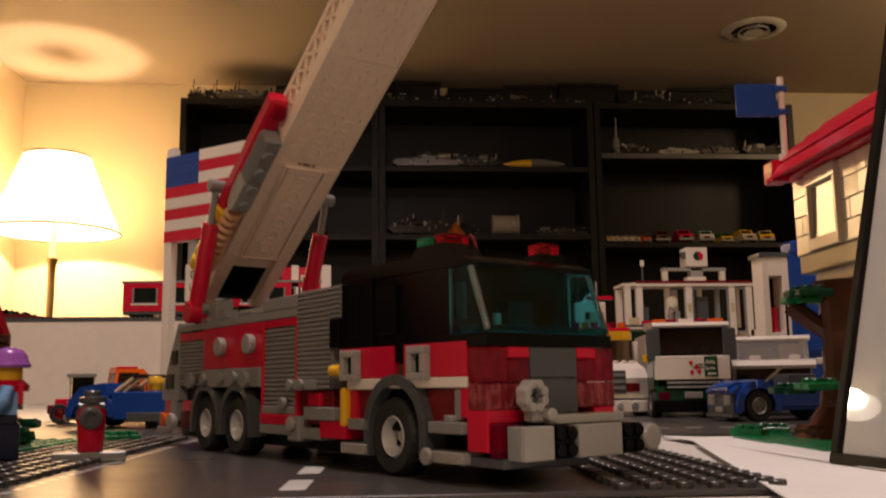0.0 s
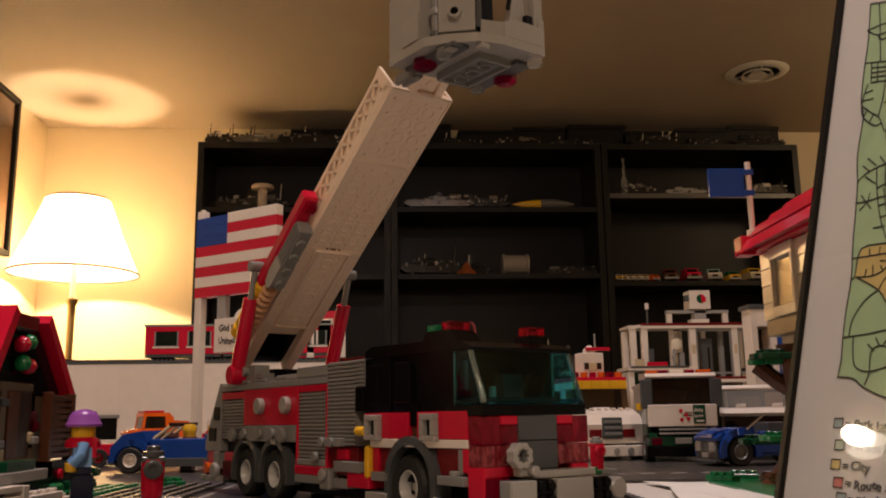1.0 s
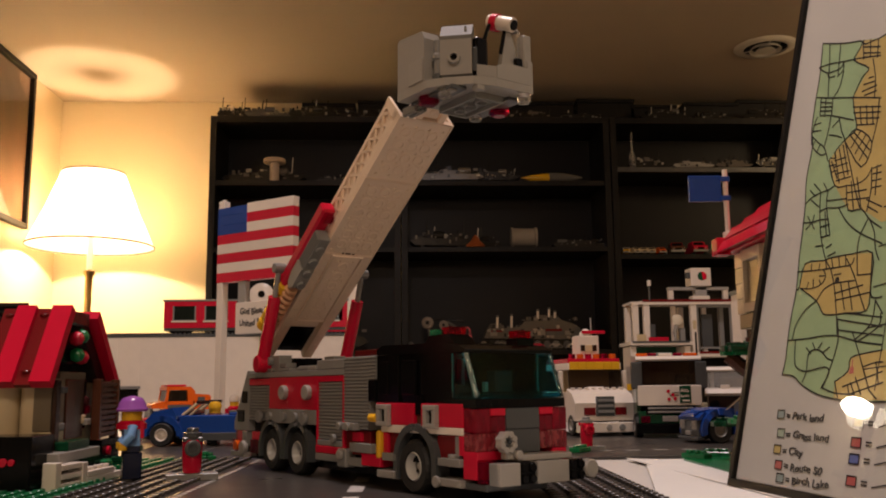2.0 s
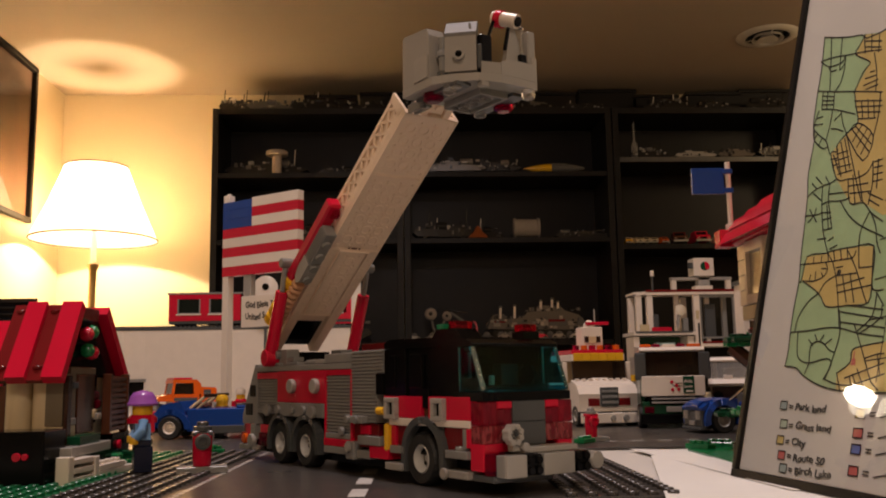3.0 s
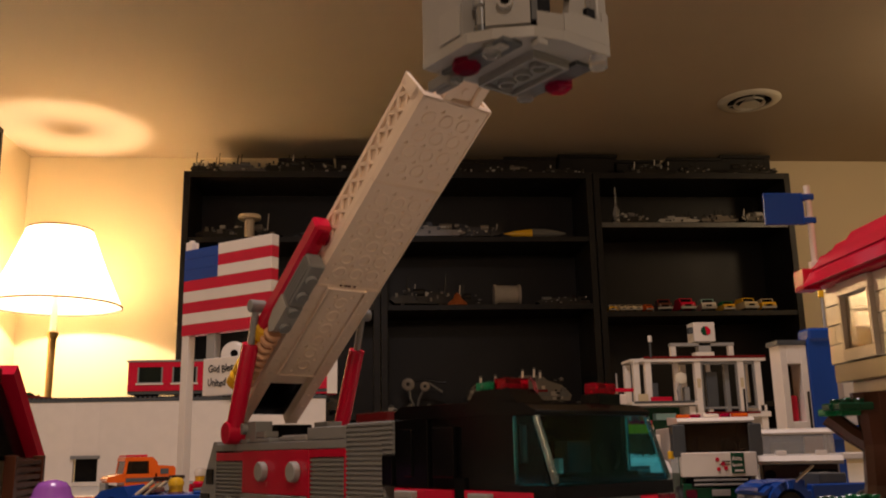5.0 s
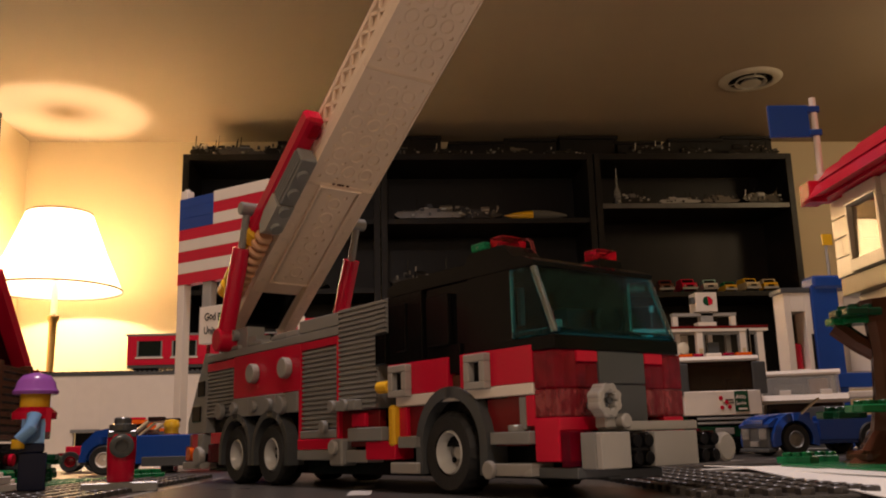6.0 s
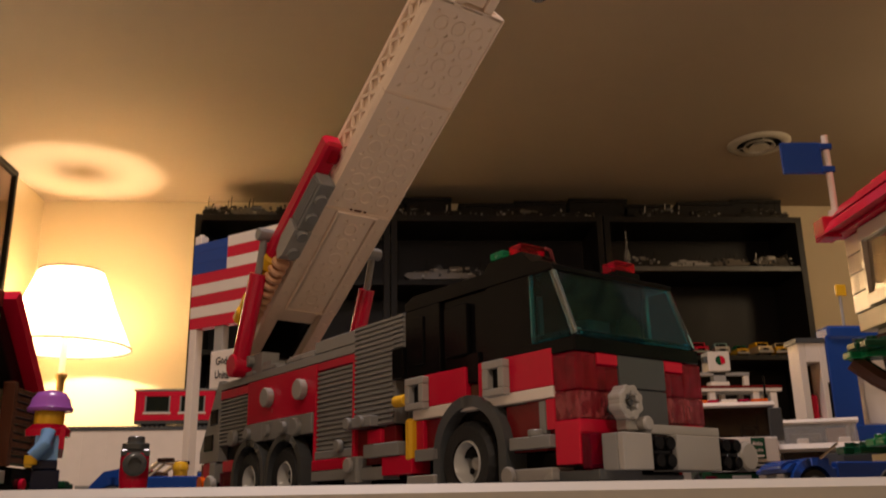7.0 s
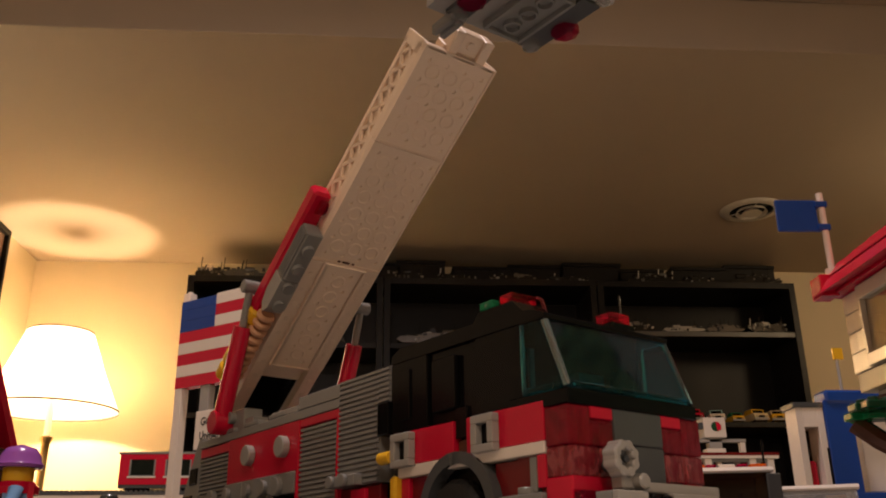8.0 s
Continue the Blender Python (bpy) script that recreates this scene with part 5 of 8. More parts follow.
model_walker(0.185, 3.57, 0.955)
gs = thing("glass_bottle", pose(1.03, 3.52, 1.728), "slim clear bottle on a shelf", "bottle")
part("body", lathe(bmesh.new(), (0, 0, 0), "z", [(14, 0), (14, 60), (5, 80), (4, 150), (5, 160)], 18), CLEAR, gs, "", True)
for k in range(11):
    bx = 0.07 + 0.075 * k
    colr = (GREY, MODEL_L, MODEL_L, DGREEN, MODEL_G, MODEL_L, GREY, RED, MODEL_L, WHITE, RED)[k]
    bb = thing("model_buggy", pose(bx, 3.50, 0.955, 0, 0, 14 * math.sin(k * 2.3)), "small model buggy at the shelf's front edge", "model buggy", "small models at the shelf edge")
    part("body", prism(bmesh.new(), [(-30, 8), (28, 8), (24, 18), (6, 26), (-14, 26), (-26, 18)], "y", -12, 12), colr, bb)
    part("dome", lathe(bmesh.new(), (0, 0, 24), "z", [(14, 0), (13, 7), (8, 12), (1, 14)], 16), CLEAR if k % 2 else MODEL_G, bb, "", True)
    part("bumper", cbox(bmesh.new(), -28, 28, -16, -12.2, 6, 11, 0.6), MODEL_G, bb)
    for wx in (-17, 17):
        part("wheel", cyl(bmesh.new(), (wx, -14, 9), "y", 9, 28, 14, 1), MODEL_D, bb, "", True)
for k in range(10):
    toy_car(0.985 + 0.0185 * k, 3.525 + 0.075 * (k % 2), 1.352, (YELLOW, TAN, TAN, ORANGE, TAN)[k % 5], 60 + k, "tiny tan or yellow toy car crowded on the shelf", 0.95 + 0.25 * (k % 2), roof=WHITE if k in (0, 3, 7) else None)
for k, (cx, mat, top, size, lab) in enumerate(((1.215, BROWN, DRED, 1.8, "brown toy car on the bookcase shelf"), (1.305, RED, RED, 1.9, "red toy car on the bookcase shelf"), (1.405, WHITE, TEAL, 1.8, "white toy car with teal roof on the shelf"), (1.487, YELLOW, GREEN, 1.5, "small yellow-green toy car on the shelf"), (1.570, TAN, YELLOW, 1.9, "tan toy car with yellow roof on the shelf"), (1.662, YELLOW, TAN, 1.8, "yellow toy car with tan roof on the shelf"))):
    toy_car(cx, 3.575, 1.352, mat, 80 + k, lab, size, roof=top)

# ---- framed hand-drawn map, leaning ----
bvec = Vector((0.1305, -0.9914, 0.0)).normalized()
uvec = Vector((0.2268, 0.051, 0.973))
uvec = (uvec - bvec * uvec.dot(bvec)).normalized()
mapm = Matrix((bvec, uvec, bvec.cross(uvec))).transposed().to_4x4()
mapm.translation = Vector((0.1615, 0.2439, TABLE + 0.0018))
FACE = -1 if bvec.cross(uvec).x > 0 else 1
mapf = thing("framed_map", mapm, "black-framed hand-drawn town map behind glass, leaning back", "framed map")
MW, MH = 330, 430


def m_box(name, x0, x1, y0, y1, z0, z1, material, label="", c=0.3):
    return part(name, cbox(bmesh.new(), x0, x1, y0, y1, FACE * z0, FACE * z1, c), material, mapf, label)


m_box("frame_side", 0, MW, 0, 3.6, -6, 0, FRAME_M)
m_box("frame_side", 0, MW, MH - 5, MH, -6, 0, FRAME_M)
m_box("frame_side", 0, 3.6, 3.6, MH - 5, -6, 0, FRAME_M)
m_box("frame_side", MW - 4.5, MW, 3.6, MH - 5, -6, 0, FRAME_M)
m_box("backing", 4, MW - 4, 4, MH - 4, -5.4, -3, PAPER)
m_box("sheet", 3.6, MW - 4.5, 3.6, MH - 5, -2.9, -2.0, surface("aged map paper", (0.56, 0.53, 0.47), 0.8, 30, 0.06, 0.1, 200), "off-white drawing paper")
glass = part("glass", sheet([(3.6, 3.6, FACE * -1.0), (MW - 4.5, 3.6, FACE * -1.0), (MW - 4.5, MH - 5, FACE * -1.0), (3.6, MH - 5, FACE * -1.0)]), PANE, mapf)
glass.visible_shadow = False
if glass.data.polygons[0].normal.z * FACE < 0:
    glass.data.flip_normals()
M_GREEN = surface("green crayon", (0.36, 0.48, 0.26), 0.8, 90, 0.18, 0.1, 500)
M_YEL = surface("yellow crayon", (0.55, 0.42, 0.14), 0.8, 90, 0.18, 0.1, 500)
M_BLUE = surface("blue crayon", (0.12, 0.17, 0.40), 0.8, 90, 0.18, 0.1, 500)
M_RED = surface("red crayon", (0.50, 0.12, 0.10), 0.8, 90, 0.18, 0.1, 500)
M_PALE = surface("pale green crayon", (0.40, 0.47, 0.35), 0.8, 90, 0.18, 0.1, 500)
M_GREY = surface("grey crayon", (0.30, 0.36, 0.33), 0.8, 90, 0.18, 0.1, 500)
PENCIL = surface("dark pencil", (0.05, 0.05, 0.05), 0.7, 90, 0.3, 0.05, 500)
INK = surface("black ink", (0.012, 0.012, 0.014), 0.7, 90, 0.2, 0.05, 500)


def region(name, pts, z, material, label):
    bm = prism(bmesh.new(), pts, "z", FACE * z, FACE * (z + 0.05))
    return part(name, bm, material, mapf, label)


def ink(lines, z=-1.80, w=0.5, label="inked street lines"):
    bm = bmesh.new()
    for pts in lines:
        for a, b in zip(pts, pts[1:]):
            a, b = Vector(a), Vector(b)
            d = (b - a)
            if d.length < 1e-4:
                continue
            d.normalize()
            o = Vector((-d.y, d.x)) * w / 2
            e = d * w * 0.4
            p = [a - o - e, a + o - e, b + o + e, b - o + e]
            prism(bm, [(q.x, q.y) for q in p], "z", FACE * z, FACE * (z + 0.04))
    return tagged(part("road_lines", bm, INK, mapf, label), kind="stuff")


def bend(pts, steps=3):
    """A hand-drawn line: a smooth curve through the corners of a street."""
    out = []
    for k in range(len(pts) - 1):
        p0, p1, p2, p3 = (Vector(pts[max(0, min(len(pts) - 1, k + q))]) for q in (-1, 0, 1, 2))
        for q in range(steps):
            t = q / steps
            v = 0.5 * ((2 * p1) + (p2 - p0) * t + (2 * p0 - 5 * p1 + 4 * p2 - p3) * t * t + (3 * p1 - p0 - 3 * p2 + p3) * t ** 3)
            out.append((v.x, v.y))
    return out + [tuple(pts[-1])]


def streets(lines, w=0.62):
    return ink([bend(l) if len(l) > 2 else l for l in lines], -1.80, w)


west_edge = [(23, 210.5), (23.5, 205), (24.5, 192), (24, 182.5), (24, 171.5), (24.5, 164.5), (27, 157.5), (26, 141.5), (28, 129.5), (29, 117.5), (29.5, 104), (31, 89), (30, 76.5), (30, 65.5), (30.5, 57.5), (29.5, 51)]
south_edge = [(29.5, 51), (38.5, 50), (45, 46.5), (57, 42.5), (71, 40.5), (83.5, 39.5), (97, 40)]
north_edge = [(23, 210.5), (41.5, 203), (53, 199.5), (67, 195)]
region("land", west_edge + south_edge[1:] + [(230, 40), (230, 197)] + north_edge[:0:-1], -1.98, M_GREEN, "green crayoned land")
region("city", [(56, 198.5), (50.5, 191), (62, 183), (53.5, 172.5), (59, 156), (52, 152.5), (46, 149.5), (42, 146.5), (49, 133), (61, 119.5), (70, 118), (83.5, 110), (200, 108), (200, 196), (67, 194.5)], -1.92, M_YEL, "yellow crayoned city")
region("city", [(31, 89), (33, 89.5), (35, 100), (48.5, 99.5), (54, 100), (67.5, 99.5), (80.5, 98), (82, 84.5), (81.5, 75), (69, 75), (61.5, 75), (53.5, 76), (47.5, 82), (34, 89)], -1.92, M_YEL, "yellow crayoned city")
region("city", [(67.5, 47.5), (75, 51.5), (75.5, 56.5), (82.5, 58), (93.5, 59), (200, 62), (200, 41), (93.5, 40.5), (80, 40), (68, 41)], -1.92, M_YEL, "yellow crayoned city")
region("lake", [(130, 100), (190, 104), (196, 84), (140, 80)], -1.92, M_BLUE, "blue crayoned lake")
streets([west_edge, south_edge + [(150, 41), (230, 40)], north_edge + [(150, 197), (230, 197)]])
streets([[(29, 208), (31, 197.5), (34, 179)], [(38, 204.5), (39.5, 187.5)], [(23, 198), (32, 196.5), (43, 193.5), (58, 189.5), (69, 186)], [(23, 198), (30.5, 192.5), (40.5, 191), (42.5, 193.5)], [(30.5, 192.5), (32.5, 189.5), (37, 188.5)], [(39.5, 187.5), (43, 189.5), (42.5, 193.5)], [(43.5, 188.5), (42, 181), (38, 177.5)], [(24, 182.5), (38, 177.5), (53, 172.5), (73, 165.5)], [(56, 198.5), (53, 195), (50.5, 191), (62, 183), (58, 180), (53.5, 172.5)]])
streets([[(55, 198.5), (57.5, 189)], [(60.5, 197), (62, 188)], [(66, 195), (67, 186)], [(56.5, 195), (68, 190.5)], [(57, 192), (68.5, 187.5)], [(64, 186.5), (67.5, 176.5), (68.5, 167.5)], [(63, 178), (66, 177.5)], [(60, 176), (67, 175)], [(59.5, 173), (69, 172.5)], [(61.5, 170.5), (69.5, 170)]])
streets([[(28.5, 180.5), (29.5, 171.5)], [(32.5, 179), (33.5, 170)], [(38, 177), (39, 168.5)], [(28.5, 178.5), (38, 175)], [(29, 176), (38.5, 173)], [(29, 174), (38.5, 171)], [(29.5, 171.5), (39, 168.5), (56, 161)]])
streets([[(53.5, 172), (56, 164.5), (59, 156), (52.5, 153.5), (46, 149.5), (47, 146), (42, 146.5), (49, 133), (57.5, 131)], [(27.5, 171.5), (26, 168), (25, 163), (27, 157), (34.5, 151), (38.5, 150.5)], [(25, 163), (31, 158), (37, 153.5), (41, 146.5)], [(26, 168), (31, 167.5)], [(25.5, 165), (32, 163.5)], [(29, 160), (27, 157)], [(33, 156), (31, 153)], [(38.5, 168.5), (38, 160.5), (36.5, 154.5)]])
streets([[(52.5, 153), (59, 156), (71, 146.5), (66, 137), (52, 152.5)], [(55.5, 154), (69, 140.5)], [(58, 154.5), (70, 143.5)], [(57, 148), (62, 154)], [(60.5, 144.5), (66, 151)], [(64, 140.5), (69, 148)], [(45, 166), (48.5, 158), (51.5, 153.5), (58.5, 139), (63.5, 128.5), (68.5, 119)], [(45.5, 164.5), (41, 162.5)], [(39.5, 159), (44, 157.5), (49, 155)]])
streets([[(45.5, 149), (52, 133.5)], [(48.5, 150), (55.5, 134.5)], [(51, 151), (57.5, 136)], [(46.5, 145), (54.5, 144.5)], [(46.5, 142), (56, 141.5)], [(48, 138.5), (58, 137.5)], [(49.5, 135), (59.5, 134.5)], [(42, 146), (46.5, 137)], [(44, 145.5), (50, 136)], [(42.5, 143.5), (47.5, 143)], [(44.5, 140), (49, 140)]])
streets([[(57.5, 131), (61, 119.5), (70, 118), (76, 112.5), (84, 107.5)], [(60.5, 132), (64.5, 119)], [(64, 133), (69.5, 118.5)], [(57.5, 131), (63.5, 130), (70, 131), (73, 134.5)], [(59, 127.5), (71.5, 126)], [(60, 124), (74, 122)], [(72.5, 121.5), (82.5, 116.5)], [(73.5, 118.5), (80.5, 114.5)]])
streets([[(71, 146.5), (72.5, 155), (72, 165.5)], [(73, 135), (74.5, 125.5), (73.5, 116.5)], [(74, 134.5), (79, 134.5)], [(74.5, 132), (79.5, 131.5)], [(74.5, 129), (80, 128.5)], [(74.5, 126), (80.5, 125.5)], [(76.5, 135), (77.5, 122.5)], [(54.5, 167.5), (73.5, 161.5)], [(55.5, 164.5), (74, 159)], [(57, 161.5), (73.5, 156.5)], [(58.5, 158), (71, 154.5)], [(59.5, 166), (62, 157)], [(64, 165), (66, 156)], [(68, 163.5), (70, 155)]])
streets([[(28, 129), (32, 131), (39, 132), (44.5, 132), (49, 133)], [(30.5, 135), (35, 131.5)], [(33, 137.5), (38.5, 133)], [(40.5, 136), (43.5, 132.5)], [(32.5, 130), (39, 125.5)], [(28.5, 120), (36, 119), (41, 119)], [(31.5, 122.5), (34.5, 118.5), (31.5, 116.5)], [(36.5, 122), (36, 119)], [(35, 119), (38, 115.5)], [(41, 107), (47, 106.5)], [(49, 105), (52.5, 106)], [(51, 101), (56, 102)]])
streets([[(39, 132), (40.5, 123), (44, 111), (49.5, 100.5), (54.5, 95)], [(44.5, 132), (45, 124.5), (50.5, 110.5)], [(40.5, 123), (45.5, 123.5), (54, 122), (60.5, 122)], [(45, 127), (58.5, 125)], [(42, 119), (48, 118)], [(43, 115.5), (49, 115.5)], [(44, 110.5), (50.5, 110.5)], [(44.5, 122), (48, 110.5)], [(54, 122), (61, 114.5), (70.5, 108), (85.5, 101)], [(75, 113), (71, 106), (71, 99), (73, 90)], [(76, 112.5), (80, 106.5), (82, 99.5), (85, 94.5)]])
streets([[(31, 89), (33, 89.5), (35, 100), (48.5, 99.5), (54, 100), (67.5, 99.5), (80.5, 98), (82, 84.5), (81.5, 75), (69, 75), (61.5, 75), (53.5, 76), (47.5, 82), (34, 89)]])
streets([[(30, 97), (36, 96.5), (49.5, 95.5), (62, 95), (68, 95), (69.5, 97.5)], [(40, 99), (40.5, 96)], [(46, 98.5), (46, 96)], [(50, 99.5), (51.5, 95.5)], [(54, 100), (56, 95)], [(59, 99.5), (60.5, 95)], [(63.5, 99.5), (64.5, 95.5)], [(34, 89), (42, 88), (49, 89), (51.5, 92), (49.5, 95.5)], [(39.5, 91), (39, 88.5)], [(43, 92), (43.5, 88.5)], [(47.5, 91), (49, 89)], [(47, 93), (50.5, 92.5)]])
streets([[(47.5, 82), (51.5, 86.5), (58, 88.5)], [(54.5, 95), (58, 88.5), (61, 80.5), (65, 66.5)], [(57.5, 92), (62, 92)], [(59.5, 84), (77, 85.5)], [(60.5, 81), (82.5, 82)], [(64.5, 98), (71, 90), (76.5, 81), (80.5, 75)], [(62.5, 88.5), (67.5, 76.5)], [(67.5, 88.5), (72.5, 76)], [(58, 88.5), (71.5, 88)], [(73, 90), (81, 89.5)], [(80.5, 98), (82.5, 82), (85.5, 79.5), (89.5, 79.5)]])
streets([[(47.5, 82), (40.5, 79), (34.5, 72.5), (33.5, 66)], [(30, 66), (44, 66), (54.5, 66.5), (65, 66), (78.5, 63), (93, 61)], [(63.5, 73.5), (66, 65.5), (65, 58), (62, 49.5), (60, 45)], [(63, 73), (77, 70.5), (91.5, 68)], [(64.5, 68.5), (78, 66.5), (92.5, 64.5)], [(69, 75), (91, 71.5)], [(74.5, 67), (79.5, 59.5), (83.5, 53), (89, 44)], [(77, 64), (85, 69.5), (86, 78.5)], [(78.5, 63), (89.5, 68), (90, 73)], [(86, 78.5), (91, 73)]])
streets([[(36, 66), (37.5, 57), (40.5, 53.5), (47.5, 52), (59.5, 53.5), (63, 51), (59, 45)], [(47.5, 52), (45.5, 47.5)], [(47.5, 52), (47, 59), (51, 61), (56, 60), (60.5, 57), (64.5, 56)], [(48.5, 59.5), (45, 62)], [(51, 61.5), (49, 64)], [(53.5, 61.5), (55.5, 63.5)], [(57, 59.5), (61, 61.5)], [(60, 45), (68.5, 43), (80, 42.5)]])
streets([[(67.5, 47.5), (75, 51.5), (75.5, 56.5), (82.5, 58), (93.5, 59)]])
streets([[(67.5, 47.5), (71, 40.5)], [(73, 45.5), (95, 51)], [(77.5, 42.5), (96, 47)], [(77.5, 47), (81, 42)], [(80, 49), (84.5, 42.5)], [(83.5, 53), (91, 54.5), (94.5, 54.5)], [(91, 54), (93.5, 47)], [(76, 46), (78, 41)], [(89, 44), (93.5, 41)]])
part("ink_blot", cyl(bmesh.new(), (60, 89.5, FACE * -1.80), "z", 1.5, FACE * 0.05, 9, 0.01), INK, mapf, "small ink blot")
region("landmark", [(75.6, 50.4), (78.6, 50.6), (78.2, 53.0), (77.4, 53.2), (77.2, 56.0), (76.6, 56.0), (76.6, 53.2), (75.8, 52.8)], -1.86, M_RED, "small red landmark")
# streets of the part that leans out of the near view
for k in range(9):
    streets([[(92 + 14 * k, 44), (95 + 14 * k, 110), (90 + 14 * k, 194)], [(84, 52 + 16 * k), (140, 55 + 16 * k), (226, 50 + 16 * k)]], 0.5)
for k, (vy, mat, text) in enumerate(((33.6, M_GREY, "= Park land"), (25.7, M_PALE, "= Grass land"), (18.8, M_YEL, "= City"), (12.5, M_RED, "= Route 50"), (7.3, M_GREY, "= Birch Lake"))):
    sx = (30.5, 32.5, 31.5, 34, 36.5)[k]
    region("legend_box", [(sx, vy - 1.6), (sx + 5.2, vy - 1.6), (sx + 5.2, vy + 1.9), (sx, vy + 1.9)], -1.95, mat, "coloured legend square")
    ink([[(sx, vy - 1.6), (sx + 5.2, vy - 1.6), (sx + 5.2, vy + 1.9), (sx, vy + 1.9), (sx, vy - 1.6)]], -1.80, 0.45)
    wm = Matrix.Translation((0.001 * (sx + 6.4), 0.001 * (vy - 1.5), FACE * -0.0018))
    if FACE < 0:
        wm = wm @ Matrix.Rotation(math.pi, 4, "Y")
    words("legend_words", text, 0.0042, PENCIL, mapf, wm @ Matrix.Rotation(radians(-1.5 + 0.7 * k), 4, "Z") @ Matrix.Diagonal((1.38, 1, 1, 1)), "handwritten legend line")
for k, (vy, mat) in enumerate(((32.0, M_YEL), (24.6, M_RED), (18.6, M_BLUE), (10.6, M_RED))):
    region("legend_box", [(82.5, vy - 1.6), (88, vy - 1.6), (88, vy + 1.9), (82.5, vy + 1.9)], -1.95, mat, "coloured legend square")
    ink([[(82.5, vy - 1.6), (88, vy - 1.6), (88, vy + 1.9), (82.5, vy + 1.9), (82.5, vy - 1.6)], [(91, vy + 0.6), (94, vy + 0.6)], [(91, vy - 0.6), (94, vy - 0.6)], [(97, vy - 1), (106, vy + 1), (116, vy - 1)]], -1.80, 0.5)
part("prop", cbox(bmesh.new(), 100, 220, 2, 10, FACE * -60, FACE * -6.2, 1), FRAME_M, mapf, "dark prop behind the frame")

# ---- loose paper sheets on the table ----
for (x, y, w, d, a, zz, label) in ((0.300, 0.300, 0.28, 0.21, 3, 0.0006, "white paper sheet lying on the table"), (0.265, 0.215, 0.28, 0.20, -14, 0.0011, "white paper sheet with a curled edge")):
    bm = bmesh.new()
    nx = 12
    for i in range(nx + 1):
        u = i / nx
        lift = 0.0012 * max(0.0, (0.12 - u) / 0.12) ** 2
        for v in (0, 1):
            bm.verts.new(((u - 0.5) * w, (v - 0.5) * d, lift))
    bm.verts.ensure_lookup_table()
    for i in range(nx):
        bm.faces.new((bm.verts[2 * i], bm.verts[2 * i + 2], bm.verts[2 * i + 3], bm.verts[2 * i + 1]))
    ext = bmesh.ops.extrude_face_region(bm, geom=list(bm.faces))
    bmesh.ops.translate(bm, verts=[g for g in ext["geom"] if isinstance(g, bmesh.types.BMVert)], vec=(0, 0, 0.0003))
    solo("paper_sheet", bm, PAPER, pose(x, y, TABLE + zz, 0, 0, a), label, "paper", "paper sheets", smooth=False)

# ---- small figures ----
def figure_mesh(hat):
    """A plain toy figure: legs, body, arms, head and hat in one mesh; faces get materials by height."""
    bm = bmesh.new()
    mats = []

    def add(fn, index):
        before = set(bm.faces)
        fn()
        for f in bm.faces:
            if f not in before:
                f.material_index = index
    add(lambda: cbox(bm, -7.8, -0.3, -4, 5, 0, 14, 0.4), 0)
    add(lambda: cbox(bm, 0.3, 7.8, -4, 5, 0, 14, 0.4), 0)
    add(lambda: cbox(bm, -7.9, 7.9, -4, 4, 14, 17.5, 0.4), 0)
    add(lambda: prism(bm, [(-7.6, 17.5), (7.6, 17.5), (5.8, 29.5), (-5.8, 29.5)], "y", -3.8, 3.8), 1)
    for s in (-1, 1):
        add(lambda: tube(bm, [(s * 7.2, 0, 28), (s * 9.8, -0.5, 23), (s * 9.6, -4, 18.5)], 2.5, 10), 1)
        add(lambda: cyl(bm, (s * 9.6, -4.5, 15.5), "z", 2.2, 3.4, 10), 2)
    add(lambda: lathe(bm, (0, 0, 29.6), "z", [(3.6, 0), (5.0, 0.8), (5.1, 8.0), (4.4, 9.4)], 18), 2)
    add(lambda: lathe(bm, (0, 0, 26.5), "z", [(7.4, 0), (7.6, 2.5), (5.4, 4.6)], 16), 3)
    if hat == "cap":
        add(lambda: prism(bm, [(-6.6, 19), (6.6, 21.5), (6.2, 30.5), (-6.2, 30.5)], "y", 3.6, 5.6), 3)
    if hat == "cap":
        add(lambda: lathe(bm, (0, 0, 36), "z", [(7.5, 0), (7.8, 1.2), (6.9, 2.4), (6.4, 4.8), (4.8, 7.2), (1.2, 8.4)], 20), 4)
    else:
        add(lambda: lathe(bm, (0, 0, 35.5), "z", [(5.6, 0), (5.8, 3), (4.4, 6.2), (1, 7)], 18), 4)
    return bm


def toy_figure(m, mats, label, hat="cap"):
    ob = new("toy_figure", finish("toy_figure", figure_mesh(hat), mats[0], True))
    for k in mats[1:]:
        ob.data.materials.append(k)
    ob.matrix_world = m
    return tagged(ob, label, "toy figure", "toy figures")


toy_figure(pose(-0.1222, 0.303, Z0 + 0.0017, 0, 0, -70) @ Matrix.Diagonal((1.0, 1.0, 0.92, 1)), (NAVY, SKYBLUE, YELLOW, RED, PURPLE), "toy figure with lavender cap and red scarf on the pavement")
toy_figure(pose(-0.130, 0.72, ZM, 0, 0, 10), (RED, RED, YELLOW, WHITE, WHITE), "toy figure with white helmet beside the flagpole", "helmet")
toy_figure(pose(-0.1515, 0.755, ZM, 0, 0, 0) @ Matrix.Diagonal((0.9, 0.9, 0.97, 1)), (RED, RED, YELLOW, RED, WHITE), "toy figure with white cap behind the pickup", "helmet")


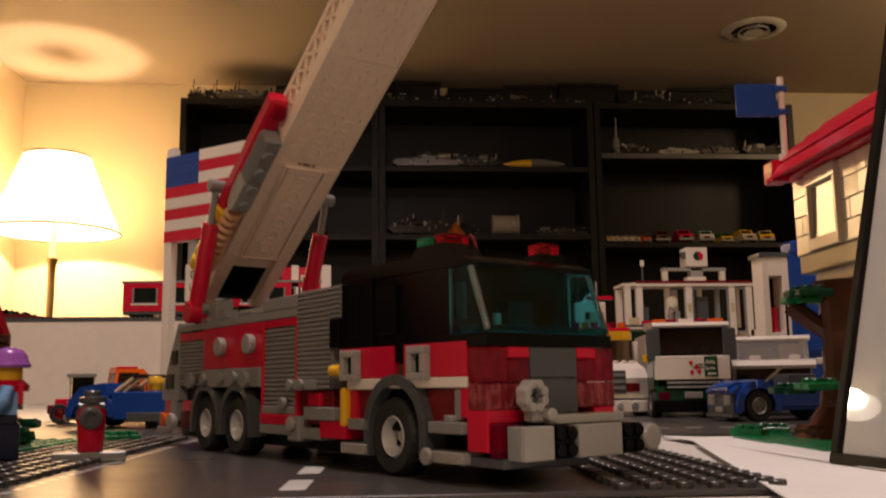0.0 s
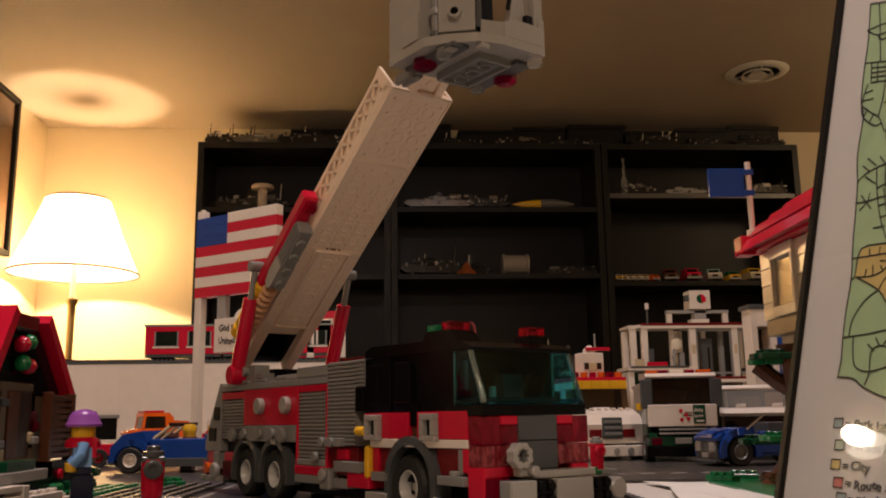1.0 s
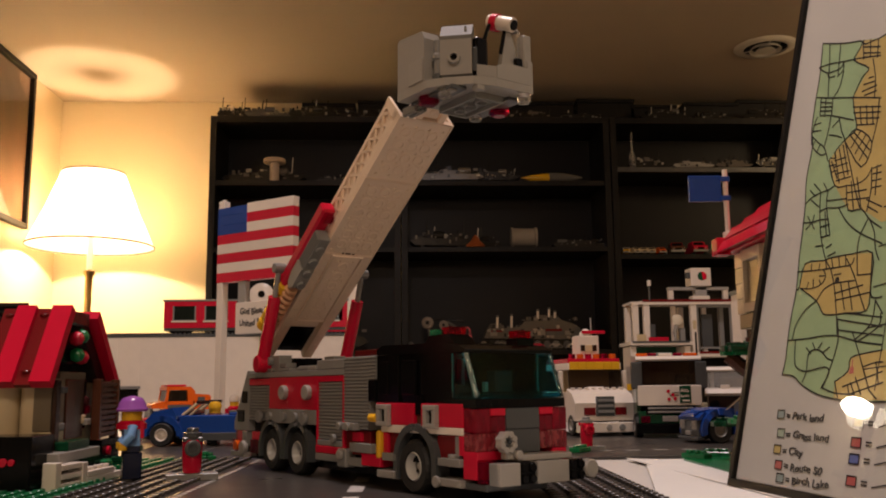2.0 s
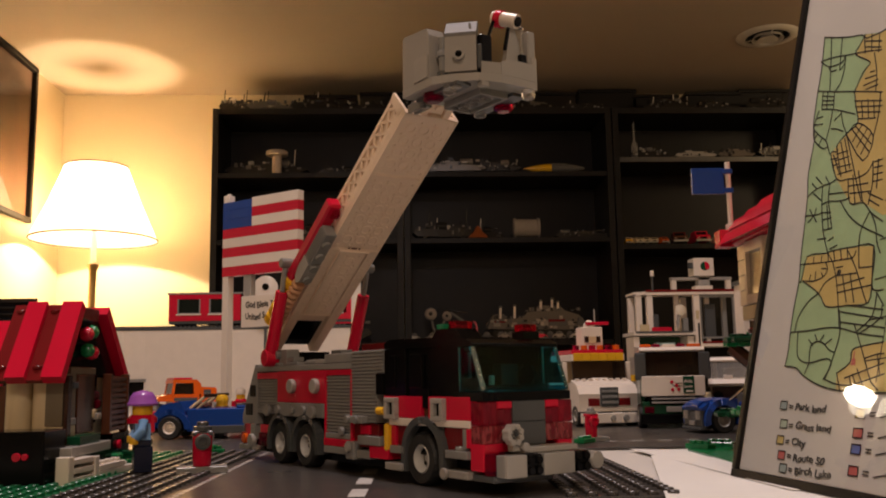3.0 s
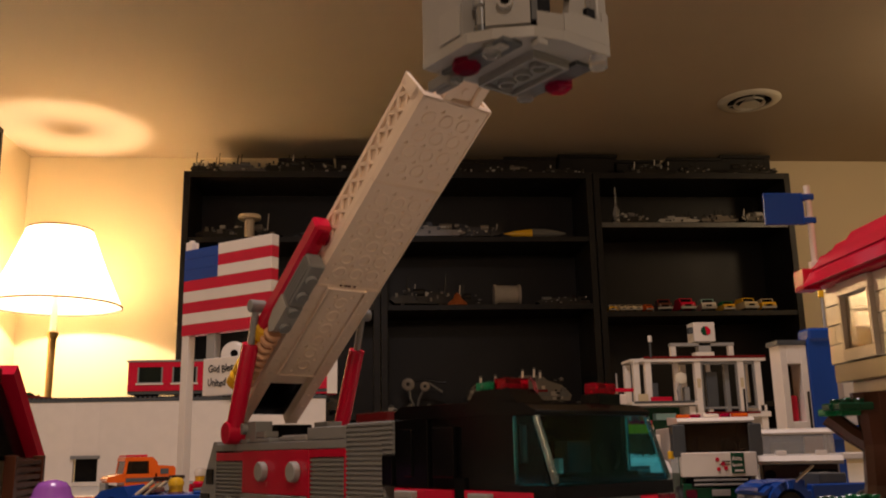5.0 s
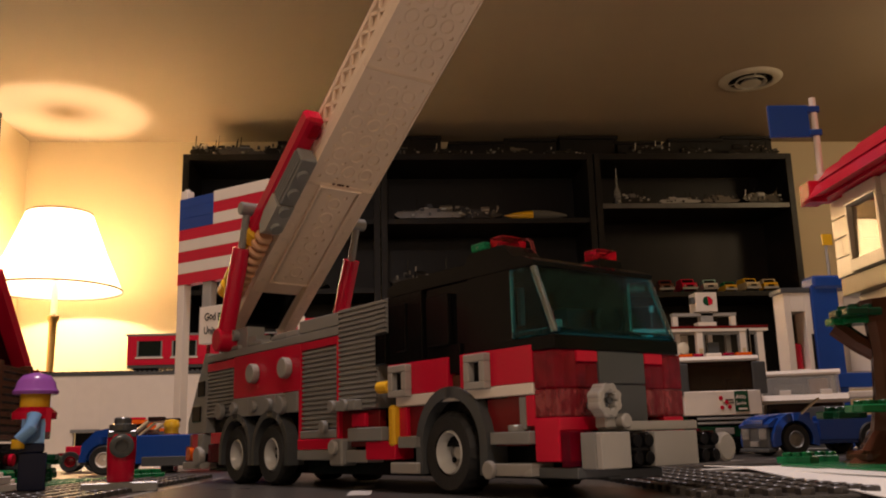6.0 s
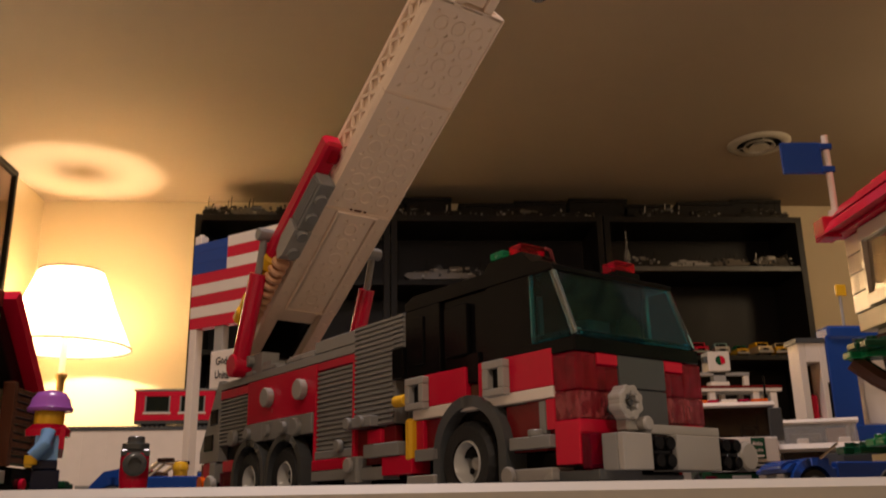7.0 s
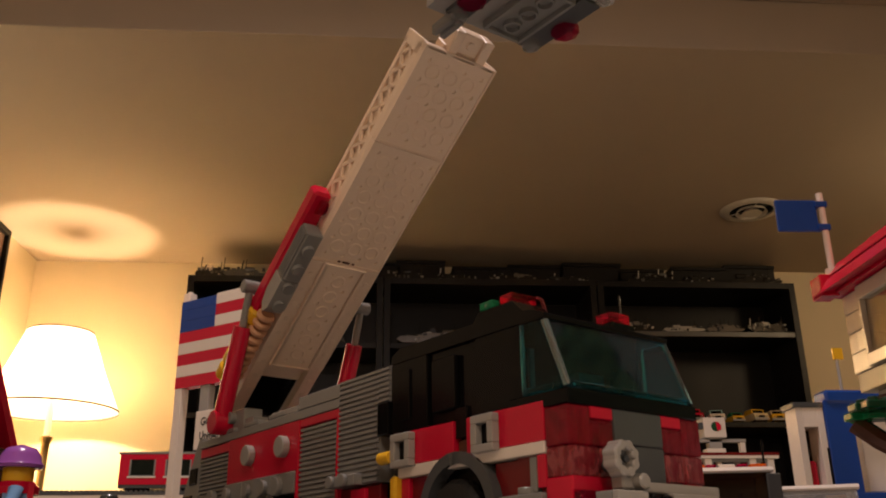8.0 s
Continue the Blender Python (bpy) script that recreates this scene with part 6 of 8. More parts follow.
def hydrant(x, y, label, s=1.0, ring=None, top=None):
    t = thing("fire_hydrant", pose(x, y, Z0, 0, 0, 15) @ Matrix.Diagonal((s, s, s, 1)), label, "fire hydrant", "fire hydrants")
    part("base_plate", cbox(bmesh.new(), -12, 12, -6, 6, 0.1, 3.4, 0.3), MGREY, t, "grey plate")
    part("barrel", lathe(bmesh.new(), (0, 0, 3.5), "z", [(4.0, 0), (4.3, 0.8), (4.7, 9), (4.7, 14), (4.4, 15.5)], 20), RED, t, "red round barrel", True)
    part("outlet", lathe(bmesh.new(), (0, -3.6, 15.2), "y", [(3.7, 0), (3.9, -2.4), (3.3, -2.8), (2.0, -2.8), (1.9, -1.2), (0.1, -1.1)], 18), ring or DGREY, t, "dark outlet ring", True)
    part("collar", cbox(bmesh.new(), -4.6, 4.6, -3.6, 4.0, 18.0, 20.2, 0.4), ring or DGREY, t)
    part("cap", lathe(bmesh.new(), (0, 0, 20.2), "z", [(4.4, 0), (4.4, 2.0), (2.8, 2.4), (2.8, 4.0), (2.4, 4.4)], 18), top or DGREY, t, "grey cap", True)
    return t


hydrant(-0.0919, 0.3053, "red hydrant with grey cap on the road edge", 1.06)
hydrant(0.1455, 0.468, "red hydrant beside the crossing road", 0.95, RED, MGREY)

# small plants
for k, (x, y) in enumerate(((-0.118, 0.437), (-0.113, 0.425), (0.137, 0.452), (-0.141, 0.335), (-0.150, 0.345), (0.196, 0.385), (0.212, 0.395))):
    bm = bmesh.new()
    for j in range(3):
        cbox(bm, -8 + 5 * j, -1 + 5 * j, -4, 4, 0, 3.2, 0.3)
        cyl(bm, (-4.5 + 5 * j, 0, 3.2), "z", 2.4, 1.8, 10)
    solo("plant_piece", bm, GREEN, pose(x, y, Z0 + 0.0002, 0, 0, 25 * k), "small green studded plant piece on the ground", "plant piece", "plant pieces")

# ---- cottage with a striped roof ----
cot = thing("cottage", pose(-0.15437, 0.32906, Z0 + 0.0023) @ Matrix.Diagonal((0.95, 0.95, 0.95, 1)), "brick cottage with striped red roof, dark shutters and porch", "cottage")
# x = 0 is the gable toward the road; y = 0 the ridge line
ridge, eave, fy, by = 90, 49.5, -49, 55


def slope(x0, x1, y0, z0, y1, z1, thick, material, lift=0.0, label=""):
    d = Vector((y1 - y0, z1 - z0)).normalized()
    nrm = Vector((-d.y, d.x))
    if nrm.y < 0:
        nrm = -nrm
    a, b2 = Vector((y0, z0)) + nrm * lift, Vector((y1, z1)) + nrm * lift
    return part("roof_stripe", prism(bmesh.new(), [tuple(a), tuple(b2), tuple(b2 + nrm * thick), tuple(a + nrm * thick)], "x", x0, x1), material, cot, label)


for k, (x0, x1) in enumerate(((-10.2, 0.4), (-18.4, -10.3), (-28.6, -18.5), (-36.4, -28.7))):
    mat = RED if k % 2 == 0 else DRED
    slope(x0, x1, -51, 47, -24, 88, 6.0 if k % 2 == 0 else 3.0, mat, 0, "red roof stripe" if k % 2 == 0 else "dark red roof stripe")
    slope(x0, x1, 54.5, 47, 12, 87, 6.0, mat)
    if k % 2:
        for y, z in ((-48.5, 54.5), (-28, 85)):
            part("roof_stud", cyl(bmesh.new(), ((x0 + x1) / 2, y, z), "z", 2.6, 1.6, 12), DRED, cot, "", True)
part("ridge_cap", cbox(bmesh.new(), -36, -2, -26, 6, 82, 89, 0.5), DRED, cot)
for x0 in (-34, -20):
    part("wall_column", cyl(bmesh.new(), (x0 + 6, -36, 18), "z", 6.8, 32, 20, 0.4), TAN, cot, "tan rounded wall brick", True)
part("wall", cbox(bmesh.new(), -34, -6, -36, 40, 12, 50), TAN, cot)
part("wall", cbox(bmesh.new(), -12.6, -3.2, -42.5, -24, 24.6, 52), DTAN, cot, "dark tan smooth corner panel")
part("wall", cbox(bmesh.new(), -9, -2.8, -43, -24, 14.6, 24.4), TAN, cot, "tan corner brick")
gab = prism(bmesh.new(), [(-42, 50), (50, 50), (10, 86), (-22, 86)], "x", -9, -5)
part("gable", gab, BLACK, cot, "black gable wall")
# Black sheet stands for the unlit room behind the door posts.
part("door", cbox(bmesh.new(), -12, -9, -24, 20, 16, 50, 0.4), BLACK, cot, "black sheet for the unlit doorway")
part("lintel", cbox(bmesh.new(), -8, -3.0, -32, 6.6, 51.6, 55.6, 0.4), DTAN, cot, "dark tan lintel beam")
part("door_post", cbox(bmesh.new(), -7, -2.5, -23, -10.2, 19.6, 51.4, 0.4), BROWN, cot, "brown door post")
part("door_post", cbox(bmesh.new(), -7, -2.8, -10, 5, 19.6, 51.4, 0.4), DBROWN, cot, "dark brown door post")
part("door_post", cbox(bmesh.new(), -8, -4.5, -31, -24, 16, 51.4, 0.4), DBROWN, cot)
part("door_post", cbox(bmesh.new(), -8, -4.5, 9, 14, 24, 51.4, 0.4), BLACK, cot)
part("corner_post", cbox(bmesh.new(), -3.1, -0.8, -42, -36, 14.6, 51, 0.4), DBROWN, cot, "dark brown corner post")
for y, z, mat in ((-33, 25, MGREY), (8, 26, GREY), (-31, 44, DGREY)):
    part("wall_clip", cbox(bmesh.new(), -4.4, -0.4, y - 3.4, y + 3.4, z, z + 3.6, 0.4), mat, cot, "grey clip")
for y, z, mat in ((9, 37, CLEAR_PINK), (12, 32, CLEAR_RED), (5, 27, TAN)):
    part("window_piece", cbox(bmesh.new(), -6, -2, y - 3, y + 3, z, z + 5, 0.8), mat, cot, "small glassy piece in the doorway")
shut = part("shutter", cbox(bmesh.new(), -1.5, 0, 19, 50, 18, 51, 0.2), DBROWN, cot, "dark brown louvred shutter")
for y0, y1 in ((15.5, 19.5), (49, 52)):
    part("stile", cbox(bmesh.new(), -2, 3, y0, y1, 17, 52, 0.3), BROWN, shut)
for k in range(10):
    part("slat", cbox(bmesh.new(), 0, 2.4, 19.5, 49, 18.5 + 3.25 * k, 20.9 + 3.25 * k, 0.2), BROWN, shut)
part("pedestal", cbox(bmesh.new(), -2, 6, -42, -23, -2.3, 9.5, 0.4), BROWN, cot, "brown step under the porch")
part("bracket", prism(bmesh.new(), [(-18, 9.4), (18, 9.4), (18, 4), (4, -2.3), (-18, -2.3)], "x", -1.5, 5), BLACK, cot, "dark sloped porch bracket")
part("side_box", cbox(bmesh.new(), -10, 2, 24, 58, -2.3, 17, 0.5), BLACK, cot, "black box beside the porch")
part("side_lamp", cyl(bmesh.new(), (2, 35, 10), "x", 2.6, 1.8, 12), RED, cot, "red round lamp", True)
shrub = random.Random(4)
bm = bmesh.new()
for k in range(14):
    a, b2, c2 = shrub.uniform(4, 13), shrub.uniform(44, 62), shrub.uniform(-1, 12)
    cbox(bm, a - 3.4, a + 3.4, b2 - 3.4, b2 + 3.4, c2 - 1.6, c2 + 1.6, 0.6, Matrix.Translation((0, 0, 0)))
part("bush", bm, DGREEN, cot, "dark green leaf pieces by the step")
part("floor_slab", cbox(bmesh.new(), -36, 8, -58, 3, 9.6, 14.5), GREY, cot, "grey porch slab")
part("foundation", cbox(bmesh.new(), -34, -2, -40, 42, -2.3, 9.6), BROWN, cot)
part("planter", cbox(bmesh.new(), -2, 6, -41, -9, 14.6, 19.2), DGREEN, cot, "dark green planter")
part("bush", cbox(bmesh.new(), 2, 9, 14, 25, -2.3, 6, 1.2), GREEN, cot, "green bush piece")
for k, (y, z, mat) in enumerate(((-14, 74, RED), (-6, 75.5, GREEN), (-12, 65, GREEN), (-5, 64, RED))):
    part("wreath_ball", lathe(bmesh.new(), (-2, y, z), "x", [(1, -4.0), (3.3, -2.6), (4.2, 0), (3.3, 2.6), (1, 4.0)], 16), mat, cot, "glossy round ornament piece", True)
# porch fence
fence = thing("porch_fence", pose(-0.1463, 0.25829, Z0 + 0.0023, 0, 0, -6) @ Matrix.Diagonal((0.95, 0.95, 0.95, 1)), "low white slatted fence in front of the cottage", "fence")
part("post", cbox(bmesh.new(), -3.4, 3.4, 2.2, 8, -2.3, 11.0, 0.3), WHITE, fence)
part("post", cbox(bmesh.new(), -4, 4, 30, 35, -2.3, 9.2, 0.3), WHITE, fence)
for k, z in enumerate((-2.0, 2.4, 6.8)):
    part("rail", cbox(bmesh.new(), -2.5, 3.5, 8, 30, z, z + 2.7, 0.3), WHITE, fence)
part("sill_plate", cbox(bmesh.new(), -4, 4, 35.2, 79, -2.3, 1.2, 0.3), WHITE, fence)
part("sill_plate", cbox(bmesh.new(), -3.6, 4, 36, 68, 1.3, 4.2, 0.3), WHITE, fence)
for k in range(4):
    part("stud", cyl(bmesh.new(), (0, 40 + 8 * k, 4.2), "z", 2.4, 1.7, 12), WHITE, fence, "", True)
part("stud", cyl(bmesh.new(), (0, 73.5, 1.2), "z", 2.4, 1.7, 12), WHITE, fence, "", True)
# dark crate by the cottage
crate = thing("dark_crate", pose(-0.16862, 0.26446, Z0 + 0.0023) @ Matrix.Diagonal((0.95, 0.95, 0.95, 1)), "black ribbed crate with red studs on the grass", "crate")
part("body", cbox(bmesh.new(), -60, 17, -10, 18, -2.3, 24, 0.5), BLACK, crate)
for k in range(2):
    part("red_stud", cyl(bmesh.new(), (4.4 + 4.0 * k, -10, 12.0), "y", 2.1 - 0.5 * k, -1.6, 14), RED, crate, "red round lamp", True)
# neighbouring roof far left
nb = thing("cottage", pose(-0.30, 0.47, Z0), "dark-roofed brick house with a red porch roof", "cottage")
for k in range(9):
    part("roof_tile", prism(bmesh.new(), [(-44 + 5 * k, 62 + 4.8 * k), (-38.6 + 5 * k, 66.6 + 4.8 * k), (-38.6 + 5 * k, 68.4 + 4.8 * k), (-44 + 5 * k, 65.4 + 4.8 * k)], "x", -110, 55), BLACK, nb)
part("roof_back", prism(bmesh.new(), [(1, 104.4), (44, 60), (-42, 60)], "x", -109, 54), BLACK, nb)
part("wall", cbox(bmesh.new(), -100, 48, -36, 40, 0.2, 59.8, 0.4), TAN, nb)
part("porch_roof", prism(bmesh.new(), [(-100, 46), (-96, 46), (-66, 86), (-72, 86)], "x", -20, 76), RED, nb, "red porch roof")
part("porch_post", cbox(bmesh.new(), 70, 78, -96, -88, 0.2, 46, 0.4), BROWN, nb)
part("porch_beam", cbox(bmesh.new(), -18, 80, -72, -36, 76, 82, 0.4), DRED, nb)
part("porch_wall", cbox(bmesh.new(), -18, 66, -60, -36.2, 0.2, 75.8, 0.4), BLACK, nb)

# ---- flag of bricks ----
fl = thing("brick_flag", pose(-0.1675, 0.745, ZM + 0.0014, 0, 0, -36), "brick-built striped flag on a white post with a lettered sign", "flag")
FT = 229.5
part("pole", cbox(bmesh.new(), 0.5, 8.5, -4, 4, 0.2, FT + 6, 0.3), WHITE, fl, "white stacked-brick post")
part("pole_stud", cyl(bmesh.new(), (4.5, 0, FT + 6), "z", 2.4, 1.8, 12), WHITE, fl, "", True)
for k in range(8):
    zt = FT - 9.75 * k
    mat = RED if k % 2 else WHITE
    x0 = 41 if k < 3 else 0
    part("stripe_brick", cbox(bmesh.new(), x0, 103, -4.2, 4.2, zt - 9.7, zt, 0.2), mat, fl, "red stripe" if k % 2 else "white stripe")
for k in range(3):
    part("canton_brick", cbox(bmesh.new(), 0, 40.8, -4.3, 4.3, FT - 9.75 * k - 9.7 - 0.0, FT - 9.75 * k - (1.5 if k == 0 else 0), 0.2), BLUE, fl, "dark blue corner brick")
part("hanger", cbox(bmesh.new(), 30, 40, -3.5, 3.5, 130, FT - 78.1, 0.3), GREY, fl, "grey hanger bricks")
sg = part("sign_board", cbox(bmesh.new(), 28, 92, -4.0, 3.0, 99, 130, 0.3), WHITE, fl, "white sign board with handwriting")
for line, zz in (("God Bless The", 0.1180), ("United States", 0.1065)):
    words("sign_words", line, 0.0088, INK, sg, Matrix.Translation((0.034, -0.00415, zz)) @ Matrix.Diagonal((0.86, 1, 1, 1)) @ Matrix.Rotation(radians(90), 4, "X"), "black handwriting")
part("flag_foot", cbox(bmesh.new(), -8, 17, -8, 8, -1.4, 3.3, 0.3), WHITE, fl)

# ---- white retaining wall with a train on top ----
deck = thing("raised_track_deck", pose(-0.95, 1.72, TABLE), "long white raised deck with dark track and openings", "raised deck")
DH = 162
openings = [(385, 430, 8, 50), (735, 780, 8, 50)]
prev = 0
for x0, x1, z0, z1 in openings:
    part("wall_panel", cbox(bmesh.new(), prev, x0, 0, 12, 0.2, DH - 6, 0.4), WHITE, deck, "white brick wall")
    part("wall_panel", cbox(bmesh.new(), x0, x1, 0, 12, z1, DH - 6, 0.4), WHITE, deck)
    part("wall_panel", cbox(bmesh.new(), x0, x1, 0, 12, 0.2, z0, 0.4), WHITE, deck)
    part("lintel", cbox(bmesh.new(), x0 - 4, x1 + 4, -6, 0, z1, z1 + 6, 0.4), MGREY, deck, "grey lintel")
    part("opening_back", cbox(bmesh.new(), x0, x1, 14, 18, z0, z1, 0.4), BLACK, deck)
    prev = x1
part("wall_panel", cbox(bmesh.new(), prev, 856, 0, 12, 0.2, DH - 6, 0.4), WHITE, deck)
part("deck_plate", cbox(bmesh.new(), 0, 858, -2, 150, DH - 6, DH, 0.4), DGREY, deck, "dark grey deck plate")
bm = bmesh.new()
for k in range(94):
    cbox(bm, 4 + 9 * k, 9 + 9 * k, 4, 56, DH, DH + 3.2, 0.2)
tagged(part("track_bed", bm, DGREY, deck, "dark grey track bed"), kind="stuff")


def train_car(x, length, label):
    t = thing("train_car", pose(x, 1.755, TABLE + 0.001 * DH + 0.0033), label, "train car", "train on the raised deck")
    L = length * 1000
    part("underframe", cbox(bmesh.new(), 0, L, -26, 26, 4, 10, 0.4), DGREY, t)
    n = int(L / 52)
    part("lower_side", cbox(bmesh.new(), 0, L, -28, 28, 10, 24, 0.4), RED, t, "red lower car side")
    part("upper_side", cbox(bmesh.new(), 0, L, -28, 28, 56, 66, 0.4), RED, t)
    for k in range(n + 1):
        a = k * (L - 18) / n
        part("pillar", cbox(bmesh.new(), a, a + 18, -28, 28, 24, 56, 0.4), RED, t)
    for k in range(n):
        a = k * (L - 18) / n + 18
        b2 = (k + 1) * (L - 18) / n
        wf = bmesh.new()
        cbox(wf, a, a + 3, -28.5, -25, 24, 56, 0.3)
        cbox(wf, b2 - 3, b2, -28.5, -25, 24, 56, 0.3)
        cbox(wf, a + 3, b2 - 3, -28.5, -25, 24, 27, 0.3)
        wn = part("window", wf, MGREY, t, "grey framed train window")
        part("pane", cbox(bmesh.new(), a + 3, b2 - 3, -26, -25, 27, 56, 0.1), DARK_PANE, wn)
        part("sill", cbox(bmesh.new(), a - 2, b2 + 2, -31, -28, 22, 25, 0.3), WHITE, wn)
    part("roof", cbox(bmesh.new(), -3, L + 3, -30, 30, 66, 70, 0.6), MGREY, t, "grey train roof")
    for sx in (0.2, 0.8):
        part("bogie", cbox(bmesh.new(), sx * L - 18, sx * L + 18, -22, 22, 0, 5, 0.4), BLACK, t)
    return t


train_car(-0.475, 0.150, "red train car with grey-framed windows")
train_car(-0.318, 0.226, "red train car behind the flag")
for k in range(7):
    bm = bmesh.new()
    for j in range(4):
        cbox(bm, -16 + 9 * j, -8 + 9 * j, -8, 8, 0, 9 + 3 * ((j + k) % 2), 0.5)
        cyl(bm, (-12 + 9 * j, 0, 9 + 3 * ((j + k) % 2)), "z", 2.6, 1.8, 10)
    solo("hedge_piece", bm, (DGREEN, DGREEN, BROWN)[k % 3], pose(-0.90 + 0.036 * k, 1.76, TABLE + 0.001 * DH + 0.0033), "dark green hedge bricks along the track", "hedge", "hedge pieces")
# signal head behind the flag
sig = thing("signal_disc", pose(-0.262, 1.66, TABLE), "white signal disc with a black centre on a post", "signal")
part("post", cbox(bmesh.new(), -3, 3, -3, 3, 0.2, 220, 0.3), DGREY, sig)
part("disc", lathe(bmesh.new(), (0, -3, 236), "y", [(24, 0), (25, -3), (22, -5)], 28), WHITE, sig, "white disc", True)
part("centre", cyl(bmesh.new(), (0, -8, 238), "y", 7, -2, 16), BLACK, sig, "", True)
# station house between the boom and the cab
sth = thing("station_house", pose(-0.17, 1.73, TABLE + 0.001 * DH + 0.0033), "red and white station house with a window", "station house")
part("wall", cbox(bmesh.new(), 0, 95, 0, 60, 0.2, 96, 0.4), RED, sth)
part("corner", cbox(bmesh.new(), 78, 98, -3, 5, 0.2, 100, 0.4), WHITE, sth)
part("corner", cbox(bmesh.new(), 20, 34, -3, 0, 0.2, 100, 0.4), WHITE, sth)
wnd = part("window", cbox(bmesh.new(), 38, 72, -2, 0, 20, 80, 0.3), WHITE, sth, "white framed window")
part("pane", cbox(bmesh.new(), 42, 68, -3, -2, 24, 76, 0.2), DARK_PANE, wnd)


# ---- vehicles ----
def car_wheel_x(parent, x, y, r=9.5, w=8, rim=GREY):
    """A wheel whose axle runs along x; the rim is on the outer side."""
    s = 1 if x > 0 else -1
    prof = [(r * 0.54, 0), (r * 0.9, -0.2), (r, 1), (r, w - 1), (r * 0.9, w + 0.2), (r * 0.54, w)]
    ty = part("wheel", lathe(bmesh.new(), (x, y, r), "x", [(a, -s * b) for a, b in prof], 26, None, False), RUBBER, parent, "black rubber tyre", True)
    part("rim", lathe(bmesh.new(), (x + s * 0.1, y, r), "x", [(r * 0.56, -s * 0.4), (r * 0.51, s * 0.2), (r * 0.45, -s * 0.4), (r * 0.40, -s * 1.6), (r * 0.2, -s * 1.2), (0.2, -s * 0.4)], 22, None, False), rim, ty, "", True)
    return ty


def car_wheel(parent, x, y, r=9.5, w=8, rim=GREY, sign=-1):
    prof = [(r * 0.54, 0), (r * 0.9, -0.2), (r, 1), (r, w - 1), (r * 0.9, w + 0.2), (r * 0.54, w)]
    ty = part("wheel", lathe(bmesh.new(), (x, y, r), "y", [(a, -sign * b) for a, b in prof], 26, None, False), RUBBER, parent, "black rubber tyre", True)
    part("rim", lathe(bmesh.new(), (x, y + sign * 0.1, r), "y", [(r * 0.56, -sign * 0.4), (r * 0.51, sign * 0.2), (r * 0.45, -sign * 0.4), (r * 0.40, -sign * 1.6), (r * 0.2, -sign * 1.2), (0.2, -sign * 0.4)], 22, None, False), rim, ty, "", True)
    return ty


# blue convertible, nose to the left
bc = thing("toy_convertible", pose(-0.1765, 0.6270, ZM, 0, 0, 176) @ Matrix.Diagonal((1.085, 1.085, 1.06, 1)), "blue brick convertible with white-rimmed wheels and driver", "toy car")
# local x forward, y to its left; the side toward the camera is +y
part("body", cbox(bmesh.new(), -92, -8, -22, 22, 6, 24, 0.6), BLUE, bc, "blue side panels")
part("skirt", cbox(bmesh.new(), -66, -18, -22.5, 22.5, 4.5, 10.5, 0.4), DGREY, bc)
hood = prism(bmesh.new(), [(-6, 22), (-2, 30), (12, 27.5), (20, 19), (21, 10), (14, 9), (8, 16), (-6, 17)], "y", -21, 21)
part("engine_block", cbox(bmesh.new(), -8, 14, -13, 13, 6, 18, 0.5), DGREY, bc)
part("hood", hood, BLUE, bc, "rounded blue bonnet")
for y0, y1 in ((-23, -14), (14, 23)):
    arc = [(5 + 11.6 * math.cos(math.pi * k / 10), 8 + 11.6 * math.sin(math.pi * k / 10)) for k in range(11)]
    arc2 = [(5 + 16 * math.cos(math.pi * k / 10), 8 + 16 * math.sin(math.pi * k / 10)) for k in range(11)]
    bm = bmesh.new()
    for k in range(10):
        prism(bm, [arc[k], arc2[k], arc2[k + 1], arc[k + 1]], "y", y0, y1)
    bmesh.ops.remove_doubles(bm, verts=bm.verts, dist=1e-6)
    part("fender", bm, BLUE, bc, "blue curved fender", True)
for x in (5, -80):
    car_wheel(bc, x, 24.5, 9.2, 8, WHITE, 1)
    car_wheel(bc, x, -24.5, 9.2, 8, WHITE, -1)
for y in (-17, 17):
    part("windscreen_post", tube(bmesh.new(), [(-9, y, 24), (-21, y, 33.5)], 1.3, 8), TAN, bc, "tan windscreen post", True)
    part("post_cap", cbox(bmesh.new(), -30, -20, y - 2.4, y + 2.4, 33.0, 35.6, 0.4), DBROWN, bc)
part("seat", cbox(bmesh.new(), -50, -44, -14, 14, 18, 27.5, 0.8), DGREY, bc, "dark grey seat back")
part("windscreen_top", tube(bmesh.new(), [(-21, -17, 33.5), (-21, 17, 33.5)], 1.3, 8), TAN, bc, "tan windscreen rail", True)
part("windscreen_bar", tube(bmesh.new(), [(-14, 17, 23.5), (-25, 17, 32.5)], 0.9, 8), TAN, bc, "", True)
part("dash", cbox(bmesh.new(), -18, -10, -14, 14, 24.2, 28, 0.8), BROWN, bc, "brown dashboard")
part("rear_deck", cbox(bmesh.new(), -92, -46, -20, 20, 24.1, 26, 0.6), BLUE, bc, "blue rear deck")
part("headlamp", cbox(bmesh.new(), 18, 21.5, 10, 19, 13, 18, 0.5), CLEAR, bc, "clear headlamp")
part("bumper", cbox(bmesh.new(), 17, 23, -20, 20, 6, 9.5, 0.4), GREY, bc)
toy_figure(pose(-0.1450, 0.6270, ZM - 0.0002, 0, 0, 90) @ Matrix.Diagonal((0.98, 0.98, 0.865, 1)), (NAVY, BROWN, YELLOW, BROWN, YELLOW), "yellow-headed toy figure sitting in the blue convertible", "helmet")

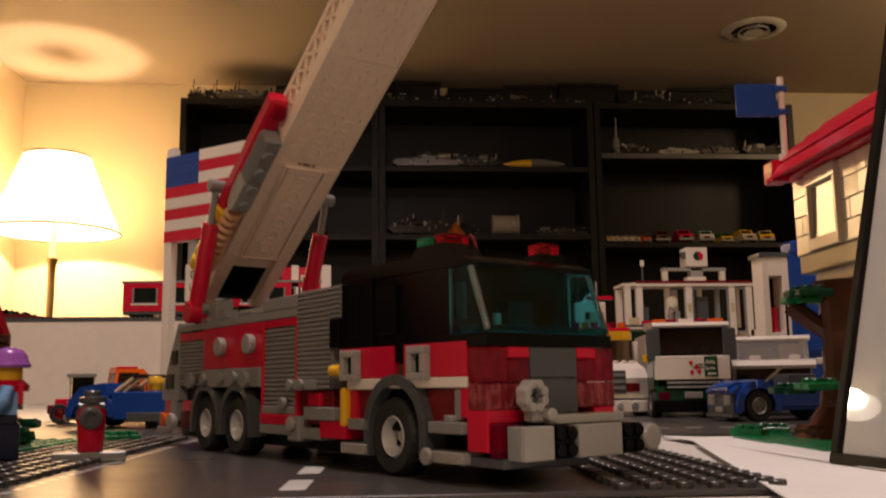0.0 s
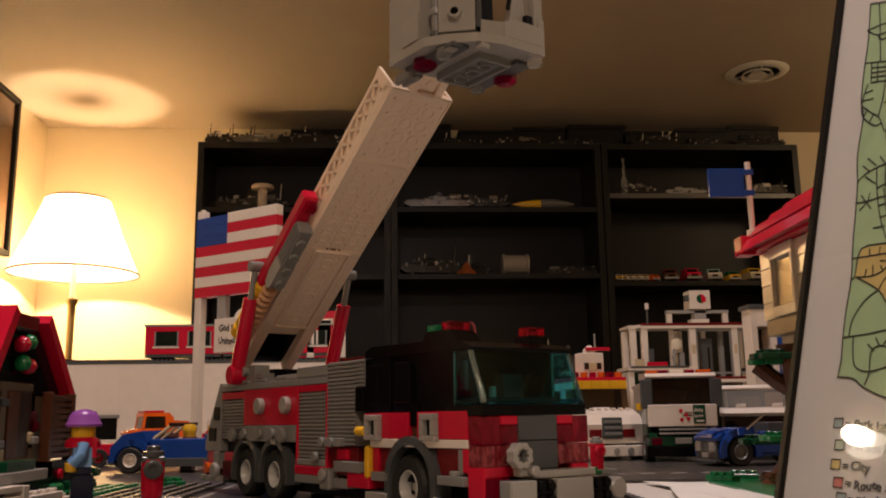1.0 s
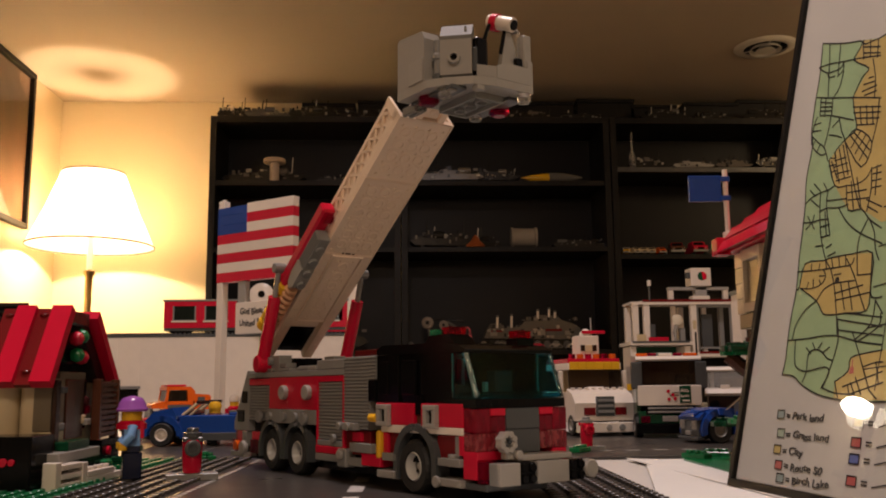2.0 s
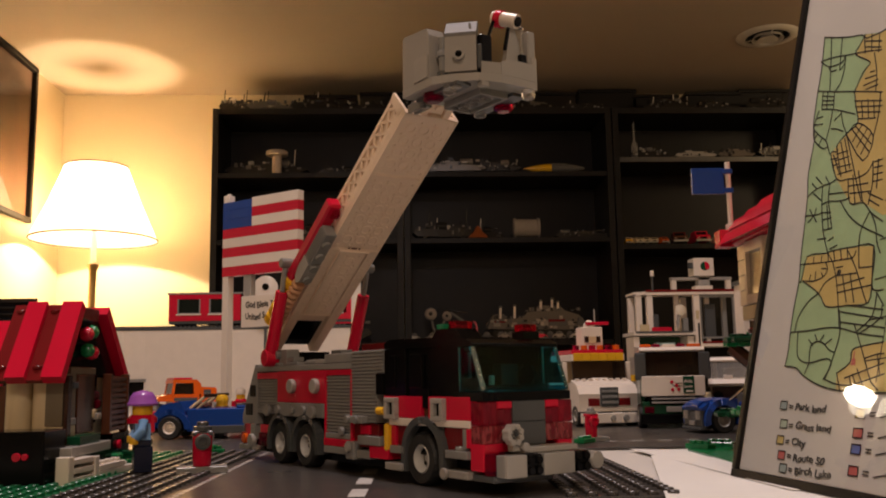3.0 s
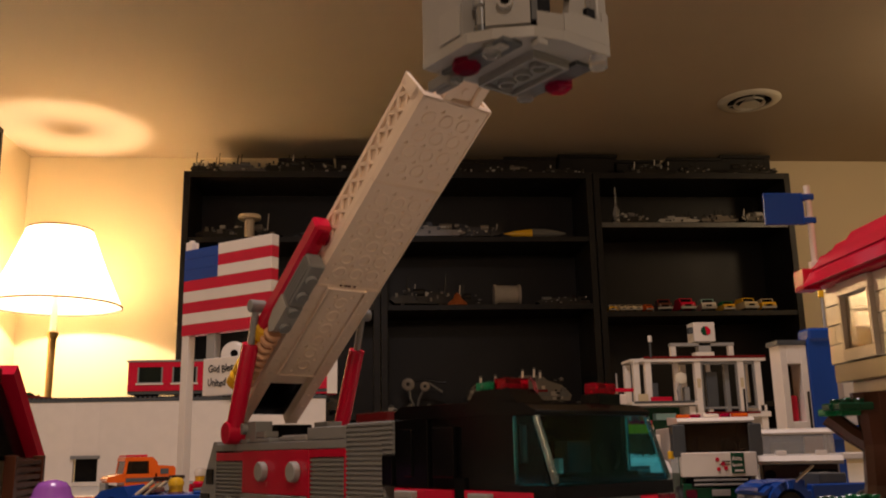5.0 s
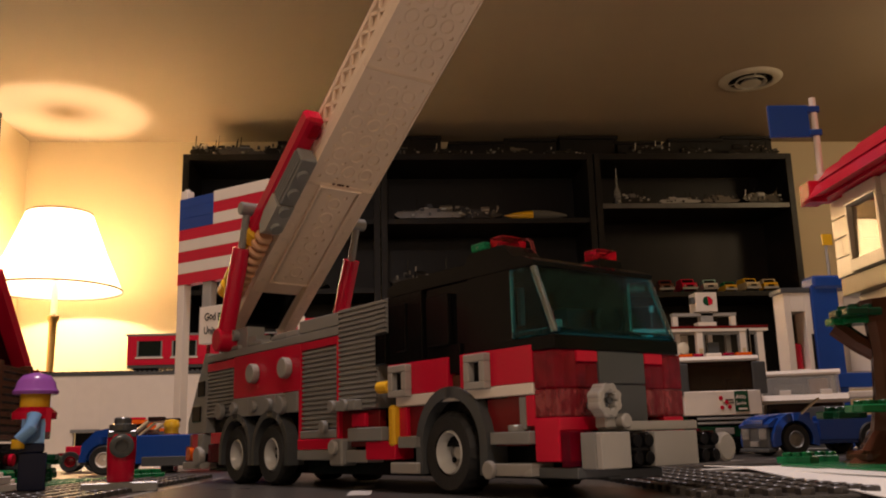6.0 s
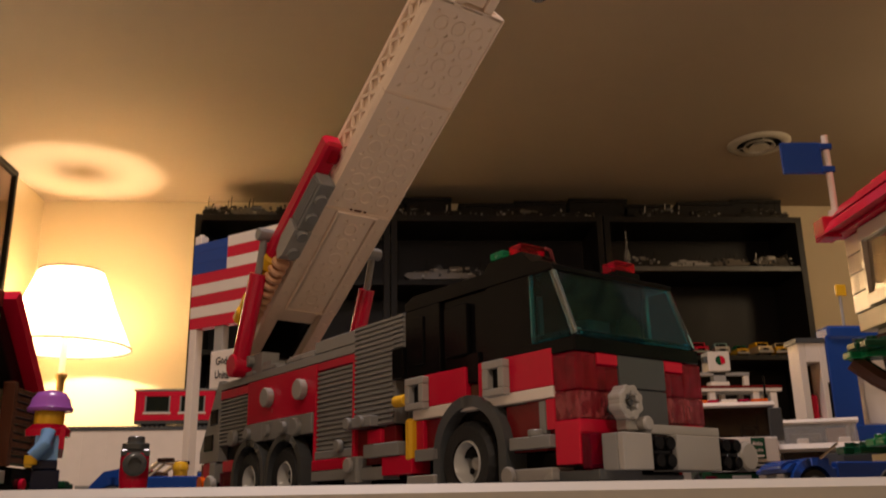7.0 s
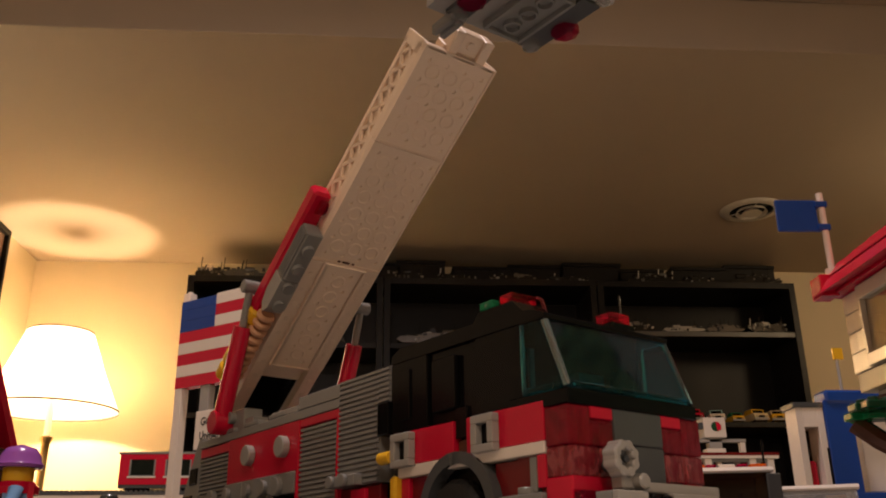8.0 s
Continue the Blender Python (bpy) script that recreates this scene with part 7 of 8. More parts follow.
# orange lorry behind it
ol = thing("toy_lorry", pose(-0.304, 1.10, TABLE, 0, 0, 205) @ Matrix.Diagonal((1.22, 1.22, 0.94, 1)), "orange brick lorry with red roof bar and dark windows", "toy lorry")
part("hood", prism(bmesh.new(), [(5, 24), (20, 24), (22, 28), (19, 31), (5, 35)], "y", -20, 20), ORANGE, ol, "orange bonnet")
part("cab_lower", cbox(bmesh.new(), -24, 5, -21, 21, 12, 34, 0.5), ORANGE, ol)
part("cab_roof", prism(bmesh.new(), [(-26, 34), (-18, 34), (-17, 50), (6, 50), (5, 55), (-21, 55), (-26, 48)], "y", -21, 21), ORANGE, ol, "orange cab roof and back")
part("roof_bar", cbox(bmesh.new(), -16, 4.5, -20, 20, 55.2, 58, 0.5), RED, ol, "red roof bar")
for y in (-20, 20):
    part("cab_post", prism(bmesh.new(), [(4, 34), (7, 34), (5, 50), (2.5, 50)], "y", y - 1.4, y + 1.4), ORANGE, ol)
# Black block added to make the cab look unlit behind its windows.
part("cab_interior", cbox(bmesh.new(), -17, -1, -18, 18, 34.1, 49.5, 0.4), BLACK, ol)
part("windscreen", prism(bmesh.new(), [(5, 34), (6.4, 34), (4.2, 50), (2.8, 50)], "y", -18, 18), SMOKE, ol, "smoke windscreen")
for sgn in (-1, 1):
    part("side_window", cbox(bmesh.new(), -16.5, 3, sgn * 19.2, sgn * 20.2, 34.2, 49.8, 0.2), SMOKE, ol)
part("grille", cbox(bmesh.new(), 19, 22, -18, 18, 12, 23.8, 0.5), DGREY, ol, "dark grey grille")
part("rear_body", prism(bmesh.new(), [(-44, 22), (-26.2, 22), (-26.2, 44.5), (-42, 43), (-44, 40)], "y", -20, 20), ORANGE, ol, "orange body behind the cab")
part("rear_panel", cbox(bmesh.new(), -37, -29, 20, 20.8, 33, 40, 0.2), DGREY, ol, "dark grey panel")
part("bed", cbox(bmesh.new(), -70, -24.2, -21, 21, 12, 21.9, 0.5), MGREY, ol)
part("stripe", cbox(bmesh.new(), -22, 4, 21, 21.8, 24, 29, 0.2), DGREY, ol)
for x in (12, -48):
    car_wheel(ol, x, 21, 10, 8, GREY, 1)
    car_wheel(ol, x, -21, 10, 8, GREY, -1)
rc = thing("toy_buggy", pose(-0.247, 0.73, ZM, 0, 0, 190), "small red brick buggy on the road", "toy car")
part("body", cbox(bmesh.new(), -26, 2, -14, 14, 10, 20, 0.6), RED, rc)
part("nose", cbox(bmesh.new(), 2.2, 8, -12, 12, 8, 15, 0.6), DRED, rc)
for x in (-2, -20):
    car_wheel(rc, x, 15, 8, 6, DRED, 1)
    car_wheel(rc, x, -15, 8, 6, DRED, -1)

# white rescue truck with a red and yellow roof, nose toward the camera
wt = thing("rescue_truck", pose(0.1965, 0.668, Z0, 0, 0, 188) @ Matrix.Diagonal((0.95, 0.95, 0.98, 1)), "white brick rescue truck with red and yellow roof", "toy truck")
# local x across, -y is the rear, +y the nose (turned toward the camera)
part("hood", prism(bmesh.new(), [(4, 14), (26, 14), (27, 30), (20, 38), (4, 43)], "x", -30, 30), WHITE, wt, "white sloped bonnet")
part("hood_ridge", prism(bmesh.new(), [(3, 40), (27, 30), (27, 32), (3, 44.8)], "x", -8, 8), WHITE, wt)
part("grille", cbox(bmesh.new(), -9, 9, 26, 29, 18, 36, 0.4), DGREY, wt, "dark grey grille")
for z in (21, 26, 31):
    part("grille_bar", cbox(bmesh.new(), -8, 8, 29, 30, z, z + 2.6, 0.2), MGREY, wt)
for s in (-1, 1):
    part("head_stripe", cbox(bmesh.new(), s * 10, s * 21, 26, 28.6, 19, 26, 0.3), DRED, wt, "dark red lamp")
part("bumper", cbox(bmesh.new(), -29, 29, 26, 33, 3.5, 12.5, 0.5), WHITE, wt, "white bumper")
part("bumper_hook", cyl(bmesh.new(), (-1, 33, 8), "y", 2.6, 1.8, 14), GREY, wt, "", True)
part("bumper_hook", cyl(bmesh.new(), (-14, 33, 8), "y", 3.0, 1.8, 14), MGREY, wt, "", True)
part("cab_floor", cbox(bmesh.new(), -29, 29, -70, 4, 12, 40, 0.5), WHITE, wt)
part("windscreen", prism(bmesh.new(), [(2, 42), (3.5, 42), (0.5, 61), (-1, 61)], "x", -27, 27), SMOKE, wt, "smoke windscreen")
part("windscreen_sill", cbox(bmesh.new(), -28, 28, 1, 5, 40.2, 42.6, 0.3), BLACK, wt)
for k in range(8):
    part("sill_stud", cyl(bmesh.new(), (-24.5 + 7 * k, 6.5, 42.4), "z", 2.2, 1.8, 10), WHITE, wt, "", True)
part("cab_lining", cbox(bmesh.new(), -26, 26, -30, -28, 40.2, 60.8, 0.4), TAN, wt, "tan cab lining")
part("yellow_band", cbox(bmesh.new(), -27.5, 27.5, -66, 2.5, 61, 67, 0.4), WHITE, wt, "white roof edge")
for k in range(6):
    part("yellow_tile", cbox(bmesh.new(), -26 + 8.7 * k, -17.5 + 8.7 * k, 2.4, 4.0, 61.0, 68.2, 0.3), YELLOW, wt, "yellow tile")
part("red_roof", cbox(bmesh.new(), -27, 27, -64, 1, 67.2, 71.5, 0.4), RED, wt, "red roof plate")
for k in range(6):
    part("roof_lamp", cyl(bmesh.new(), (-21 + 8.4 * k, -3, 71.5), "z", 3.4, 4.4, 12), CLEAR_RED if k % 2 else ORANGE, wt, "red or orange roof lamp", True)
for s in (-1, 1):
    part("side_mirror", cbox(bmesh.new(), s * 31, s * 35, -6, -2, 42, 60, 0.5), WHITE, wt, "white side mirror")
cabn = part("roof_cabin", cbox(bmesh.new(), -11, 11, -30, -12, 71.6, 94, 0.6), WHITE, wt, "white roof cabin with two windows")
for s in (-1, 1):
    part("cabin_window", cbox(bmesh.new(), s * 4, s * 8.5, -12, -11.4, 79, 85, 0.3), DBROWN, cabn, "small dark window")
part("cabin_plate", cbox(bmesh.new(), -3.8, 3.8, -12, -11.2, 78, 85, 0.3), TAN, cabn, "tan plate")
part("beacon", lathe(bmesh.new(), (0, -20, 94), "z", [(6, 0), (6, 3), (2, 7)], 16), WHITE, cabn, "", True)
part("rotor", cbox(bmesh.new(), -18, 6, -15, -12, 96, 99, 0.3), RED, cabn, "red bar")
part("aerial", tube(bmesh.new(), [(-6, -20, 94), (-6, -20, 112)], 0.8, 6), GREY, cabn, "", True)
for s in (-1, 1):
    for y in (14, -52):
        car_wheel_x(wt, s * 30, y, 10)

# green and white lorry
gt = thing("service_lorry", pose(0.2480, 0.611, Z0, 0, 0, 170) @ Matrix.Diagonal((0.86, 0.95, 0.91, 1)), "green and white brick service lorry with dark windscreen", "toy truck")
part("chassis", cbox(bmesh.new(), -33, 33, -90, 14, 6, 14, 0.5), BLACK, gt)
part("bumper", cbox(bmesh.new(), -31, 31, 14, 20, 4.5, 13.5, 0.5), BLACK, gt, "black bumper")
part("green_front", cbox(bmesh.new(), -31, 31, 10, 18, 13.6, 25, 0.5), DGREEN, gt, "dark green lower front")
part("grille", cbox(bmesh.new(), -24, 24, 14, 18.6, 22, 30, 0.4), BLACK, gt)
for z in (23.5, 27):
    part("grille_bar", cbox(bmesh.new(), -22, 22, 18.6, 19.4, z, z + 1.6, 0.2), GREY, gt)
part("plate_panel", cbox(bmesh.new(), -7, 8, 18.2, 19.2, 15.5, 20.5, 0.3), GREY, gt, "plain light grey panel")
for s in (-1, 1):
    part("headlamp", cbox(bmesh.new(), s * 20, s * 29, 17, 19, 14.5, 20.5, 0.4), CLEAR_RED if s > 0 else BROWN, gt, "lamp brick")
part("white_front", cbox(bmesh.new(), -31, 31, 8, 18.8, 30.2, 49, 0.5), WHITE, gt, "white front panel")
stk = part("sticker", cbox(bmesh.new(), -20.5, -9.4, 18.8, 19.2, 32.6, 48.6, 0.2), DGREEN, gt, "dark green sticker with white writing")
for text, px0, pz, size in (("Auto", -10.4, 42.6, 0.0046), ("Service", -10.0, 38.0, 0.0034)):
    words("sticker_words", text, size, WHITE, stk, Matrix.Translation((px0 * MM, 0.0194, pz * MM)) @ Matrix.Rotation(radians(180), 4, "Z") @ Matrix.Rotation(radians(90), 4, "X") @ Matrix.Diagonal((0.85, 1, 1, 1)), "white writing")
part("sticker_mark", cbox(bmesh.new(), -19, -12, 19.2, 19.4, 34, 35.4, 0.1), WHITE, stk)
for k, (x, z) in enumerate(((1, 36), (-3, 40), (1.5, 43.4), (-5, 36.5))):
    part("sticker_mark", cyl(bmesh.new(), (x, 18.8, z), "y", 1.7, 0.4, 12), RED, gt, "", True)
for z, x0, x1 in ((41.5, -8.8, -2), (39.2, -8.8, 0)):
    part("sticker_mark", cbox(bmesh.new(), x0, x1, 18.8, 19.1, z, z + 0.8, 0.1), BLACK, gt)
part("side_lamp", cyl(bmesh.new(), (38.2, 12, 44.5), "z", 2.8, 6.0, 14), YELLOW, gt, "yellow round lamp", True)
part("cab_back", cbox(bmesh.new(), -31, 31, -34, -28, 14, 72, 0.5), DGREY, gt)
for s in (-1, 1):
    part("cab_side", cbox(bmesh.new(), s * 27, s * 31.5, -28, 8, 14, 46, 0.5), WHITE if s < 0 else DGREEN, gt)
    part("door_glass", cbox(bmesh.new(), s * 28, s * 29.5, -26, 8, 46, 72, 0.3), SMOKE, gt)
    part("side_visor", cbox(bmesh.new(), s * 26, s * 37, 15.2, 18.4, 46, 71, 0.8), DGREY, gt, "dark grey side visor")
    part("pillar", cbox(bmesh.new(), s * 28, s * 31, 10, 15, 46, 72, 0.3), BLACK, gt)
part("windscreen", prism(bmesh.new(), [(15, 49), (16.5, 49), (14, 72), (12.5, 72)], "x", -28, 28), SMOKE, gt, "smoke windscreen")
part("cab_seat", cbox(bmesh.new(), -4, 12, -14, -4, 40, 62, 0.5), TAN, gt)
for k in range(6):
    part("sill_stud", cyl(bmesh.new(), (-22.5 + 9 * k, 13.2, 49.1), "z", 2.4, 1.7, 10), BLACK, gt, "", True)
part("roof", prism(bmesh.new(), [(-34, 72), (17, 72), (18, 73.5), (16, 76.2), (-34, 78.6)], "x", -32, 32), WHITE, gt, "white cab roof")
for x0, x1, mat in ((-30, -17, ORANGE), (-15, -7, CLEAR_RED), (-5, 8, WHITE), (10, 18, CLEAR_RED), (19, 30, ORANGE)):
    part("roof_lamp", cbox(bmesh.new(), x0, x1, 0, 8, 76.6, 79.4, 0.5), mat, gt, "roof lamp")
part("seat", cbox(bmesh.new(), -24, -10, -16, -6, 46, 60, 0.6), BROWN, gt)
part("cab_lining", cbox(bmesh.new(), -27, 27, -27.8, -26, 46, 71, 0.4), TAN, gt, "tan cab lining")
part("dash", cbox(bmesh.new(), -26, 26, 2, 8, 46, 49.5, 0.5), BLACK, gt)
part("steering_wheel", lathe(bmesh.new(), (-14, 0, 52), "y", [(5.6, 0), (6.4, 0.7), (5.6, 1.4), (5.0, 0.7), (5.6, 0)], 18, None, False), BLACK, gt, "", True)
part("cargo_box", cbox(bmesh.new(), -30, 30, -120, -36, 14, 70, 0.5), WHITE, gt)
part("aerial", tube(bmesh.new(), [(-33, -10, 60), (-33, -10, 100)], 1.0, 6), BLACK, gt, "", True)
for s in (-1, 1):
    for y in (2, -80):
        car_wheel_x(gt, s * 34, y, 11.5)

# white pickup and blue roadster beside it
wp = thing("toy_pickup", pose(0.3170, 0.6220, Z0, 0, 0, 180 - 22) @ Matrix.Diagonal((1, 1, 0.94, 1)), "white brick pickup with clear cab", "toy car")
part("body", cbox(bmesh.new(), -28, 28, -60, 8, 10, 36.8, 0.6), WHITE, wp)
part("hood", prism(bmesh.new(), [(-4, 37), (21, 37), (22.5, 39.5), (19, 43.5), (-4, 45)], "x", -30, 29), WHITE, wp, "white bonnet")
for x in (-16, 12):
    part("hood_block", cbox(bmesh.new(), x - 4, x + 4, 10, 17, 43.6, 47.4, 0.4), WHITE, wp)
part("nose", cbox(bmesh.new(), -26, 26, 8.2, 18, 10, 36.8, 0.6), DBROWN, wp, "dark brown nose")
part("grille", cbox(bmesh.new(), -25, -6, 18, 19.6, 15, 33, 0.5), BLACK, wp, "black grille")
part("roof", prism(bmesh.new(), [(-42, 60), (-5, 60), (-4, 61.5), (-6, 64.0), (-42, 65.5)], "x", -29, 28), WHITE, wp, "thick white roof")
for x, y in ((-25, -37), (25, -37)):
    part("pillar", cbox(bmesh.new(), x - 2, x + 2, y - 2, y + 2, 37, 59.9, 0.3), WHITE, wp)
part("windscreen", prism(bmesh.new(), [(0, 45.2), (1.4, 45.2), (-5, 59.8), (-6.4, 59.8)], "x", -25, 25), CLEAR, wp, "clear windscreen")
for q in (-1, 1):
    part("front_pillar", tube(bmesh.new(), [(q * 26, 0.6, 44.6), (q * 26, -6, 60)], 1.2, 8), CLEAR, wp, "clear windscreen post", True)
    part("side_glass", cbox(bmesh.new(), q * 25.4, q * 26.2, -35, -6, 40, 59.8, 0.2), CLEAR, wp)
part("cab_back", cbox(bmesh.new(), -24, 24, -40, -37.2, 37, 59.8, 0.4), DGREY, wp, "dark cab back")
part("seat", cbox(bmesh.new(), -4, 18, -34, -26, 37, 54, 0.6), DTAN, wp, "dark tan seat")
part("seat", cbox(bmesh.new(), -22, -8, -34, -28, 37, 58, 0.6), PEACH, wp, "pinkish seat back")
part("plate_panel", cbox(bmesh.new(), -8, 9, 18, 19.2, 20, 26, 0.3), GREY, wp, "plain light grey panel")
part("flat_wing", cbox(bmesh.new(), -64, -31, -14, 16, 40, 45, 0.6), WHITE, wp, "flat white side wing")
part("wing_strut", cbox(bmesh.new(), -60, -54, -6, 6, 0.2, 39.8, 0.6), DGREY, wp)
part("aerial", tube(bmesh.new(), [(-16, -38, 64.8), (-16, -38, 96)], 1.0, 6), BLACK, wp, "black aerial", True)
for q in (-1, 1):
    for y in (4, -46):
        car_wheel_x(wp, q * 30, y, 10)
    part("headlamp", cyl(bmesh.new(), (q * 21, 18, 29), "y", 4, 1.5, 16), BLACK, wp, "", True)

br = thing("toy_roadster", pose(0.2690, 0.5415, Z0, 0, 0, 186) @ Matrix.Diagonal((0.93, 0.93, 0.98, 1)), "blue brick roadster with dark grey nose", "toy car")
part("body", cbox(bmesh.new(), -60, -4, -20, 20, 7, 21, 0.6), BLUE, br)
part("engine_bay", cbox(bmesh.new(), -4, 24, -13, 13, 6, 20, 0.6), DGREY, br)
for y0, y1 in ((14, 21), (-21, -14)):
    part("side_panel", cbox(bmesh.new(), -60, -6.5, y0, y1, 9, 24.5, 0.8), BLUE, br, "blue body side")
part("seat_block", cbox(bmesh.new(), -40, -18, -12, 12, 21.1, 31, 0.6), DGREY, br)
part("chrome_bar", cbox(bmesh.new(), -10, 10, -1.6, 1.6, -0.5, 0.5, 0.2, Matrix.Translation((-0.005, 0.014, 0.0305)) @ Matrix.Rotation(radians(34), 4, "Y")), CHROME, br, "slanted chrome bar")
part("bonnet", prism(bmesh.new(), [(-6, 20), (26, 18.5), (30.0, 20.5), (29.4, 23), (24, 25.4), (14, 26.6), (4, 27.4), (-6, 27)], "y", -13.2, 13.2), BLUE, br, "blue bonnet")
part("nose", cbox(bmesh.new(), 21.5, 29, -18, 18, 5, 18, 0.6), DGREY, br, "dark grey nose")
part("nose_top", prism(bmesh.new(), [(22, 18.1), (29.4, 18.1), (29.6, 20), (24, 23.8), (22, 24)], "y", -20, 20), BLUE, br, "blue front edge")
for y0, y1 in ((7, 16), (-16, -7)):
    hl = part("headlamp", cbox(bmesh.new(), 29.1, 30.6, y0, y1, 10.5, 17.5, 0.5), CLEAR, br, "clear headlamp")
    part("lamp_back", cbox(bmesh.new(), 28.9, 29.2, y0 + 0.5, y1 - 0.5, 11, 17, 0.1), GREY, hl)
part("plate_panel", cbox(bmesh.new(), 29.1, 30.4, -5, 5, 6, 9.5, 0.2), GREY, br, "plain light grey panel")
part("bumper", cbox(bmesh.new(), 24, 30.8, -19, 19, 2.6, 5, 0.4), DGREY, br)
for y0, y1 in ((-22.5, -13), (13, 22.5)):
    bm = bmesh.new()
    for k in range(14):
        a0, a1 = math.pi * (k - 1) / 12, math.pi * k / 12
        ring_pts = [(11 + r * math.cos(a), 10.2 + r * math.sin(a)) for r, a in ((12.0, a0), (16.8, a0), (16.8, a1), (12.0, a1))]
        prism(bm, ring_pts, "y", y0, y1)
    bmesh.ops.remove_doubles(bm, verts=bm.verts, dist=1e-6)
    part("fender", bm, BLUE, br, "blue curved fender", True)
for x in (11, -46):
    car_wheel(br, x, 21.8, 10.2, 8, MGREY, 1)
    car_wheel(br, x, -21.8, 10.2, 8, MGREY, -1)

# low dark garland of leaf pieces on the raised deck
garland = thing("deck_garland", pose(-0.705, 1.752, TABLE + 0.1622), "low garland of dark leaf pieces on the raised deck", "garland")
part("red_plate", prism(bmesh.new(), [(-14, 0.1), (104, 0.1), (104, 3), (40, 10), (-14, 12)], "y", -9, 9), DRED, garland, "dark red base plate")
leaf_r = random.Random(12)
for k in range(7):
    a = -14 + 11 * k
    h0 = 11.6 - 0.9 * k
    bm = cbox(bmesh.new(), a, a + 9.6, -7, 7, h0 - 3, h0 + leaf_r.uniform(5, 11) - 0.8 * k, 0.8)
    cyl(bm, (a + 5, -2, h0 + 2), "z", 2.4, 10 - 1.2 * k, 10)
    part("leaf", bm, BLACK if k % 2 else DGREEN, garland, "dark leaf piece")

# ---- service station frame ----
gsn = thing("service_station", pose(0.49, 1.62, TABLE), "white brick service station with open frame and rooftop sign", "service station")
for x in (8, 31, 128, 213, 247):
    part("column", cbox(bmesh.new(), x - 6, x + 6, 0, 12, 132 if x < 100 else 112, 208, 0.4), WHITE, gsn, "white column")
for x in (96, 145, 160, 196):
    part("inner_column", cbox(bmesh.new(), x - 4.5, x + 4.5, 30, 40, 132 if x < 100 else 112, 208, 0.4), MGREY if x in (145, 196) else WHITE, gsn, "slender inner column")
for x0, x1 in ((134, 207), (219, 241)):
    fr = bmesh.new()
    cbox(fr, x0, x1, 2, 8, 202, 208, 0.3)
    cbox(fr, x0, x1, 2, 8, 118, 122, 0.3)
    cbox(fr, x0, x0 + 3, 2, 8, 122, 202, 0.3)
    cbox(fr, x1 - 3, x1, 2, 8, 122, 202, 0.3)
    part("window_frame", fr, MGREY, gsn, "grey window frame")
part("shop_door", cbox(bmesh.new(), 152, 174, 24, 28, 122, 190, 0.4), DGREY, gsn, "dark grey inner door")
for x in (8, 120, 247):
    part("column", cbox(bmesh.new(), x - 6, x + 6, 60, 72, 132, 208, 0.4), WHITE, gsn)
for x in (0, 112, 252):
    part("lower_pier", cbox(bmesh.new(), x - 6, x + 6, 0, 60, 0.2, 124, 0.4), WHITE, gsn)
part("roof_beam", cbox(bmesh.new(), 22, 262, -4, 14, 208, 216, 0.4), WHITE, gsn, "white roof beam")
part("roof_beam", prism(bmesh.new(), [(2, 206), (22, 210), (22, 216), (2, 212)], "y", -4, 14), WHITE, gsn, "sloped end of the roof beam")
part("roof_beam", cbox(bmesh.new(), 2, 262, 14, 80, 211, 216, 0.4), WHITE, gsn)
part("roof_stripe", cbox(bmesh.new(), 22, 262, -5, -4, 213.5, 218.5, 0.2), DRED, gsn, "dark red roof stripe")
part("floor_beam", cbox(bmesh.new(), -8, 118, -12, 80, 126, 133, 0.4), WHITE, gsn, "white floor beam")
part("floor_beam", cbox(bmesh.new(), 118.2, 262, -6, 80, 102, 112, 0.4), WHITE, gsn, "white floor beam")
part("balcony_edge", cbox(bmesh.new(), -4, 112, -14, -12.2, 130, 134, 0.3), DGREY, gsn, "dark edge strip")
part("sill_stripe", cbox(bmesh.new(), 134, 241, -7, -6, 108, 112.5, 0.2), DRED, gsn, "dark red sill stripe")
for x in (84, 198):
    part("sign_leg", cbox(bmesh.new(), x - 5, x + 5, 2, 12, 216, 240, 0.4), WHITE, gsn)
part("sign_beam", cbox(bmesh.new(), 78, 204, 0, 14, 238, 244, 0.4), GREY, gsn, "grey sign beam")
sb = part("sign_box", cbox(bmesh.new(), 124, 166, -6, 30, 246, 283, 0.6), WHITE, gsn, "white sign box with a red and green round mark")
part("sign_mark", cyl(bmesh.new(), (147, -6, 266), "y", 9, -0.8, 24), DGREEN, sb, "", True)
part("sign_mark", prism(bmesh.new(), [(149, 258), (156, 260), (157, 268), (152, 274), (147, 275)], "y", -7.6, -6.6), RED, sb)
part("sign_arm", cbox(bmesh.new(), 116, 124, -4, 8, 262, 274, 0.6), DGREY, sb)
part("sign_foot", cbox(bmesh.new(), 134, 158, 0, 20, 226, 246, 0.6), GREY, gsn)
part("sign_foot", cbox(bmesh.new(), 126, 162, -4, 20, 216, 226, 0.6), WHITE, gsn)
part("aerial", tube(bmesh.new(), [(37, -4, 216), (37, -4, 246)], 2.0, 8), DGREY, gsn, "dark aerial", True)
part("aerial_tip", cyl(bmesh.new(), (37, -4, 246), "z", 4.0, 12, 12, 0.8), WHITE, gsn, "white aerial tip", True)
part("lamp_disc", lathe(bmesh.new(), (88, -14, 176), "y", [(10, 0), (11, -3), (8, -5)], 22), CREAM, gsn, "pale yellow lamp disc", True)
part("lamp_post", tube(bmesh.new(), [(86, -8, 133), (84, -10, 152), (88, -12, 168)], 4, 10), GREY, gsn, "", True)
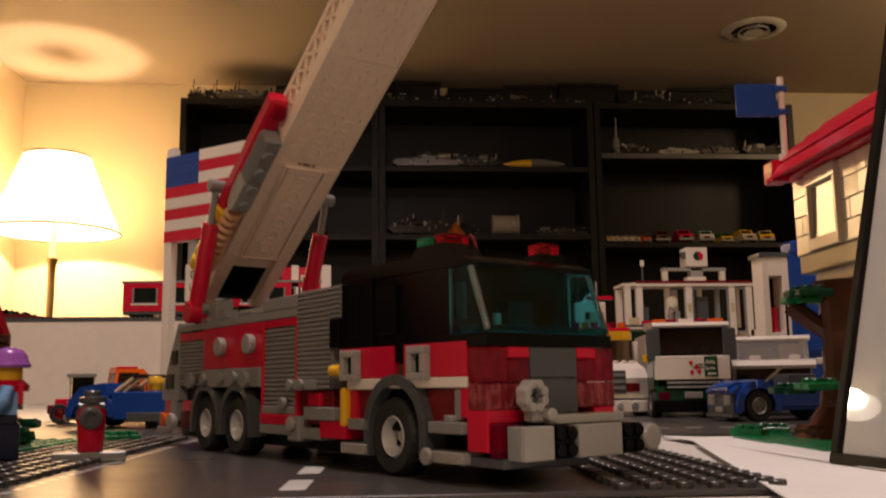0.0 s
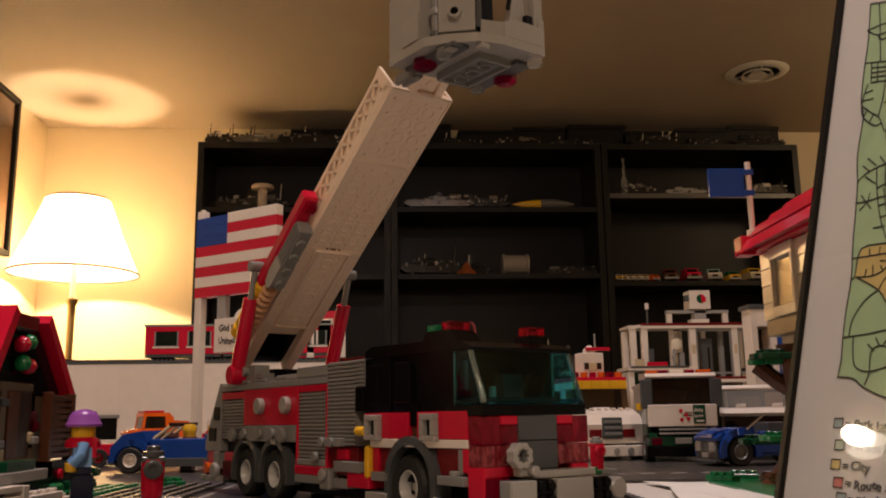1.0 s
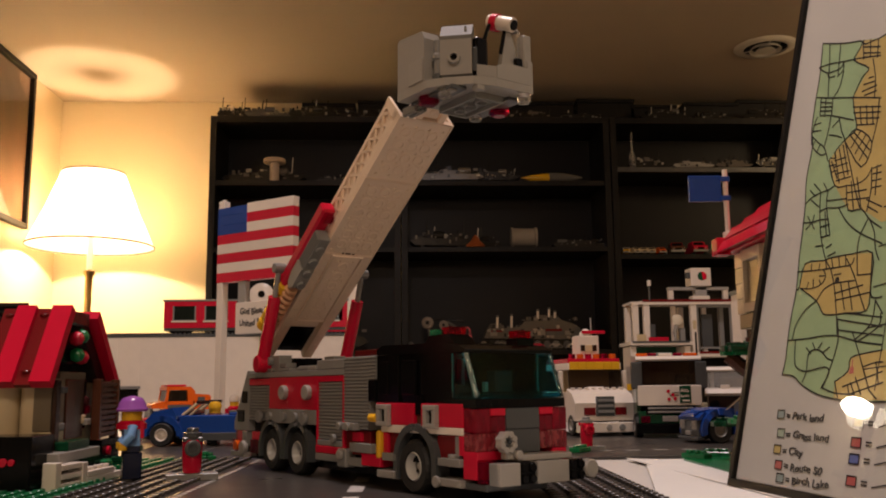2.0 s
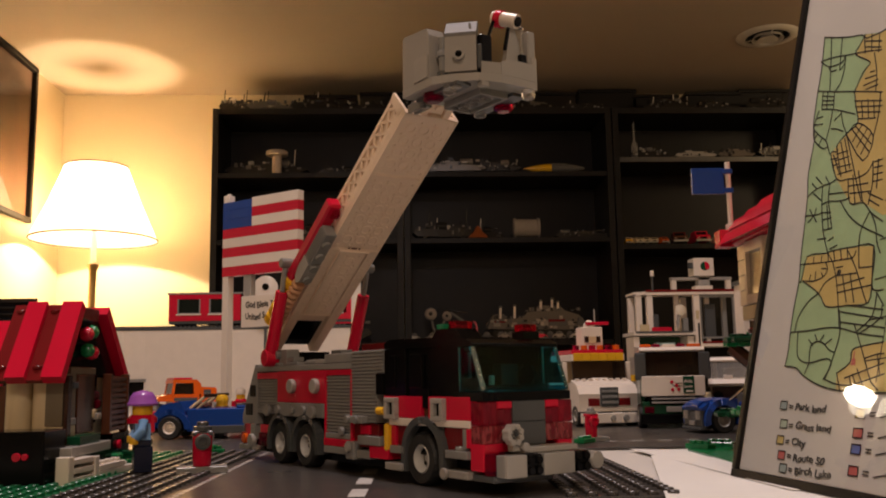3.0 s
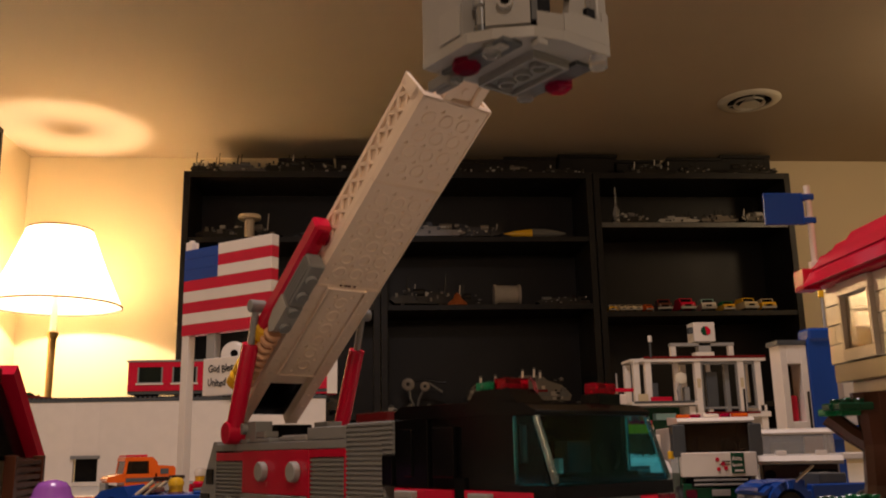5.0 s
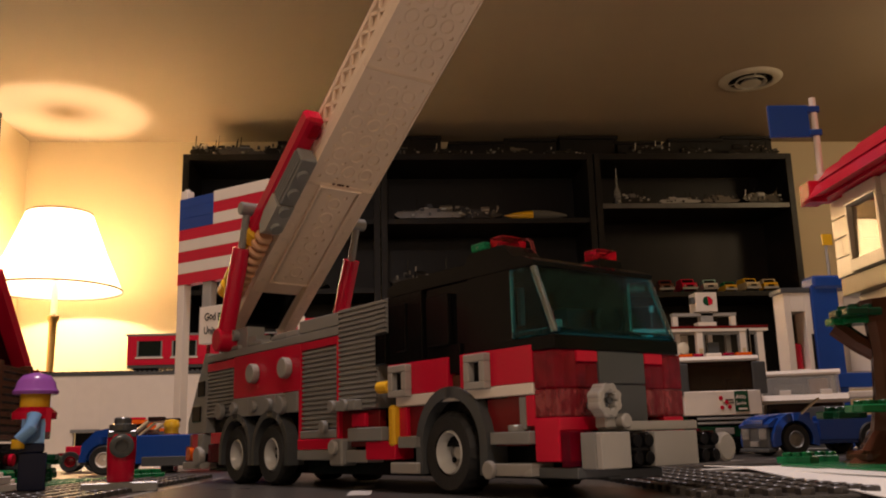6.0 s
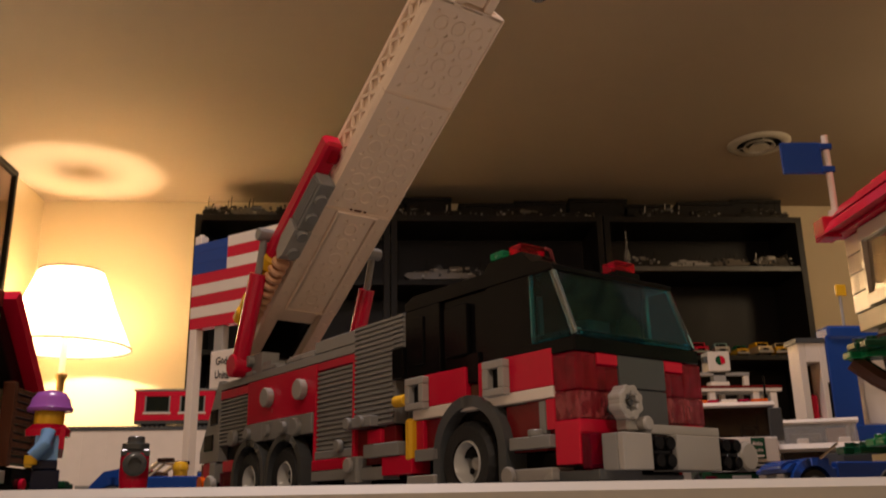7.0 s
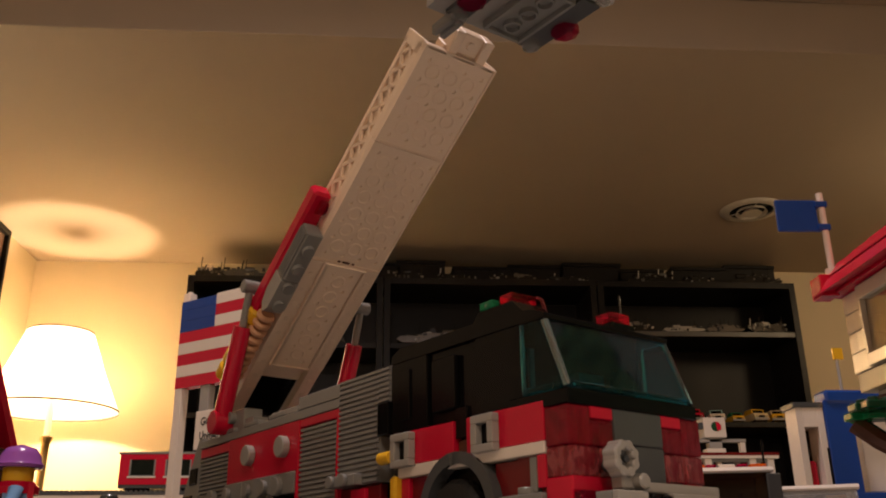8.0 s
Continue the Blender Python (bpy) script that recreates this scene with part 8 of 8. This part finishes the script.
part("machine", cbox(bmesh.new(), 32, 72, -6, 20, 133, 142, 0.6), RED, gsn, "low red machine")
part("machine", cbox(bmesh.new(), 36, 46, -6, 20, 142.1, 168, 0.6), DGREY, gsn)
part("machine", cbox(bmesh.new(), 8, 26, -6, 20, 133, 148, 0.6), TAN, gsn)
part("machine", cbox(bmesh.new(), 96, 106, -8, 6, 133, 160, 0.6), MGREY, gsn)
part("teal_shelf", cbox(bmesh.new(), 46, 86, 20, 40, 100, 112, 0.6), TEAL, gsn, "pale teal shelf in the lower bay")
part("bay_wall", cbox(bmesh.new(), 6, 106, 56, 60, 0.3, 125, 0.4), DGREEN, gsn, "dark green bay wall")
part("shop_lamp", cyl(bmesh.new(), (128, -3, 172), "y", 4, 3, 12, 0.5), TAN, gsn, "", True)
for x in (128, 213):
    part("yellow_panel", cbox(bmesh.new(), x - 3, x + 3, -1.5, -0.1, 158, 176, 0.2), TAN, gsn)

# ---- blue and white tower ----
tw = thing("blue_tower", pose(0.367, 0.745, Z0) @ Matrix.Diagonal((1.05, 1.07, 1.075, 1)), "blue and white brick tower with a barred window", "tower")
part("white_wall", cbox(bmesh.new(), 0, 6, -6, 14, 50, 128, 0.4), WHITE, tw, "white wall")
part("tower_base", cbox(bmesh.new(), 0, 24, -6, 14, 0.2, 49.9, 0.4), DGREY, tw, "dark grey tower base")
part("white_wall", cbox(bmesh.new(), 18, 24, -6, 14, 50, 128, 0.4), WHITE, tw)
part("white_wall", cbox(bmesh.new(), 6, 18, -6, 14, 112, 128, 0.4), WHITE, tw)
part("white_wall", cbox(bmesh.new(), 6, 18, -6, 14, 50, 64, 0.4), WHITE, tw)
part("red_figurehead", cyl(bmesh.new(), (12, 6, 64), "z", 5, 22, 16, 1), RED, tw, "red round piece in the window", True)
part("window_back", cbox(bmesh.new(), 6, 18, 12, 13.8, 64, 112, 0.3), SMOKE, tw)
part("roof_edge", cbox(bmesh.new(), -2, 24, -7, 16, 128, 132, 0.3), DGREY, tw, "dark roof edge")
part("blue_column", cbox(bmesh.new(), 24.3, 48, -8, 16, 0.2, 134, 0.6), BLUE, tw, "blue column")
part("blue_slab", cbox(bmesh.new(), 26, 76, -10, 12, 131, 142, 2.0), BLUE, tw, "blue top slab")
part("blue_slab", cbox(bmesh.new(), 24.4, 78, -10, 20, 48, 60, 0.6), BLUE, tw)
part("right_wall", cbox(bmesh.new(), 60, 90, 6, 36, 62, 131, 0.5), WHITE, tw)
part("pole", tube(bmesh.new(), [(48, 2, 142), (48, 2, 176)], 1.3, 8), GREY, tw, "", True)
part("yellow_flag", cbox(bmesh.new(), 45, 54, 0.5, 3.5, 170, 180, 0.4), YELLOW, tw, "yellow flag piece")

# ---- tree house ----
th = thing("tree_house", pose(0.2280, 0.3800, Z0, 0, 0, -2), "tan brick tree house with red roof on a brown trunk", "tree house")
# x grows away from the road, y falls toward the table edge
part("ground_plate", cbox(bmesh.new(), -40, 70, -90, 6, -1.8, 0.4, 0.3), GREEN, th, "green ground plate")
trunk = bmesh.new()
lathe(trunk, (6, -22, 0.4), "z", [(27, 0), (20, 6), (14, 14), (11, 30), (10, 48), (11, 62), (13, 72)], 12)
part("trunk", trunk, BROWN, th, "reddish brown trunk of bricks")
part("root", cbox(bmesh.new(), -18, 26, -34, -12, 0.3, 6, 2), BROWN, th)
part("limb", tube(bmesh.new(), [(6, -22, 44), (-6, -14, 54), (-14, -10, 62)], 4.5, 8), BROWN, th, "", True)
for k, (x, y, z) in enumerate(((-10, -16, 62), (-14, -30, 64), (4, -4, 66), (-16, -10, 20), (-14, -34, 22), (20, -2, 58))):
    bm = bmesh.new()
    for j in range(4):
        a = j * 1.57 + k
        cbox(bm, 5 * math.cos(a) - 5, 5 * math.cos(a) + 5, 5 * math.sin(a) - 4, 5 * math.sin(a) + 4, 0, 3.4, 0.6, Matrix.Translation(Vector((x, y, z)) * MM))
        cyl(bm, (5 * math.cos(a), 5 * math.sin(a), 3.4), "z", 2.4, 1.8, 10, 0.2, Matrix.Translation(Vector((x, y, z)) * MM))
    part("leaf", bm, DGREEN if k % 2 else GREEN, th, "green leaf piece")
part("floor", cbox(bmesh.new(), 0.8, 80, -120, 8.4, 79, 87.9, 0.4), TAN, th, "tan floor plate")
part("floor_edge", cbox(bmesh.new(), 6, 74, -116, 2, 73, 78.9, 0.4), WHITE, th)
# walls of separate bricks round the window
wx0, wx1, wy_far, wy_near = 0, 6, 9, -116
win = (-39.5, -9)          # y range of the window
# Bricks lean upward by small random angles so they glint in the camera's view.
glint_tilt = random.Random(17)
for row in range(4):
    z0 = 88 + 9.7 * row
    y = wy_far
    k = 0
    while y > wy_near + 1:
        ln = (15.9, 7.9, 15.9)[(row + k) % 3]
        y1 = max(y - ln, wy_near)
        if row in (0, 1, 2, 3) and y1 < win[1] and y > win[0]:
            if y > win[1]:
                y1 = win[1]
            else:
                y = win[0]
                k += 1
                continue
        mid = Matrix.Translation(Vector((3, (y + y1) / 2, z0 + 5)) * MM)
        turn = Matrix.Rotation(math.radians(glint_tilt.uniform(0.3, 1.9)), 4, "Y") @ Matrix.Rotation(math.radians(glint_tilt.uniform(-1.2, 1.2)), 4, "Z")
        part("brick", cbox(bmesh.new(), wx0, wx1, y1 + 0.15, y - 0.15, z0 + 0.1, z0 + 9.55, 0.3, mid @ turn @ mid.inverted()), CREAM, th)
        y = y1
        k += 1
    part("brick", cbox(bmesh.new(), 6.4, 70, 3, 9, z0 + 0.05, z0 + 9.6, 0.3), CREAM, th)
wfr = bmesh.new()
for y0, y1, z0, z1 in ((-39.4, -9.1, 88.2, 93.9), (-39.4, -9.1, 120, 126.6), (-39.4, -37, 93.9, 120), (-11.5, -9.1, 93.9, 120)):
    cbox(wfr, -2.5, 4, y0, y1, z0, z1, 0.3)
wth = part("window", wfr, CREAM, th, "tan framed window")
# Pane leans back so it mirrors the lampshade toward the camera.
part("pane", prism(bmesh.new(), [(-0.7, 94), (0.3, 94), (1.1, 120), (0.1, 120)], "y", -37, -11.5), GLOSS_PANE, wth, "glossy clear pane tilted to mirror the lamp")
for k in range(5):
    ya = -130 + 28.1 * k
    part("roof_slope", prism(bmesh.new(), [(-14, 127), (-9.5, 134), (6, 147.5), (22, 157.5), (60, 157.5), (60, 129.2), (-4, 129.2)], "y", ya, ya + 28.0), RED, th, "red sloped roof brick")
for k in range(3):
    part("roof_ridge", prism(bmesh.new(), [(-8 + 9 * k, 136.2 + 6.6 * k), (-2 + 9 * k, 143.4 + 6.6 * k), (3 + 9 * k, 145.4 + 6.4 * k), (0 + 9 * k, 140 + 6.6 * k)], "y", -130, 4), RED, th)
part("roof_eave", cbox(bmesh.new(), -6, 60, -130, 12, 127.2, 129, 0.4), RED, th, "red eave")
part("roof_corner", cbox(bmesh.new(), -13, -4, 2, 13, 126, 137, 0.4), RED, th)
part("flag_pole", tube(bmesh.new(), [(-4, 6, 137), (-4, 6, 182)], 1.7, 10), WHITE, th, "white flagpole", True)
part("pole_base", cyl(bmesh.new(), (-4, 6, 137), "z", 3.4, 4, 14), WHITE, th, "", True)
flagp = part("blue_flag", cbox(bmesh.new(), -28, -7, 5, 7, 161, 178, 0.3), BLUE, th, "plain dark blue flag piece")
for z in (161.5, 174):
    part("flag_clip", cbox(bmesh.new(), -8, -1.5, 3.8, 8.2, z, z + 3.2, 0.3), BLUE, flagp)
